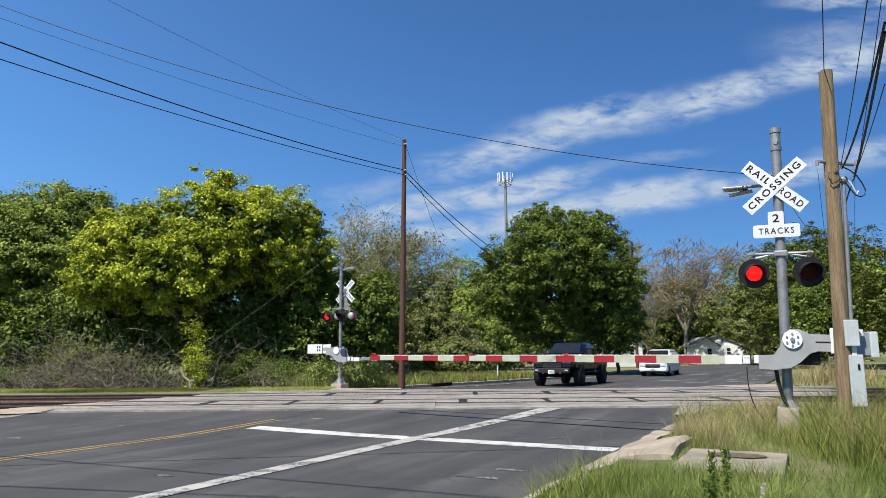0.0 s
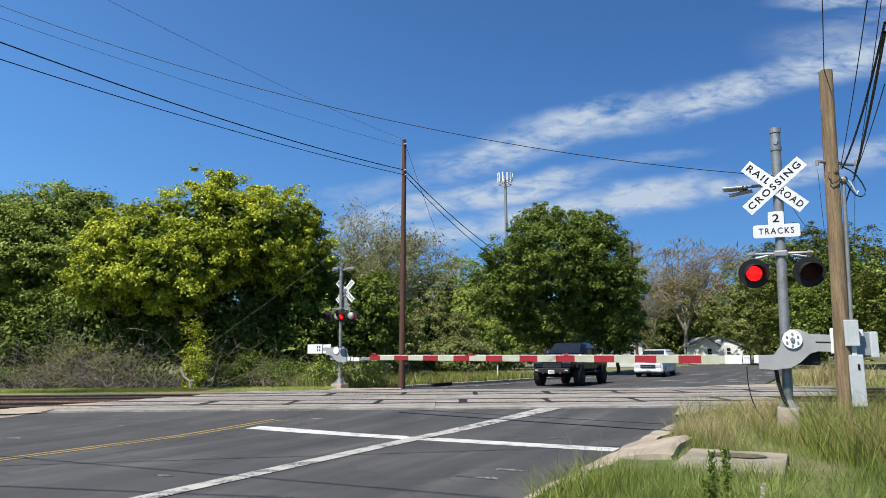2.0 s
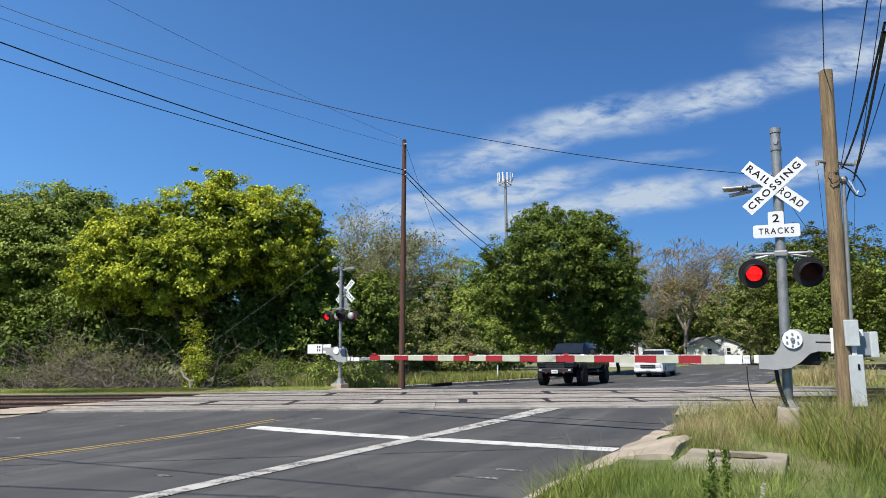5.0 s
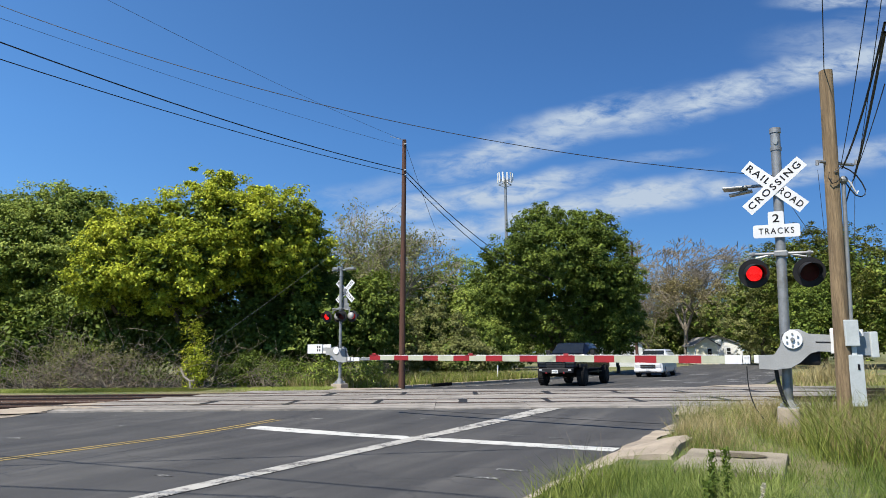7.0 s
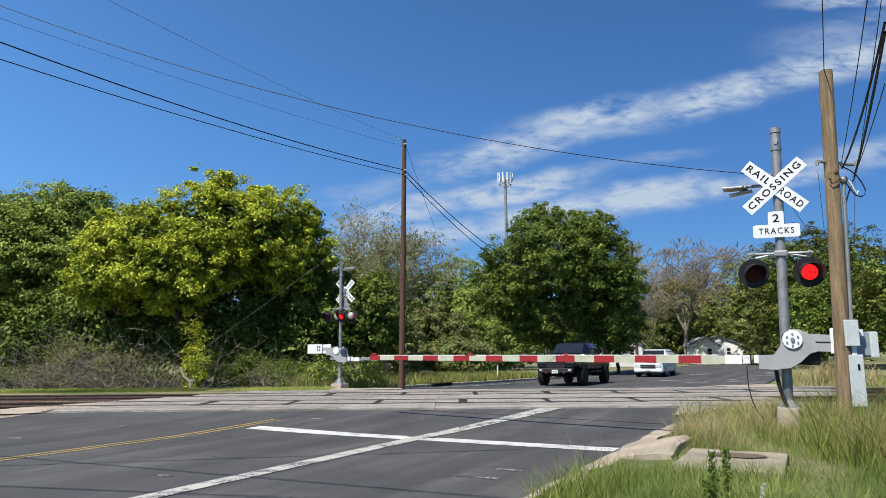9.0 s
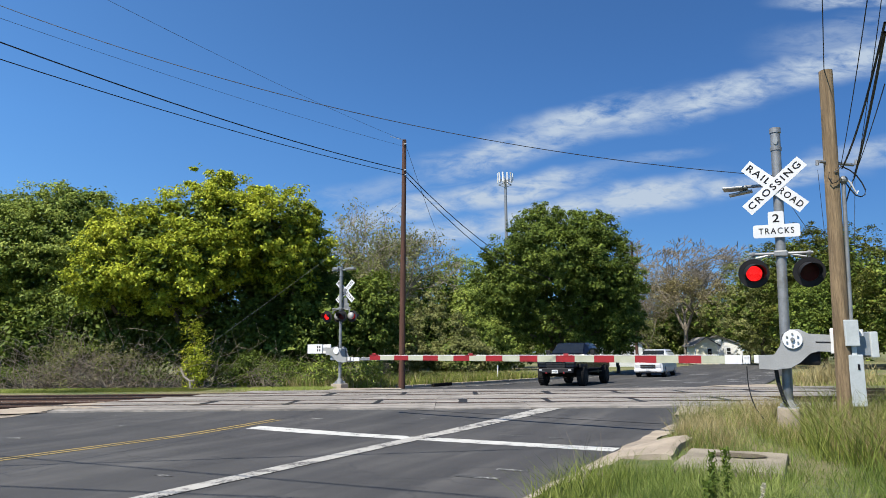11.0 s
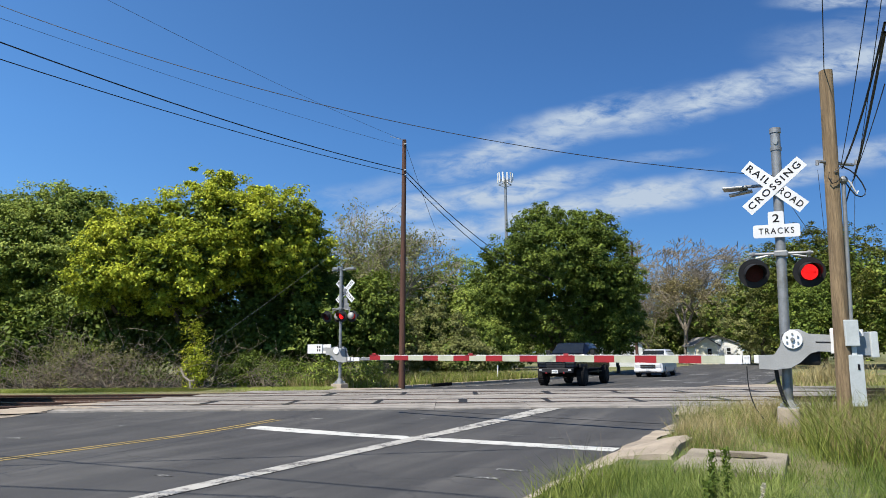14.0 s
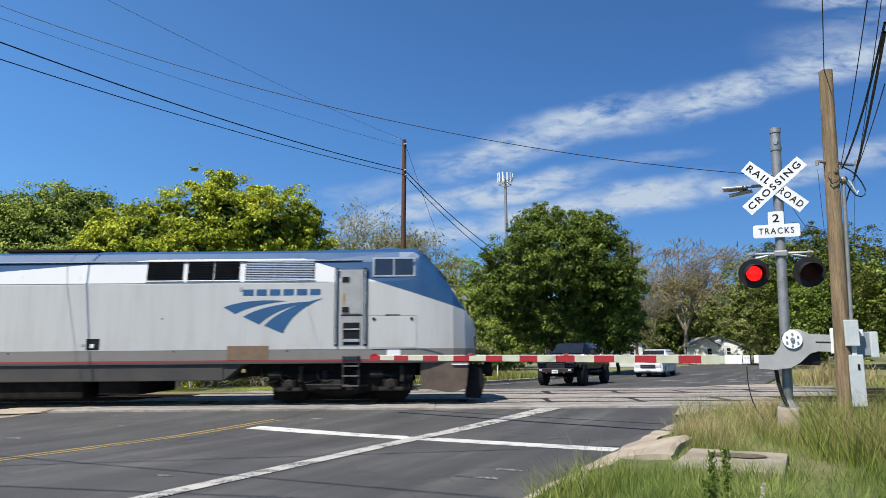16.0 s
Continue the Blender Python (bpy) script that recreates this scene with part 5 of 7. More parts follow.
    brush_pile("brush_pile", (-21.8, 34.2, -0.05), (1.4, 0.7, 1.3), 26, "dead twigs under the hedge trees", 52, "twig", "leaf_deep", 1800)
    brush_pile("brush_pile", (-7.6, 33.6, -0.05), (1.2, 0.8, 1.5), 45, "dry twiggy bush beside the far signal", 54, "twig", "leaf_deep", 1500)
    brush_pile("bush", (-11.7, 33.2, 0.0), (0.55, 0.5, 3.6), 20, "vine-covered bush with pale twigs", 55, "twig", "leaf_lime", 2600)
    brush_pile("bush", (-5.4, 32.4, -0.05), (1.1, 0.7, 1.5), 30, "small green bush by the signal mast", 56, "twig", "leaf_green", 2600)
    brush_pile("bush", (-3.6, 32.6, -0.05), (0.9, 0.7, 1.5), 30, "small green bush behind the signal mast", 57, "twig", "leaf_green", 2400)
    # added brush whose dark leaves stand in for deep shade at the hedge foot
    brush_pile("brush_pile", (-9.8, 35.0, -0.05), (2.6, 0.8, 1.9), 60, "dark-leaved brush added to darken the foot of the hedge", 58, "twig", "leaf_deep", 5200)
    bm = B()
    tube_path(bm, [(-11.6, 31.0, 1.0), (-11.4, 31.0, 0.6), (-11.15, 31.0, 0.42), (-10.95, 31.0, 0.45)], 0.045, 8)
    tube_path(bm, [(-11.15, 31.0, 0.42), (-11.1, 31.0, 0.0)], 0.05, 8)
    tagged(mesh_ob("broken_branch", bm, M["pale_bark"]), "pale broken branch sticking up beside the track", "branch")


def scatter(n, x0, x1, y0, y1, test, seed, dens=None):
    rng = np.random.RandomState(seed)
    x, y = rng.uniform(x0, x1, n), rng.uniform(y0, y1, n)
    out = []
    for a, b in zip(x, y):
        u, v = uv(a, b)
        if test(a, b, u, v) and (dens is None or rng.uniform() < dens(a, b)):
            out.append((a, b, land(a, b) - 0.02))
    return np.array(out)


def build_grass():
    rng = np.random.RandomState(9)

    def verge(x, y, u, v):
        return v > -2.45 + 0.25 * noise.noise((x * 1.5, y * 1.5, 0)) and y > 3.0 and not slab_zone(x, y)

    p = scatter(80000, 0.2, 9.5, 3.5, 13.0, verge, 1, lambda x, y: 0.35 + 0.65 * smoothstep(-0.35, 0.25, noise.noise((x * 0.9, y * 0.9, 4))))
    tall = np.array([0.55 + 0.9 * smoothstep(-0.3, 0.45, noise.noise((x * 1.1, y * 1.1, 12))) for x, y, z in p])
    grass("verge_grass", p, rng.uniform(0.07, 0.24, len(p)) * tall, 0.8, 0.007, M["grass_lush"], "lush green grass on the near verge", 1)
    p = scatter(12000, 1.6, 5.2, 6.0, 9.2, lambda x, y, u, v: -2.3 < v < -0.3 and u < 9.35, 12, lambda x, y: smoothstep(-0.3, 0.3, noise.noise((x * 1.5, y * 1.5, 7))))
    grass("verge_grass", p, rng.uniform(0.12, 0.30, len(p)), 0.7, 0.006, M["grass_lush"], "thick green grass before the concrete slab", 12)
    p = scatter(2600, 0.8, 3.2, 6.3, 9.0, lambda x, y, u, v: -2.7 < v < -2.0, 2)
    grass("verge_grass", p, rng.uniform(0.18, 0.46, len(p)), 1.0, 0.009, M["grass_green"], "long bending grass at the road edge", 2)
    p = scatter(60, 1.2, 2.9, 7.0, 9.4, lambda x, y, u, v: -2.9 < v < -2.3, 21)
    grass("grass_stalks", p, rng.uniform(0.45, 0.78, len(p)), 0.55, 0.006, M["twig"], "thin dead grass stalks at the road edge", 21)
    wisp = lambda x, y, u, v: v > -2.3 and not slab_zone(x, y) and math.hypot(x - 5.75, y - 11.75) > 0.45
    p = scatter(15000, 3.6, 7.4, 10.6, 15.2, wisp, 3, lambda x, y: smoothstep(-0.3, 0.25, noise.noise((x * 1.1, y * 1.1, 9))))
    grass("dry_grass", p, rng.uniform(0.15, 0.52, len(p)), 0.7, 0.006, M["grass_dry"], "dry straw coloured grass round the signal footing", 3)
    p = scatter(11000, 3.6, 7.4, 10.6, 15.2, wisp, 13, lambda x, y: smoothstep(-0.2, 0.3, noise.noise((x * 1.0, y * 1.0, 29))))
    grass("verge_grass", p, rng.uniform(0.12, 0.42, len(p)), 0.7, 0.006, M["grass_green"], "olive green grass round the signal footing", 13)
    p = scatter(22000, 5.4, 9.8, 7.0, 12.5, lambda x, y, u, v: v > 0.0, 4, lambda x, y: smoothstep(-0.3, 0.2, noise.noise((x * 0.8, y * 0.8, 19))))
    grass("dry_grass", p, rng.uniform(0.30, 0.85, len(p)), 1.0, 0.008, M["grass_dry"], "dry matted grass on the verge", 4)
    p = scatter(9500, 5.0, 9.5, 8.2, 12.4, lambda x, y, u, v: v > -0.25, 5, lambda x, y: smoothstep(-0.35, 0.2, noise.noise((x * 1.2, y * 1.2, 31))))
    grass("verge_grass", p, rng.uniform(0.35, 1.0, len(p)), 0.75, 0.010, M["grass_green"], "tall green reedy grass round the tan pole", 5)
    p = scatter(900, 4.2, 5.5, 13.4, 15.2, lambda x, y, u, v: v > -2.6, 22)
    grass("wispy_weeds", p, rng.uniform(0.35, 0.80, len(p)), 0.55, 0.005, M["leaf_olive"], "wispy thin weeds beside the crossing apron", 22)
    # beyond the tracks
    far_side = lambda x, y, u, v: v < road_left(u) - 0.3
    p = scatter(42000, -7, 9, 30.2, 46, far_side, 6)
    p = p[(p[:, 1] > 31.3) | (p[:, 0] > -1)]
    grass("far_verge_grass", p, rng.uniform(0.25, 0.75, len(p)), 0.5, 0.03, M["grass_green"], "tall green and straw grass on the far verge", 6)
    p = scatter(12000, -7, 9, 31, 46, far_side, 7)
    grass("far_verge_grass", p, rng.uniform(0.3, 0.8, len(p)), 0.5, 0.025, M["grass_dry"], "dry seeding grass on the far verge", 7)
    p = scatter(26000, -30, -4.5, 26.9, 33.2, lambda x, y, u, v: True, 8)
    grass("trackside_grass", p, rng.uniform(0.06, 0.20, len(p)), 0.6, 0.03, M["grass_green"], "short green grass along the far track", 8)
    p = scatter(9000, 11.5, 30, 27.2, 52, lambda x, y, u, v: v > road_right(u) + 0.8, 10)
    grass("far_verge_grass", p, rng.uniform(0.06, 0.26, len(p)), 0.6, 0.03, M["grass_dry"], "short dry brown grass beyond the tracks", 10)
    p = scatter(2600, 14.6, 18.2, 28.4, 31.6, lambda x, y, u, v: v > road_right(u) + 0.8, 23, lambda x, y: smoothstep(-0.1, 0.3, noise.noise((x * 0.9, y * 0.9, 3))))
    grass("far_verge_grass", p, rng.uniform(0.4, 1.2, len(p)), 0.8, 0.022, M["grass_dry"], "tall heap of straw grass beyond the tracks", 23)
    p = scatter(9000, 11.5, 30, 27.2, 52, lambda x, y, u, v: v > road_right(u) + 0.8, 11)
    grass("far_verge_grass", p, rng.uniform(0.08, 0.25, len(p)), 0.6, 0.03, M["grass_green"], "short green grass beyond the tracks", 11)
    # dark spiky weeds
    for x, y, h in ((2.77, 7.1, 0.54), (2.64, 7.12, 0.50), (2.54, 7.0, 0.24)):
        w = empty("weed", pose(x, y, land(x, y)), "dark green upright leafy weed in the grass", "weed", "weeds on the verge")
        r2 = np.random.RandomState(int(x * 100))
        c = np.stack([r2.normal(size=260) * 0.018, r2.normal(size=260) * 0.018, r2.uniform(0.03, h, 260)], 1)
        nn = c * np.array([20, 20, 0]) + r2.normal(size=(260, 3)) * 0.3
        nn /= np.linalg.norm(nn, axis=1, keepdims=True)
        leaf_mesh("leaves", c, nn, 0.055, M["leaf_deep"], w, r2, 0.3)
        bm = B()
        cyl(bm, (0, 0, -0.05), (0, 0, h), 0.007, 0.003, 6)
        part("stem", bm, M["leaf_green"], w)
    for x, y, h in ((2.40, 5.6, 0.36),):
        w = empty("seed_head_grass", pose(x, y, land(x, y)), "grass stem with a pale fluffy seed head", "grass", "seed heads on the verge")
        bm = B()
        tube_path(bm, [(0, 0, 0), (0.01, 0, h * 0.5), (0.04, 0, h)], 0.004, 5)
        part("stem", bm, M["leaf_olive"], w)
        r2 = np.random.RandomState(int(x * 100))
        c = np.stack([0.045 + r2.normal(size=240) * 0.007, r2.normal(size=240) * 0.007, h + r2.uniform(-0.03, 0.11, 240)], 1)
        c[:, 0] += (c[:, 2] - h) * 0.25
        nn = r2.normal(size=(240, 3))
        nn /= np.linalg.norm(nn, axis=1, keepdims=True)
        leaf_mesh("seed_head", c, nn, 0.022, M["seed"], w, r2, 0.25)


def slab_zone(x, y):
    u, v = uv(x, y)
    return 9.15 < u < 10.95 and -1.78 < v < -0.42 or (9.0 < u < 12.3 and -2.9 < v < -1.85)


def build_verge_concrete():
    t = empty("concrete_slab", pose(3.735, 9.345, 0.155, 0, 0, -27.5), "flat weathered concrete drain slab sunk in the grass", "concrete slab")
    bm = B()
    box(bm, -0.635, -0.89, -0.42, 0.635, 0.89, 0.0, 0.025)
    bmesh.ops.subdivide_edges(bm, edges=[e for e in bm.edges if e.calc_length() > 0.3], cuts=5, use_grid_fill=True)
    for v in bm.verts:
        v.co += Vector((noise.noise(v.co * 3), noise.noise(v.co * 4 + Vector((5, 0, 0))), noise.noise(v.co * 5))) * 0.014
    part("slab", bm, M["slab_concrete"], t)
    # dark brown patch with an uneven outline on the slab's top
    bm = B()
    ring = [bm.verts.new((0.05 + (0.34 + 0.07 * noise.noise((math.cos(a) * 2, math.sin(a) * 2, 3))) * math.cos(a), 0.30 + (0.22 + 0.08 * noise.noise((math.cos(a) * 2, math.sin(a) * 2, 8))) * math.sin(a), 0.016)) for a in np.linspace(0, 2 * math.pi, 28, endpoint=False)]
    bm.faces.new(ring)
    part("soil_patch", bm, M["soil"], t, "dark uneven patch lying on the slab")
    # curved kerb end that rises out of the road edge
    prof = [(-2.82, -0.25), (-2.80, 0.015), (-2.62, 0.06), (-2.38, 0.14), (-2.18, 0.205), (-2.02, 0.215), (-1.95, 0.17), (-1.93, -0.25)]
    bm = B()
    rows = []
    n = 22
    for i in range(n + 1):
        u = 10.5 + 1.65 * i / n
        k = smoothstep(9.9, 11.6, u) * (1 - 0.25 * smoothstep(11.9, 12.15, u))
        flare = 0.10 * smoothstep(11.3, 12.15, u)
        row = []
        for v, z in prof:
            x, y = xy(u, v + flare * (v + 2.8) / 0.9 + 0.02 * noise.noise((u * 2, v * 3, 1)))
            row.append(bm.verts.new((x, y, (z * (0.25 + 0.75 * k) if z > 0 else z) + 0.018 * noise.noise((u * 3, v * 4, 0)))))
        rows.append(row)
    for a, b in zip(rows, rows[1:]):
        for k in range(len(prof)):
            bm.faces.new((a[k], b[k], b[(k + 1) % len(prof)], a[(k + 1) % len(prof)]))
    bm.faces.new(rows[0])
    bm.faces.new(rows[-1][::-1])
    bmesh.ops.recalc_face_normals(bm, faces=bm.faces)
    tagged(mesh_ob("kerb_end", bm, M["pale_concrete"]), "sloping pale concrete kerb end at the road edge", "kerb")


build_verge_concrete()
build_trees()
build_grass()


# ---- houses ----
def house(base, w, d, h, roof, wallm, label, rz=0, door=False):
    t = empty("house", pose(*base, 0, 0, rz), label, "house", "houses beyond the road")
    bm = B()
    prism(bm, [(-w / 2, 0), (w / 2, 0), (w / 2, h), (0, h + roof), (-w / 2, h)], 0, d)
    part("wall", bm, M[wallm], t)
    bm = B()
    o = 0.3
    k = roof / (w / 2)
    for s in (-1, 1):
        prism(bm, [(0, h + roof + 0.14), (s * (w / 2 + o), h - o * k + 0.14), (s * (w / 2 + o), h - o * k + 0.02), (0, h + roof + 0.02)], -o, d + o)
    part("roof", bm, M["shingle"], t)
    xs = [-w * 0.22, w * 0.22] if w > 4 else [w * 0.12]
    for x in xs:
        bm = B()
        box(bm, x - 0.32, -0.05, h * 0.42, x + 0.32, 0.02, h * 0.84)
        wn = part("window", bm, M["white_metal"], t)
        bm = B()
        box(bm, x - 0.26, -0.055, h * 0.45, x + 0.26, -0.051, h * 0.62)
        box(bm, x - 0.26, -0.055, h * 0.645, x + 0.26, -0.051, h * 0.81)
        part("pane", bm, M["glass_dark"], wn)
    bm = B()
    for x in (-w / 2, w / 2):
        box(bm, x - 0.06, -0.03, 0, x + 0.06, 0.05, h)
    part("corner_board", bm, M["white_metal"], t)
    return t


house((34.4, 92, -0.2), 2.9, 6, 2.5, 0.95, "house_cream", "small cream gabled house beyond the road", -6)
house((40.6, 104, -0.2), 6.5, 8, 2.6, 1.3, "house_white", "white gabled house among the trees", -15)
house((21.0, 82, -0.2), 4.5, 6, 2.6, 1.2, "house_white", "white house half hidden by the big tree", 10)


# small things beyond the road
def build_small():
    bm = B()
    cyl(bm, (0, 0, -0.1), (0.05, 0, 0.95), 0.035, 0.035, 8)
    x, y = xy(38.5, -16.9)
    o = mesh_ob("marker_post", bm, M["white_metal"])
    o.matrix_basis = pose(x, y, hump(y))
    tagged(o, "slim white marker post in the roadside grass", "marker post")
    fence = empty("fence", pose(38.8, 90, -0.2), "low wire and post fence beside the houses", "fence")
    for i in range(9):
        bm = B()
        cyl(bm, (0, 0, 0), (0, 0, 1.3), 0.05, 0.05, 6)
        part("post", bm, M["pole_brown"], fence, "", pose(i * 1.4 - 1, 0, 0))
    bm = B()
    for z in (0.4, 0.8, 1.2):
        cyl(bm, (-1, 0, z), (10.2, 0, z), 0.02, None, 4)
    part("wire", bm, M["thin_wire"], fence)
    for x, y in ((17.4, 27.5), (18.6, 29.0)):
        bm = B()
        cyl(bm, (0, 0, -0.1), (0, 0, 1.2), 0.07, 0.06, 8)
        o = mesh_ob("wooden_post", bm, M["pole_tan"])
        o.matrix_basis = pose(x, y, land(x, y))
        tagged(o, "short wooden post in dry grass", "post")


build_small()


# ---- road vehicles ----
def wheel(parent, x, y, r, w, at_name="wheel", rim="chrome"):
    wh = new(at_name)
    wh.parent = parent
    wh.matrix_basis = pose(x, y, r)
    bm = B()
    cyl(bm, (0, -w / 2, 0), (0, w / 2, 0), r, r, 28)
    bmesh.ops.bevel(bm, geom=[e for e in bm.edges if len(e.link_faces) == 2 and any(len(f.verts) > 4 for f in e.link_faces)], offset=w * 0.18, segments=2, affect="EDGES")
    for i in range(28):
        a = 2 * math.pi * i / 28
        box(bm, -0.02, -w * 0.46, -0.012, 0.02, w * 0.46, 0.012, 0, Matrix.Rotation(-a, 4, "Y") @ Matrix.Translation((0, 0, r)))
    part("tyre", bm, M["rubber"], wh, "black tyre")
    bm = B()
    for s in (-1, 1):
        cyl(bm, (0, s * w * 0.48, 0), (0, s * w * 0.53, 0), r * 0.56, r * 0.52, 20)
        for i in range(6):
            box(bm, 0.03, -0.01, -0.03, r * 0.5, 0.012, 0.03, 0, Matrix.Translation((0, s * w * 0.54, 0)) @ Matrix.Rotation(radians(60 * i), 4, "Y"))
    part("rim", bm, M[rim], wh)
    return wh


def hull(parent, name, stations, material, label=""):
    """A closed body from cross sections (x, half width low, half width high, z low, z high)."""
    bm = B()
    rows = []
    for x, wl, wh_, z0, z1 in stations:
        zm = z0 + (z1 - z0) * 0.55
        sec = [(-wl * 0.94, z0), (-wl, z0 + (z1 - z0) * 0.15), (-wl, zm), (-wh_, z1 - (z1 - z0) * 0.08), (-wh_ * 0.92, z1),
               (wh_ * 0.92, z1), (wh_, z1 - (z1 - z0) * 0.08), (wl, zm), (wl, z0 + (z1 - z0) * 0.15), (wl * 0.94, z0)]
        rows.append([bm.verts.new((x, y, z)) for y, z in sec])
    for a, b in zip(rows, rows[1:]):
        for i in range(10):
            bm.faces.new((a[i], b[i], b[(i + 1) % 10], a[(i + 1) % 10]))
    bm.faces.new(rows[0][::-1])
    bm.faces.new(rows[-1])
    bmesh.ops.recalc_face_normals(bm, faces=bm.faces)
    bmesh.ops.bevel(bm, geom=bm.edges[:], offset=0.018, segments=1, affect="EDGES")
    return part(name, bm, material, parent, label)


def glass_quad(parent, name, pts, material, off=0.0, label="", t=0.012):
    bm = B()
    vs = [bm.verts.new(p) for p in pts]
    f = bm.faces.new(vs)
    r = bmesh.ops.extrude_face_region(bm, geom=[f])
    bmesh.ops.translate(bm, verts=[v for v in r["geom"] if isinstance(v, bmesh.types.BMVert)], vec=Vector(off if off else (0, 0, 0)))
    bmesh.ops.recalc_face_normals(bm, faces=bm.faces)
    return part(name, bm, material, parent, label)


def simple(parent, name, b6, material, label="", bevel=0.01):
    bm = B()
    box(bm, *b6, bevel)
    return part(name, bm, M[material], parent, label)


def make_truck():
    """Lifted pickup, nose along -x of its own space, wheels on z = 0, front axle at x = 0."""
    t = empty("pickup_truck", TRUCK_POSE, "lifted dark navy pickup truck waiting at the crossing", "pickup truck")
    hull(t, "lower_body", [(-0.98, 0.86, 0.84, 0.84, 1.28), (-0.90, 0.94, 0.92, 0.82, 1.36), (0.9, 1.0, 0.95, 0.70, 1.40), (2.6, 1.0, 0.96, 0.68, 1.42), (4.75, 0.99, 0.96, 0.74, 1.40), (4.85, 0.94, 0.92, 0.80, 1.36)], M["navy_paint"], "glossy dark navy body")
    hull(t, "cab", [(0.72, 0.90, 0.80, 1.36, 1.44), (1.45, 0.92, 0.72, 1.36, 1.98), (1.9, 0.92, 0.74, 1.36, 2.03), (2.75, 0.92, 0.74, 1.36, 2.01), (3.05, 0.91, 0.74, 1.36, 1.90), (3.2, 0.90, 0.80, 1.36, 1.44)], M["navy_paint"], "dark navy cab")
    glass_quad(t, "windscreen", [(0.78, -0.78, 1.46), (0.78, 0.78, 1.46), (1.38, 0.66, 1.93), (1.38, -0.66, 1.93)], M["glass_dark"], (-0.04, 0, 0.035), "dark windscreen")
    for s in (-1, 1):
        for x0, x1 in ((1.35, 2.1), (2.2, 2.95)):
            glass_quad(t, "side_window", [(x0, s * 0.925, 1.50), (x1, s * 0.925, 1.50), (x1 - 0.04, s * 0.775, 1.90), (x0 + (0.22 if x0 < 2 else 0.02), s * 0.775, 1.90)], M["glass_dark"], (0, s * 0.02, 0.004))
        simple(t, "headlight", (-1.03, s * 0.68 - 0.20, 1.03, -0.90, s * 0.68 + 0.20, 1.13), "smoked_lamp", "smoked headlight")
        simple(t, "fender_flare", (-0.55, s * 0.99 - 0.06, 0.84, 0.55, s * 0.99 + 0.06, 1.00), "black_paint", "black fender flare", 0.03)
        simple(t, "wing_mirror", (1.15, s * 1.12 - 0.11, 1.42, 1.27, s * 1.12 + 0.11, 1.66), "black_paint", "black wing mirror", 0.03)
        simple(t, "running_board", (0.8, s * 0.98 - 0.08, 0.60, 3.0, s * 0.98 + 0.08, 0.66), "black_paint", "")
    simple(t, "grille", (-1.04, -0.44, 0.82, -0.93, 0.44, 1.17), "black_paint", "black grille", 0.02)
    for z in (0.90, 1.0, 1.10):
        simple(t, "grille_bar", (-1.065, -0.46, z - 0.010, -1.03, 0.46, z + 0.010), "smoked_lamp", "dark gloss grille bar", 0.004)
    simple(t, "front_bumper", (-1.14, -0.84, 0.60, -0.93, 0.84, 0.82), "black_paint", "heavy black bumper", 0.04)
    for s in (-1, 1):
        simple(t, "bumper_slot", (-1.155, s * 0.56 - 0.12, 0.64, -1.135, s * 0.56 + 0.12, 0.67), "smoked_lamp", "slim bumper lamp")
    pl = simple(t, "number_plate", (-1.165, -0.15, 0.58, -1.138, 0.15, 0.74), "plate", "white number plate")
    simple(pl, "plate_bar", (-1.170, -0.11, 0.63, -1.1655, 0.11, 0.69), "mid_grey_box", "", 0.001)
    simple(t, "chassis", (-0.7, -0.42, 0.50, 4.5, 0.42, 0.72), "loco_under", "dark chassis", 0.02)
    for x in (0.0, 3.75):
        bm = B()
        cyl(bm, (x, -0.85, 0.46), (x, 0.85, 0.46), 0.06, None, 10)
        part("axle", bm, M["loco_under"], t)
    whs = [wheel(t, x, y, 0.46, 0.33, rim="black_paint") for x in (0.0, 3.75) for y in (-0.95, 0.95)]
    for s in (-1, 1):
        simple(t, "tow_hook", (-1.17, s * 0.42 - 0.03, 0.56, -1.05, s * 0.42 + 0.03, 0.64), "arm_red", "red tow hook", 0.01)
        simple(t, "fog_lamp", (-1.15, s * 0.70 - 0.07, 0.70, -1.13, s * 0.70 + 0.07, 0.76), "lamp_glass", "", 0.01)
    t.scale = (1.05, 1.05, 1.06)
    return t, whs


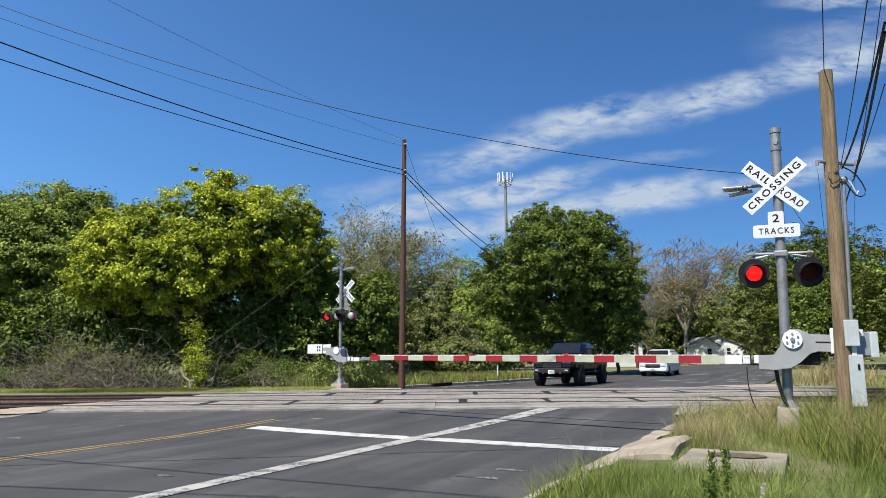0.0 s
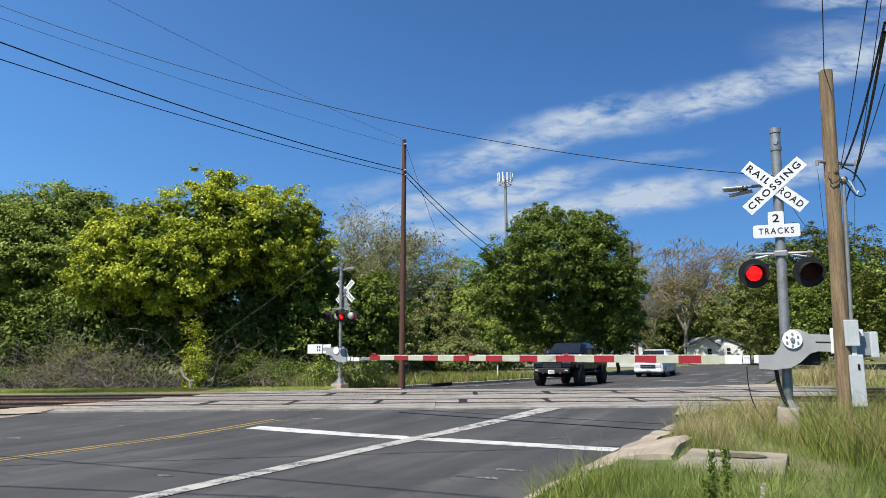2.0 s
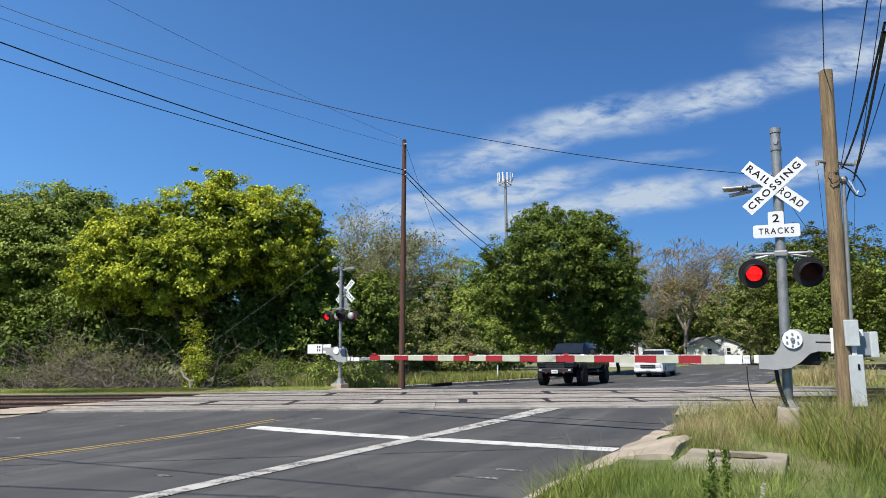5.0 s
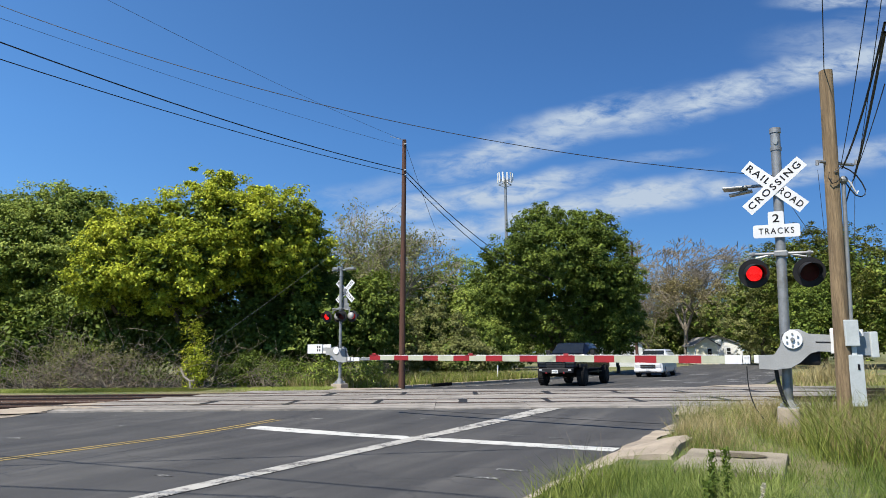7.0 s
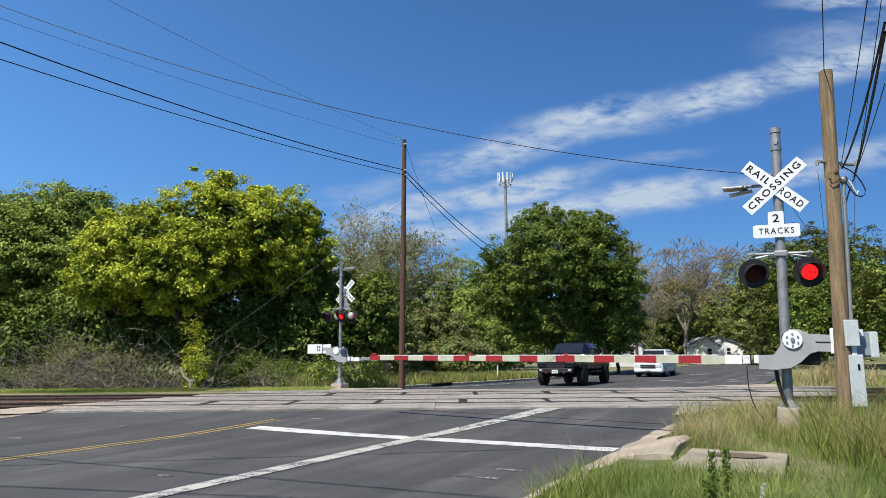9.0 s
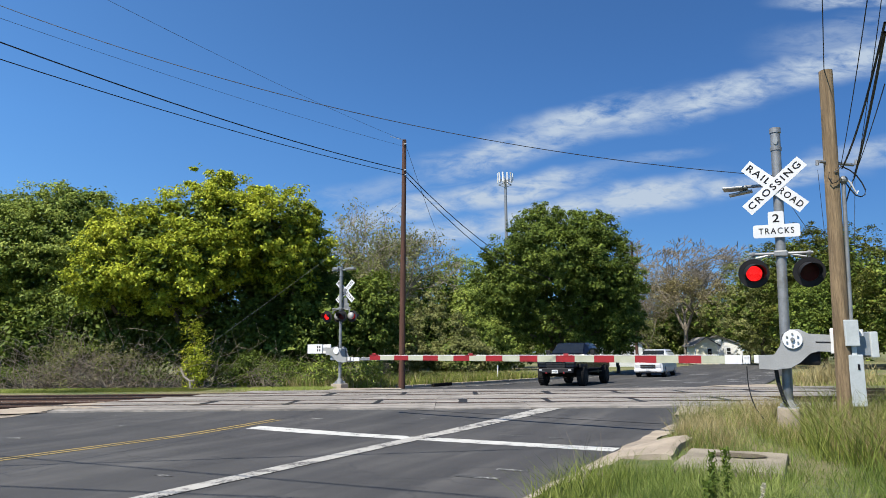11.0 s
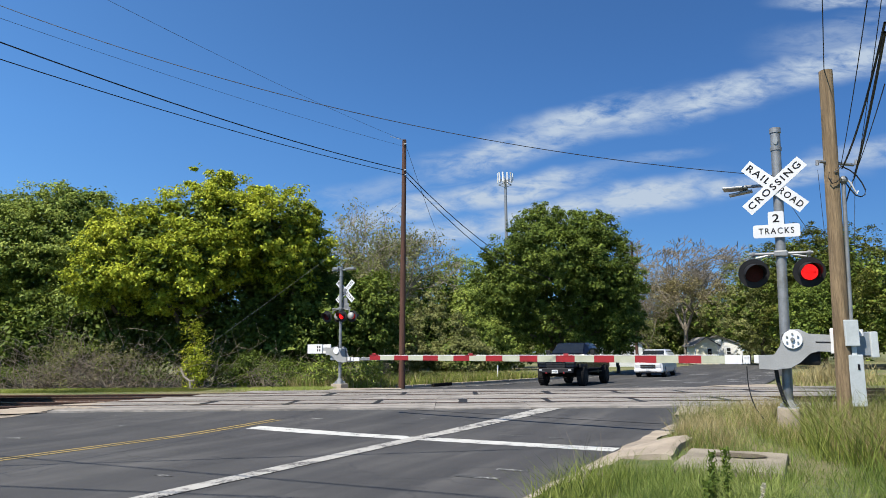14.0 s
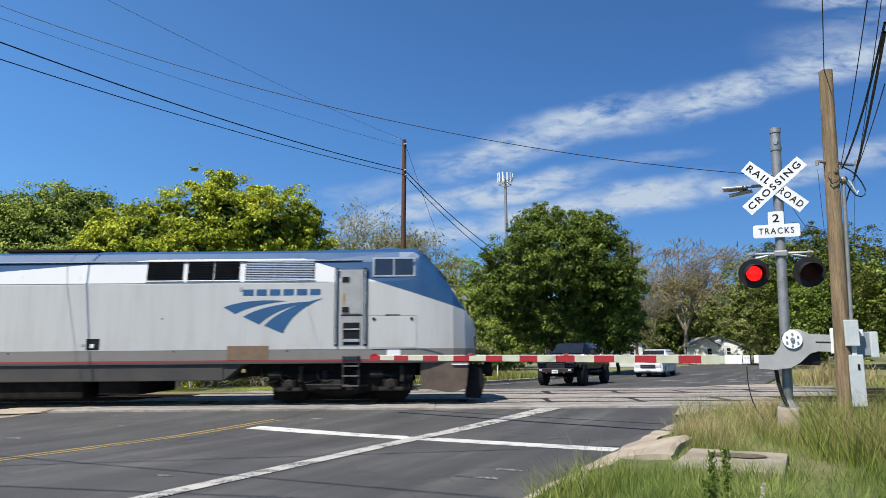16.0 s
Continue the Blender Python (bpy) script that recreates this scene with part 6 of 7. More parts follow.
def make_suv():
    t = empty("suv", SUV_POSE, "white full-size SUV waiting behind the truck", "car")
    hull(t, "lower_body", [(-0.98, 0.82, 0.80, 0.34, 0.98), (-0.86, 0.98, 0.92, 0.30, 1.06), (0.8, 1.02, 0.96, 0.30, 1.14), (2.6, 1.02, 0.97, 0.30, 1.16), (4.2, 1.01, 0.96, 0.34, 1.15), (4.32, 0.95, 0.92, 0.42, 1.10)], M["white_car"], "glossy white body")
    hull(t, "cabin", [(0.62, 0.94, 0.86, 1.10, 1.18), (1.30, 0.95, 0.76, 1.10, 1.82), (1.7, 0.95, 0.78, 1.10, 1.88), (3.6, 0.95, 0.78, 1.10, 1.87), (4.1, 0.94, 0.78, 1.10, 1.78), (4.28, 0.92, 0.86, 1.10, 1.2)], M["white_car"], "white cabin")
    glass_quad(t, "windscreen", [(0.70, -0.82, 1.20), (0.70, 0.82, 1.20), (1.22, 0.70, 1.77), (1.22, -0.70, 1.77)], M["glass_dark"], (-0.04, 0, 0.035), "dark windscreen")
    for s in (-1, 1):
        for x0, x1 in ((1.2, 1.95), (2.05, 2.9), (3.0, 4.0)):
            glass_quad(t, "side_window", [(x0, s * 0.955, 1.25), (x1, s * 0.955, 1.25), (x1 - 0.05, s * 0.81, 1.75), (x0 + (0.3 if x0 < 2 else 0.02), s * 0.81, 1.75)], M["glass_dark"], (0, s * 0.02, 0.004))
        simple(t, "headlight", (-1.01, s * 0.68 - 0.17, 0.68, -0.86, s * 0.68 + 0.17, 0.84), "lamp_glass", "clear headlight", 0.02)
        simple(t, "wing_mirror", (1.0, s * 1.10 - 0.09, 1.15, 1.1, s * 1.10 + 0.09, 1.34), "white_car", "", 0.03)
        simple(t, "fog_lamp", (-1.0, s * 0.76 - 0.1, 0.42, -0.94, s * 0.76 + 0.1, 0.52), "black_paint", "", 0.01)
        simple(t, "roof_rail", (1.6, s * 0.68 - 0.025, 1.89, 3.8, s * 0.68 + 0.025, 1.93), "chrome", "")
    simple(t, "grille", (-1.04, -0.50, 0.60, -0.93, 0.50, 0.84), "black_paint", "dark grille", 0.02)
    simple(t, "grille_bar", (-1.06, -0.50, 0.70, -1.03, 0.50, 0.735), "chrome", "chrome grille bar", 0.005)
    simple(t, "front_bumper", (-1.06, -0.92, 0.36, -0.92, 0.92, 0.56), "white_car", "", 0.05)
    simple(t, "air_intake", (-1.075, -0.62, 0.28, -1.0, 0.62, 0.38), "black_paint", "dark lower intake", 0.01)
    pl = simple(t, "number_plate", (-1.085, -0.15, 0.42, -1.058, 0.15, 0.56), "plate", "white number plate")
    simple(pl, "plate_bar", (-1.09, -0.11, 0.46, -1.0855, 0.11, 0.51), "mid_grey_box", "", 0.001)
    simple(t, "underbody", (-0.7, -0.8, 0.25, 4.1, 0.8, 0.40), "loco_under", "", 0.02)
    whs = [wheel(t, x, y, 0.40, 0.28) for x in (0.0, 3.30) for y in (-0.86, 0.86)]
    return t, whs


def vehicle_pose(u, v, slip=0.0):
    x, y = xy(u, v)
    y2 = xy(u + 3.0, v)[1]
    pitch = math.degrees(math.atan2(hump(y2) - hump(y), 3.0))
    return pose(x, y, hump(y) + 0.004, 0, -pitch, 62.0)


TRUCK_UV, SUV_UV = (33.3, -11.28), (50.2, -10.35)
TRUCK_POSE, SUV_POSE = vehicle_pose(*TRUCK_UV), vehicle_pose(*SUV_UV)
TRUCK, TRUCK_WHEELS = make_truck()
SUV, SUV_WHEELS = make_suv()


# ---- locomotive ----
def livery():
    """Blue roof and sweeping nose band over pale silver sides, grey sill, red stripe, dark skirt."""
    m = bpy.data.materials.new("silver_and_blue_livery")
    m.use_nodes = True
    g = Nodes(m.node_tree)
    tc = g.add("ShaderNodeTexCoord")
    v = tc.outputs["Object"]
    x, y, z = g.add("ShaderNodeSeparateXYZ", Vector=v).outputs
    z1 = g.math("SUBTRACT", 3.83, g.math("MULTIPLY", g.math("ADD", x, 4.62), 0.325))
    z2 = g.math("ADD", 3.95, g.math("MULTIPLY", g.math("ADD", x, 9.2), 0.075))
    zb = g.math("MINIMUM", g.math("MINIMUM", z1, 3.96), g.math("MAXIMUM", z2, 3.0))
    blue = g.math("GREATER_THAN", z, zb)
    streak = g.noise(g.mapping(v, scale=(2.2, 2.2, 0.18)), 1.0, 5.0, 0.65)
    dirt = g.noise(v, 1.3, 6.0, 0.65)
    fine = g.noise(v, 30.0, 3.0)
    silver = g.mix(g.smooth(streak, 0.30, 0.85), (0.375, 0.382, 0.38), (0.315, 0.318, 0.312))
    silver = g.mix(g.math("MULTIPLY", g.smooth(dirt, 0.58, 0.8), 0.5), silver, (0.34, 0.30, 0.26))
    # the silver is a lighter tone above the belt seam
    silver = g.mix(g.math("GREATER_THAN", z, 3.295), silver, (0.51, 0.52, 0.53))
    low = g.math("MULTIPLY", g.math("SUBTRACT", 1.0, g.smooth(z, 1.3, 2.1)), g.smooth(dirt, 0.4, 0.7))
    silver = g.mix(g.math("MULTIPLY", low, 0.5), silver, (0.30, 0.255, 0.21))
    runs = g.noise(g.mapping(v, scale=(9.0, 9.0, 0.35)), 1.0, 4.0, 0.7)
    silver = g.mix(g.math("MULTIPLY", g.smooth(runs, 0.62, 0.74), 0.30), silver, (0.17, 0.13, 0.10))
    bl = g.mix(g.smooth(dirt, 0.4, 0.75), (0.010, 0.052, 0.135), (0.015, 0.060, 0.14))
    col = g.mix(blue, silver, bl)
    col = g.mix(g.math("LESS_THAN", z, 1.47), col, g.mix(dirt, (0.165, 0.162, 0.155), (0.12, 0.106, 0.092)))
    col = g.mix(g.math("LESS_THAN", z, 1.20), col, (0.20, 0.025, 0.025))
    col = g.mix(g.math("LESS_THAN", z, 1.155), col, (0.045, 0.044, 0.043))
    b = g.add("ShaderNodeBsdfPrincipled", Metallic=0.0)
    g.put(b, "Base Color", col)
    g.put(b, "Roughness", g.math("ADD", 0.34, g.math("MULTIPLY", dirt, 0.25)))
    bp = g.add("ShaderNodeBump", Strength=0.08, Distance=0.01, Height=fine)
    g.put(b, "Normal", bp.outputs[0])
    o = g.add("ShaderNodeOutputMaterial")
    g.t.links.new(b.outputs[0], o.inputs[0])
    return m


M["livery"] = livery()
M["screen"] = mat("tinted_windscreen", (0.006, 0.008, 0.011), (0.009, 0.011, 0.014), 0.25, spec=0.2, grain=0.0)
M["loco_gear"] = mat("greasy_grey_gear", (0.030, 0.028, 0.026), (0.017, 0.016, 0.015), 0.7, scale=6, spec=0.15)
M["ladder_steel"] = mat("worn_ladder_steel", (0.13, 0.125, 0.12), (0.07, 0.066, 0.062), 0.5, 0.4, scale=8)
M["skirt_grey"] = mat("dusty_dark_skirt", (0.040, 0.040, 0.040), (0.055, 0.050, 0.045), 0.6, scale=1.5, spec=0.25)
BODY_SEC = ((1, 0), (1, 0.40), (1, 0.673), (0.945, 0.857), (0.77, 0.95), (0.42, 0.995), (0, 1))
NOSE_SEC = ((1, 0), (1, 0.40), (1, 0.72), (0.975, 0.86), (0.93, 0.95), (0.80, 1.0), (0, 1))


def make_loco():
    """Nose tip at x = 0 facing +x, rail level at z = 0, near side at y = -1.52."""
    L = empty("locomotive", LOCO_POSE(16.0), "silver and blue diesel passenger locomotive with a slanted nose", "locomotive")
    st = [(-21.0, 1.50, 4.30, 0), (-20.8, 1.52, 4.35, 0), (-15, 1.52, 4.36, 0), (-10, 1.52, 4.36, 0), (-5, 1.52, 4.36, 0), (-2.3, 1.52, 4.36, 0.3), (-1.86, 1.52, 4.33, 0.75),
          (-1.70, 1.51, 4.22, 1), (-1.2, 1.45, 3.72, 1), (-0.7, 1.37, 3.08, 1), (-0.34, 1.16, 2.58, 1), (-0.14, 0.96, 2.32, 1), (-0.04, 0.80, 2.18, 1), (0.0, 0.64, 2.05, 1)]
    st = [(x - (0.08 if x == -2.3 else 0) if x < -1.86 else -1.96 + (x + 1.86) * 0.905, w, zt - (0.06 if zt > 4.2 else 0), k) for x, w, zt, k in st]
    bm = B()
    rows = []
    for x, w, zt, k in st:
        half = [((a[0] * (1 - k) + b[0] * k) * w, 1.10 + (zt - 1.10) * (a[1] * (1 - k) + b[1] * k)) for a, b in zip(BODY_SEC, NOSE_SEC)]
        sec = [(-y, z) for y, z in half] + [(y, z) for y, z in half[-2::-1]]
        rows.append([bm.verts.new((x, y, z)) for y, z in sec])
    for a, b in zip(rows, rows[1:]):
        for i in range(len(a) - 1):
            bm.faces.new((a[i], b[i], b[i + 1], a[i + 1]))
        bm.faces.new((a[-1], b[-1], b[0], a[0]))
    bm.faces.new(rows[0])
    bm.faces.new(rows[-1])
    bmesh.ops.recalc_face_normals(bm, faces=bm.faces)
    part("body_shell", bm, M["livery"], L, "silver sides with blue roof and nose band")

    def side(name, x0, z0, x1, z1, t, material, label="", parent=None, y=-1.52, bevel=0.004):
        return simple(parent or L, name, (x0, y - t, z0, x1, y + 0.02, z1), material, label, bevel)

    def upper(name, x0, z0, x1, z1, t, material, label="", parent=None, t0=-0.03):
        bm = B()
        box(bm, x0, -t, z0 - 3.30, x1, -t0, z1 - 3.30, 0.004)
        return part(name, bm, M[material], parent or L, label, pose(0, -1.52, 3.30, -8.0, 0, 0))

    # belt seam and sill
    side("belt_seam", -20.9, 3.285, -4.3, 3.30, 0.004, "mid_grey_box")
    side("sill_seam", -20.9, 1.47, -0.75, 1.482, 0.004, "mid_grey_box")
    simple(L, "roof_rim", (-20.9, -1.475, 3.875, -3.4, -1.40, 3.90), "mid_grey_box", "thin dark drip rail")
    # air intakes with slats
    for x0, x1, dark in ((-9.27, -8.29, True), (-8.16, -7.46, True), (-7.43, -6.75, True), (-6.58, -4.69, False)):
        gr = upper("air_intake", x0, 3.36, x1, 3.90, 0.012, "sign_black" if dark else "black_paint", "louvred air intake in the upper side")
        n = 11
        for i in range(n):
            z = 3.385 + 0.49 * i / (n - 1)
            bm = B()
            box(bm, x0 + 0.02, -0.035, -0.011 if not dark else -0.006, x1 - 0.02, -0.012, 0.011 if not dark else 0.006)
            o = part("slat", bm, M["loco_silver"] if not dark else M["loco_under"], gr)
            o.matrix_basis = pose(0, 0, z - 3.30)
        for zz in (3.345, 3.905):
            bm = B()
            box(bm, x0 - 0.03, -0.03, zz - 3.30 - 0.012, x1 + 0.03, -0.005, zz - 3.30 + 0.012)
            part("intake_frame", bm, M["white_metal"], gr)
    # cab side window
    wf = upper("cab_window_frame", -3.10, 3.42, -1.93, 3.97, 0.02, "mid_grey_box", "grey framed cab side window")
    for x0, x1 in ((-3.05, -2.54), (-2.50, -1.99)):
        bm = B()
        box(bm, x0, -0.027, 0.17, x1, -0.015, 0.62, 0.0)
        part("pane", bm, M["glass_dark"], wf, "dark glass")
    # windscreen in the sloping nose
    for s in (-1, 1):
        pts = []
        for xx, yy in ((-1.72, 0.05), (-1.72, 1.20), (-1.10, 1.16), (-1.10, 0.05)):
            zz = float(np.interp(xx, (-1.815, -1.363, -0.910), (4.16, 3.72, 3.08)))
            pts.append((xx, s * yy, zz + 0.012))
        glass_quad(L, "windscreen", pts, M["screen"], (0.022, 0, 0.02), "dark slanted windscreen")
    # nose lamps
    for yy, zz, xx in ((-0.78, 2.44, -0.51), (-0.46, 2.42, -0.51), (0.46, 2.42, -0.51), (0.78, 2.44, -0.51)):
        bm = B()
        cyl(bm, (xx - 0.05, yy, zz - 0.02), (xx + 0.06, yy, zz + 0.02), 0.085, 0.085, 16)
        lp = part("headlight", bm, M["sign_black"], L, "round headlight in a dark housing")
        bm = B()
        cyl(bm, (xx + 0.06, yy, zz + 0.02), (xx + 0.065, yy, zz + 0.022), 0.07, 0.07, 16)
        part("lens", bm, M["lamp_glass"], lp)
    simple(L, "nose_hatch", (-0.31, -0.80, 1.50, -0.278, -0.45, 1.80), "black_paint", "dark nose vent", 0.005)
    # fleet number and small emblem as plain bars
    for k, (y0, y1, dz) in enumerate(((-0.95, -0.80, 0.0), (-0.76, -0.62, 0.0))):
        bm = B()
        box(bm, -0.07, y0, -0.01, 0.07, y1, 0.01)
        part("number_bar", bm, M["white_metal"], L, "", pose(-0.90, 0, 3.09, 0, 55, 0))
    for k in range(3):
        bm = B()
        box(bm, -0.10 + 0.02 * k, -0.95 + 0.13 * k, -0.01, 0.06, -0.86 + 0.13 * k, 0.01)
        part("emblem_bar", bm, M["white_metal"], L, "", pose(-0.75, 0, 2.86, 0, 56, 12))
    # side door between handrails
    dr = side("cab_door", -4.02, 1.55, -3.40, 3.62, 0.004, "alu_paint", "recessed pale grey cab side door")
    dr.matrix_basis = pose(0.05, 0, 0)
    simple(dr, "door_upper", (-3.96, -1.535, 2.42, -3.46, -1.515, 3.45), "alu_paint", "", 0.004)
    simple(dr, "door_gap", (-4.0, -1.532, 2.36, -3.42, -1.51, 2.40), "sign_black", "", 0.001)
    simple(dr, "step_recess", (-3.94, -1.535, 1.58, -3.48, -1.51, 2.18), "sign_black", "dark step recess", 0.004)
    simple(dr, "step_plate", (-3.92, -1.56, 1.66, -3.50, -1.53, 1.74), "loco_silver", "", 0.004)
    simple(dr, "step_plate", (-3.92, -1.56, 1.98, -3.50, -1.53, 2.02), "loco_silver", "", 0.004)
    simple(dr, "latch", (-3.97, -1.555, 3.28, -3.78, -1.53, 3.42), "sign_black", "black latch", 0.004)
    simple(dr, "latch", (-3.97, -1.555, 2.46, -3.78, -1.53, 2.60), "sign_black", "black latch", 0.004)
    simple(dr, "label_strip", (-3.95, -1.542, 2.66, -3.89, -1.53, 2.98), "yellow_line", "orange strip", 0.001)
    for x in (-4.07, -3.28):
        bm = B()
        box(bm, x - 0.055, -1.535, 1.56, x + 0.055, -1.51, 3.66, 0.004)
        gv = part("handrail_recess", bm, M["sign_black"], L, "dark handrail recess")
        bm = B()
        cyl(bm, (x, -1.575, 1.60), (x, -1.575, 3.62), 0.02, None, 10)
        for z in (1.62, 3.60):
            cyl(bm, (x, -1.52, z), (x, -1.575, z), 0.018, None, 8)
        part("handrail", bm, M["loco_silver"], gv, "steel handrail")
    # tool hatch and small fittings on the nose side
    for b6 in ((-3.20, 2.36, -1.90, 2.372), (-3.20, 1.50, -1.90, 1.512), (-3.22, 1.50, -3.208, 2.37), (-1.91, 1.50, -1.898, 2.37)):
        side("hatch_seam", b6[0], b6[1], b6[2], b6[3], 0.004, "mid_grey_box")
    for x, z in ((-3.05, 2.27), (-2.03, 2.27)):
        bm = B()
        cyl(bm, (x, -1.50, z), (x, -1.535, z), 0.045, None, 12)
        part("hatch_lock", bm, M["sign_black"], L)
    side("sill_step", -3.1, 1.455, -1.9, 1.475, 0.012, "loco_under", "dark sill lip")
    side("hatch_hinge", -2.75, 2.368, -2.35, 2.392, 0.010, "sign_black", "black hatch hinge")
    side("stain_panel", -2.70, 1.28, -2.34, 1.46, 0.004, "white_metal", "pale worn patch")
    side("bare_panel", -7.0, 1.20, -5.88, 1.58, 0.005, "loco_grime", "bare brown replaced panel")
    pt = side("fuel_port", -10.80, 1.50, -10.44, 1.80, 0.006, "sign_black", "dark square fuel filler port")
    simple(pt, "port_cap", (-10.68, -1.55, 1.55, -10.58, -1.52, 1.66), "white_metal", "", 0.01)
    side("grab_plate", -10.92, 1.60, -10.84, 1.66, 0.01, "mid_grey_box")
    side("small_plate", -6.72, 3.06, -6.62, 3.16, 0.01, "mid_grey_box")
    for x, z in ((-12.9, 1.40), (-8.45, 1.42), (-8.8, 2.3), (-5.4, 1.42)):
        side("bolt_head", x, z, x + 0.04, z + 0.04, 0.006, "sign_black")

    # emblem of three curved blue sweeps and plain bars where the name stands
    def sweep(pts_top, pts_bot):
        bm = B()
        n = len(pts_top)
        a = [bm.verts.new((x, -1.526, z)) for x, z in pts_top]
        b = [bm.verts.new((x, -1.526, z)) for x, z in pts_bot]
        for i in range(n - 1):
            bm.faces.new((a[i], a[i + 1], b[i + 1], b[i]))
        bmesh.ops.recalc_face_normals(bm, faces=bm.faces)
        part("emblem_sweep", bm, M["loco_blue"], L, "blue sweeping emblem blade")

    def bez(p, c, q, n=12):
        return [((1 - t) ** 2 * p[0] + 2 * t * (1 - t) * c[0] + t * t * q[0], (1 - t) ** 2 * p[1] + 2 * t * (1 - t) * c[1] + t * t * q[1]) for t in np.linspace(0, 1, n)]

    sweep(bez((-7.13, 2.62), (-6.5, 2.86), (-5.45, 2.78)), bez((-6.82, 2.44), (-6.3, 2.70), (-5.45, 2.775)))
    sweep(bez((-6.60, 2.36), (-6.0, 2.72), (-4.72, 2.76)), bez((-6.15, 2.15), (-5.75, 2.58), (-4.72, 2.755)))
    sweep(bez((-6.02, 2.12), (-5.55, 2.62), (-4.44, 2.85)), bez((-5.50, 1.90), (-5.3, 2.50), (-4.44, 2.845)))
    for i in range(6):
        x0 = -6.62 + i * 0.365
        side("name_bar", x0, 2.93, x0 + 0.29, 3.10, 0.005, "loco_blue", "plain blue bar")
    # under the sill: skirt, tank, trucks, pilot
    simple(L, "skirt", (-15.2, -1.47, 0.66, -7.1, 1.47, 1.115), "skirt_grey", "dark grey skirt", 0.02)
    bm = B()
    prism(bm, [(-7.1, 0.66), (-7.1, 1.11), (-6.55, 1.11)], -1.45, 1.45)
    part("skirt_end", bm, M["skirt_grey"], L)
    simple(L, "fuel_tank", (-14.2, -1.32, 0.20, -10.9, 1.32, 0.70), "loco_under", "black fuel tank", 0.06)
    simple(L, "battery_box", (-10.5, -1.3, 0.30, -9.4, 1.3, 0.70), "loco_under", "", 0.04)
    simple(L, "frame_beam", (-20.6, -0.9, 0.75, -0.4, 0.9, 1.12), "loco_under", "", 0.02)
    bm = B()
    prism(bm, [(-1.80, 1.10), (-0.50, 1.10), (-0.58, 0.40), (-0.95, 0.30), (-1.80, 0.42)], -1.40, 1.40)
    part("pilot", bm, M["loco_brown"], L, "brown dusty pilot skirt")
    bm = B()
    prism(bm, [(-0.50, 1.0), (-0.15, 0.92), (-0.02, 0.60), (-0.15, 0.10), (-0.56, 0.12)], -0.72, 0.72)
    part("snow_plough", bm, M["sign_black"], L, "black plough under the nose")
    bm = B()
    box(bm, -0.4, -0.16, 0.74, 0.12, 0.16, 1.02, 0.04)
    cyl(bm, (0.12, 0.0, 0.68), (0.12, 0.0, 1.08), 0.11, None, 12)
    part("coupler", bm, M["loco_under"], L, "rusty dark coupler")
    simple(L, "pilot_step", (-0.95, -1.44, 1.02, -0.52, -1.38, 1.06), "white_metal", "white step edge", 0.004)
    # ladder
    for x in (-3.87, -3.45):
        simple(L, "ladder_rail", (x - 0.02, -1.56, 0.46, x + 0.02, -1.51, 1.30), "loco_gear", "", 0.004)
    for z in (0.50, 0.76, 1.02, 1.28):
        simple(L, "ladder_rung", (-3.87, -1.60, z - 0.018, -3.45, -1.46, z + 0.018), "ladder_steel", "steel ladder rung", 0.004)
    wheelsets = []
    for x0, x1 in ((-2.62, -5.36), (-15.9, -18.64)):
        tk = new("bogie")
        tk.parent = L
        tk["label"] = "sooty black two-axle truck"
        for s in (-1, 1):
            bm = B()
            prism(bm, [(x0 + 0.62, 0.60), (x0 + 0.45, 0.86), ((x0 + x1) / 2, 0.76), (x1 - 0.45, 0.86), (x1 - 0.62, 0.60), (x1 - 0.34, 0.34), (x1 + 0.4, 0.36), ((x0 + x1) / 2, 0.20), (x0 - 0.4, 0.36), (x0 + 0.34, 0.34)], s * 1.12, s * 1.22)
            part("side_frame", bm, M["loco_under"], tk)
            for xx in (x0, x1):
                simple(tk, "journal_box", (xx - 0.20, s * 1.27 - 0.08, 0.36, xx + 0.20, s * 1.27 + 0.08, 0.66), "loco_under", "", 0.03)
                simple(tk, "axle_cap", (xx - 0.30, s * 1.36 - 0.03, 0.36, xx + 0.34, s * 1.36 + 0.03, 0.46), "loco_gear", "", 0.02)
                bm = B()
                cyl(bm, (xx + 0.32, s * 1.30, 0.60), (xx + 0.32, s * 1.30, 1.02), 0.06, None, 10)
                part("damper", bm, M["loco_gear"], tk, "grey vertical damper")
            bm = B()
            cyl(bm, ((x0 + x1) / 2 - 0.9, s * 1.33, 0.52), ((x0 + x1) / 2 + 0.75, s * 1.33, 0.50), 0.035, None, 8)
            box(bm, (x0 + x1) / 2 - 0.5, s * 1.3 - 0.05, 0.40, (x0 + x1) / 2 + 0.05, s * 1.3 + 0.05, 0.66, 0.02)
            part("brake_rigging", bm, M["loco_gear"], tk)
            mid = (x0 + x1) / 2
            for xx in (mid - 0.42, mid + 0.42):
                bm = B()
                for q in range(6):
                    cyl(bm, (xx, s * 1.16, 0.40 + 0.075 * q), (xx, s * 1.16, 0.435 + 0.075 * q), 0.12, 0.12, 14)
                cyl(bm, (xx, s * 1.16, 0.36), (xx, s * 1.16, 0.90), 0.085, None, 10)
                part("coil_spring", bm, M["loco_gear"], tk, "sooty coil spring")
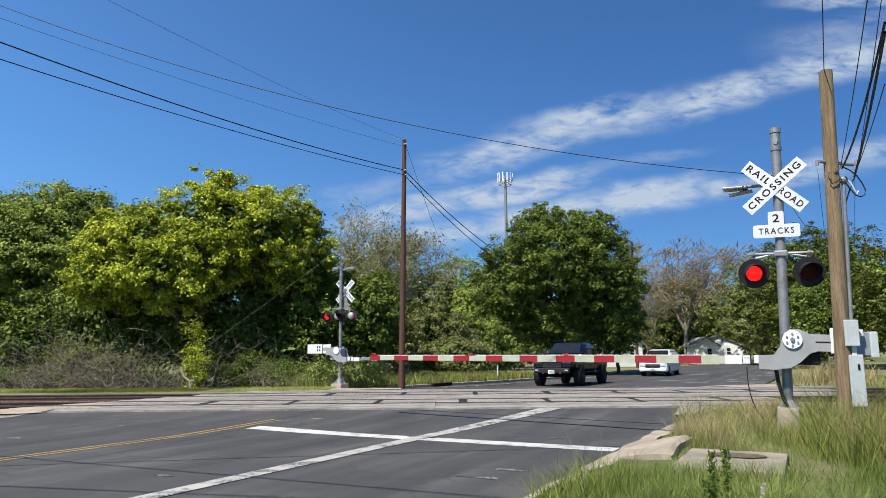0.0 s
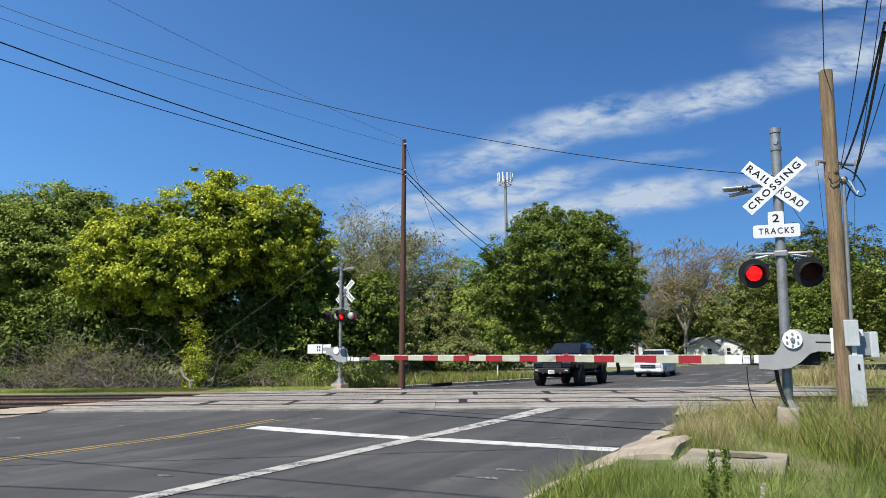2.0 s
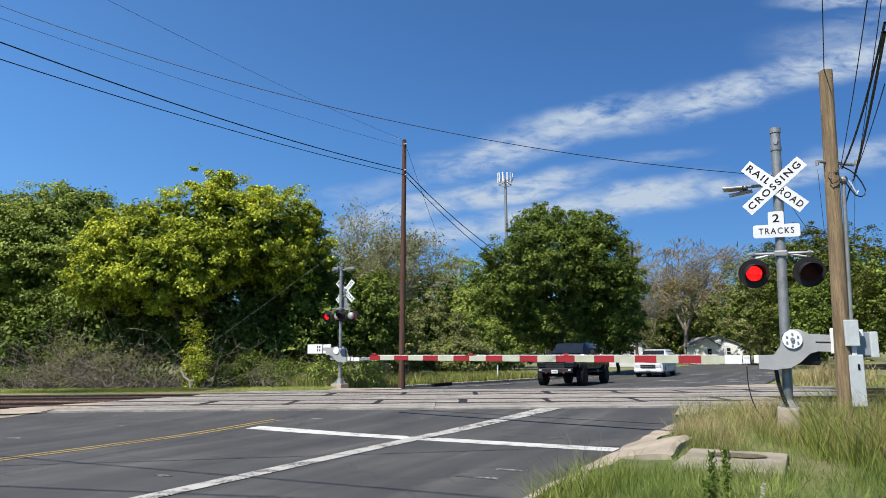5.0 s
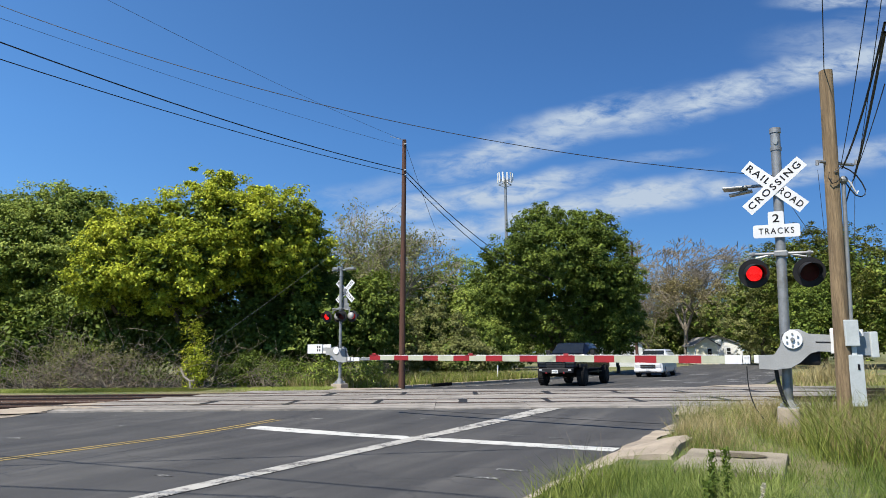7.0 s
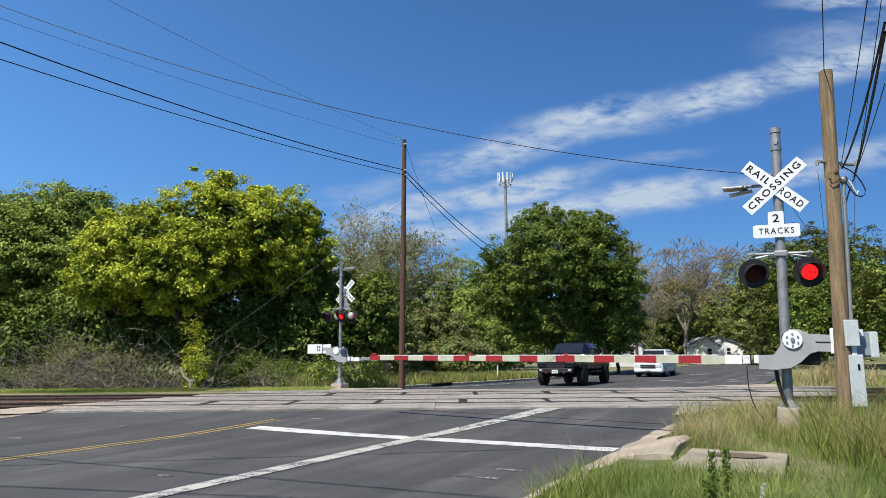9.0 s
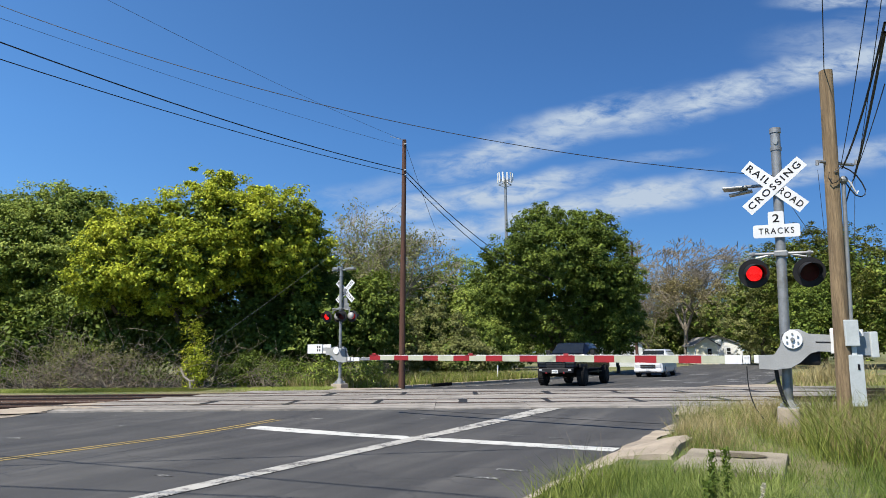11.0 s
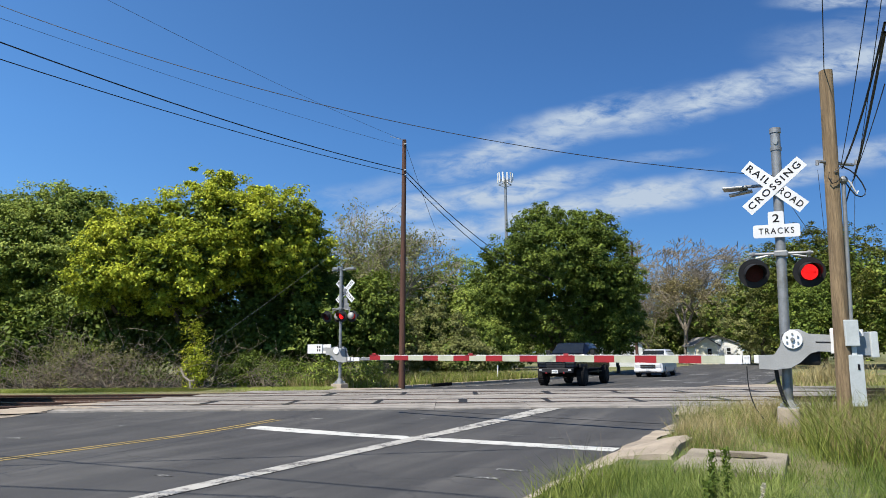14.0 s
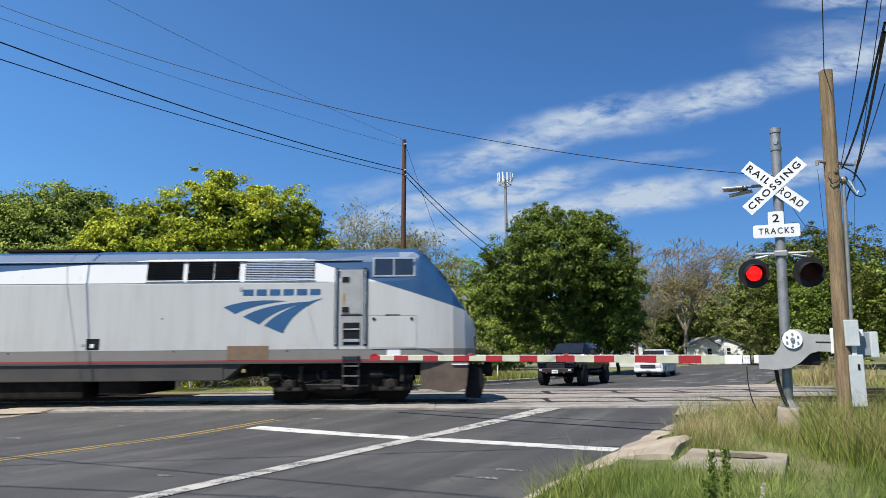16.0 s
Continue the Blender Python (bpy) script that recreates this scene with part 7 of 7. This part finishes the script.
            for xx in (x0, x1):
                bm = B()
                cyl(bm, (xx, s * 1.30, 0.51), (xx, s * 1.40, 0.51), 0.17, 0.13, 18)
                cyl(bm, (xx, s * 1.40, 0.51), (xx, s * 1.44, 0.51), 0.07, 0.06, 12)
                part("axle_end", bm, M["loco_gear"], tk, "round greasy axle end cover")
                bm = B()
                cyl(bm, (xx - 0.55, s * 1.28, 0.80), (xx - 0.20, s * 1.28, 0.80), 0.10, 0.09, 14)
                cyl(bm, (xx - 0.20, s * 1.28, 0.80), (xx + 0.05, s * 1.28, 0.74), 0.03, None, 8)
                part("brake_cylinder", bm, M["loco_gear"], tk, "dark brake cylinder")
            bm = B()
            for q in range(4):
                tube_path(bm, [(x1 - 0.75 + 0.5 * q, s * 1.34, 0.98), (x1 - 0.70 + 0.5 * q, s * 1.38, 0.70), (x1 - 0.55 + 0.5 * q, s * 1.36, 0.58), (x1 - 0.30 + 0.5 * q, s * 1.34, 0.64)], 0.018, 6)
            part("air_pipe", bm, M["loco_under"], tk, "bent air pipe")
        for xx in (x0, x1):
            ws = new("wheelset")
            ws.parent = L
            ws.matrix_basis = pose(xx, 0, 0.51)
            bm = B()
            cyl(bm, (0, -0.8, 0), (0, 0.8, 0), 0.09, None, 12)
            part("axle", bm, M["loco_under"], ws)
            for s in (-1, 1):
                bm = B()
                cyl(bm, (0, s * 0.69, 0), (0, s * 0.82, 0), 0.51, 0.505, 36)
                cyl(bm, (0, s * 0.67, 0), (0, s * 0.69, 0), 0.54, 0.54, 36)
                wl = part("wheel", bm, M["loco_under"], ws, "dark steel wheel")
            wheelsets.append((ws, xx))
    for x0, x1 in ((-6.3, -1.9), (-19.6, -15.0)):
        simple(L, "traction_block", (x0 + 0.35, -0.62, 0.09, x1 - 0.35, 0.62, 1.0), "loco_under", "", 0.03)
        simple(L, "bolster", (x0 + 0.1, -1.10, 0.74, x1 - 0.1, 1.10, 1.12), "loco_under", "", 0.03)
    # roof gear
    simple(L, "roof_fan", (-13.6, -0.8, 4.27, -11.0, 0.8, 4.36), "loco_under", "dark roof fan housing", 0.03)
    simple(L, "horn_block", (-3.0, -0.4, 4.28, -2.5, 0.4, 4.38), "loco_blue", "", 0.02)
    simple(L, "side_lamp", (-6.6, -1.48, 0.86, -6.5, -1.40, 0.96), "yellow_line", "small yellow valve", 0.02)
    # trailing hoses beside the pilot
    bm = B()
    for k in range(3):
        tube_path(bm, [(-1.95 - 0.10 * k, -1.28, 1.05), (-2.05 - 0.10 * k, -1.34, 0.7), (-2.0 - 0.12 * k, -1.34, 0.45), (-1.88 - 0.1 * k, -1.3, 0.36)], 0.025, 6)
    part("air_hose", bm, M["sign_black"], L, "black hanging air hose")
    return L, wheelsets


LOCO_SPEED, LOCO_X16 = 7.28, 1.17


def LOCO_POSE(t):
    return pose(LOCO_X16 - LOCO_SPEED * (16.0 - t), TRACKS[0], RAIL_TOP + 0.003)


LOCO, LOCO_WHEELSETS = make_loco()


# ---- what moves ----
def flash(led, on_times, off_times, lit_at_start):
    """The LED panel stands before the lens while lit and behind it while dark."""
    base = led.matrix_basis.copy()
    lit, dark = pose(0, -0.034, 0), pose(0, 0.006, 0)
    state = lit_at_start
    rows = [(0.0, lit if state else dark)]
    ev = sorted([(t, True) for t in on_times] + [(t, False) for t in off_times])
    for t, s in ev:
        if 0.1 < t < 15.95 and s != state:
            f = round(t * FPS) / FPS
            rows.append((f - 1 / FPS, lit if state else dark))
            rows.append((f, lit if s else dark))
            state = s
    rows.append((16.0, lit if state else dark))
    clean = [rows[0]]
    for r in rows[1:]:
        if r[0] > clean[-1][0] + 0.01:
            clean.append(r)
    walk(led, clean)


def motions():
    # locomotive at an even pace, its wheels turning with it
    walk(LOCO, [(t, LOCO_POSE(t)) for t in (0, 4, 8, 12, 14, 15, 16)])
    step = 0.1
    for ws, x in LOCO_WHEELSETS:
        walk(ws, [(k * step, pose(x, 0, 0.51) @ Matrix.Rotation(LOCO_SPEED * k * step / 0.51, 4, "Y")) for k in range(161)])
    # truck settles back half a metre, SUV rolls up behind it
    tr = ((0, 0), (2.4, 0), (2.8, 0.03), (3.0, 0.09), (3.5, 0.26), (4.0, 0.38), (5.0, 0.48), (6.0, 0.52), (16, 0.52))
    walk(TRUCK, [(t, vehicle_pose(TRUCK_UV[0] + d, TRUCK_UV[1])) for t, d in tr])
    for w in TRUCK_WHEELS:
        p = w.matrix_basis.translation.copy()
        walk(w, [(t, Matrix.Translation(p) @ Matrix.Rotation(d / 0.46, 4, "Y")) for t, d in tr])
    sv = ((0, 1.60), (0.25, 1.28), (0.5, 0.97), (0.75, 0.66), (1.0, 0.36), (1.25, 0.13), (1.5, 0.02), (1.7, 0.0), (16, 0.0))
    walk(SUV, [(t, vehicle_pose(SUV_UV[0] + d, SUV_UV[1])) for t, d in sv])
    for w in SUV_WHEELS:
        p = w.matrix_basis.translation.copy()
        walk(w, [(t, Matrix.Translation(p) @ Matrix.Rotation(d / 0.40, 4, "Y")) for t, d in sv])
    # alternating flashers
    period = 7.3 / 6
    ks = range(-1, 15)
    a_on, b_on = [0.75 + period * k for k in ks], [0.25 + period * k for k in ks]
    flash(NEAR_LEDS[0], a_on, b_on, True)
    flash(NEAR_LEDS[1], b_on, a_on, False)
    a_on, b_on = [0.84 + period * k for k in ks], [0.35 + period * k for k in ks]
    flash(FAR_LEDS[0], a_on, b_on, True)
    flash(FAR_LEDS[1], b_on, a_on, False)


motions()
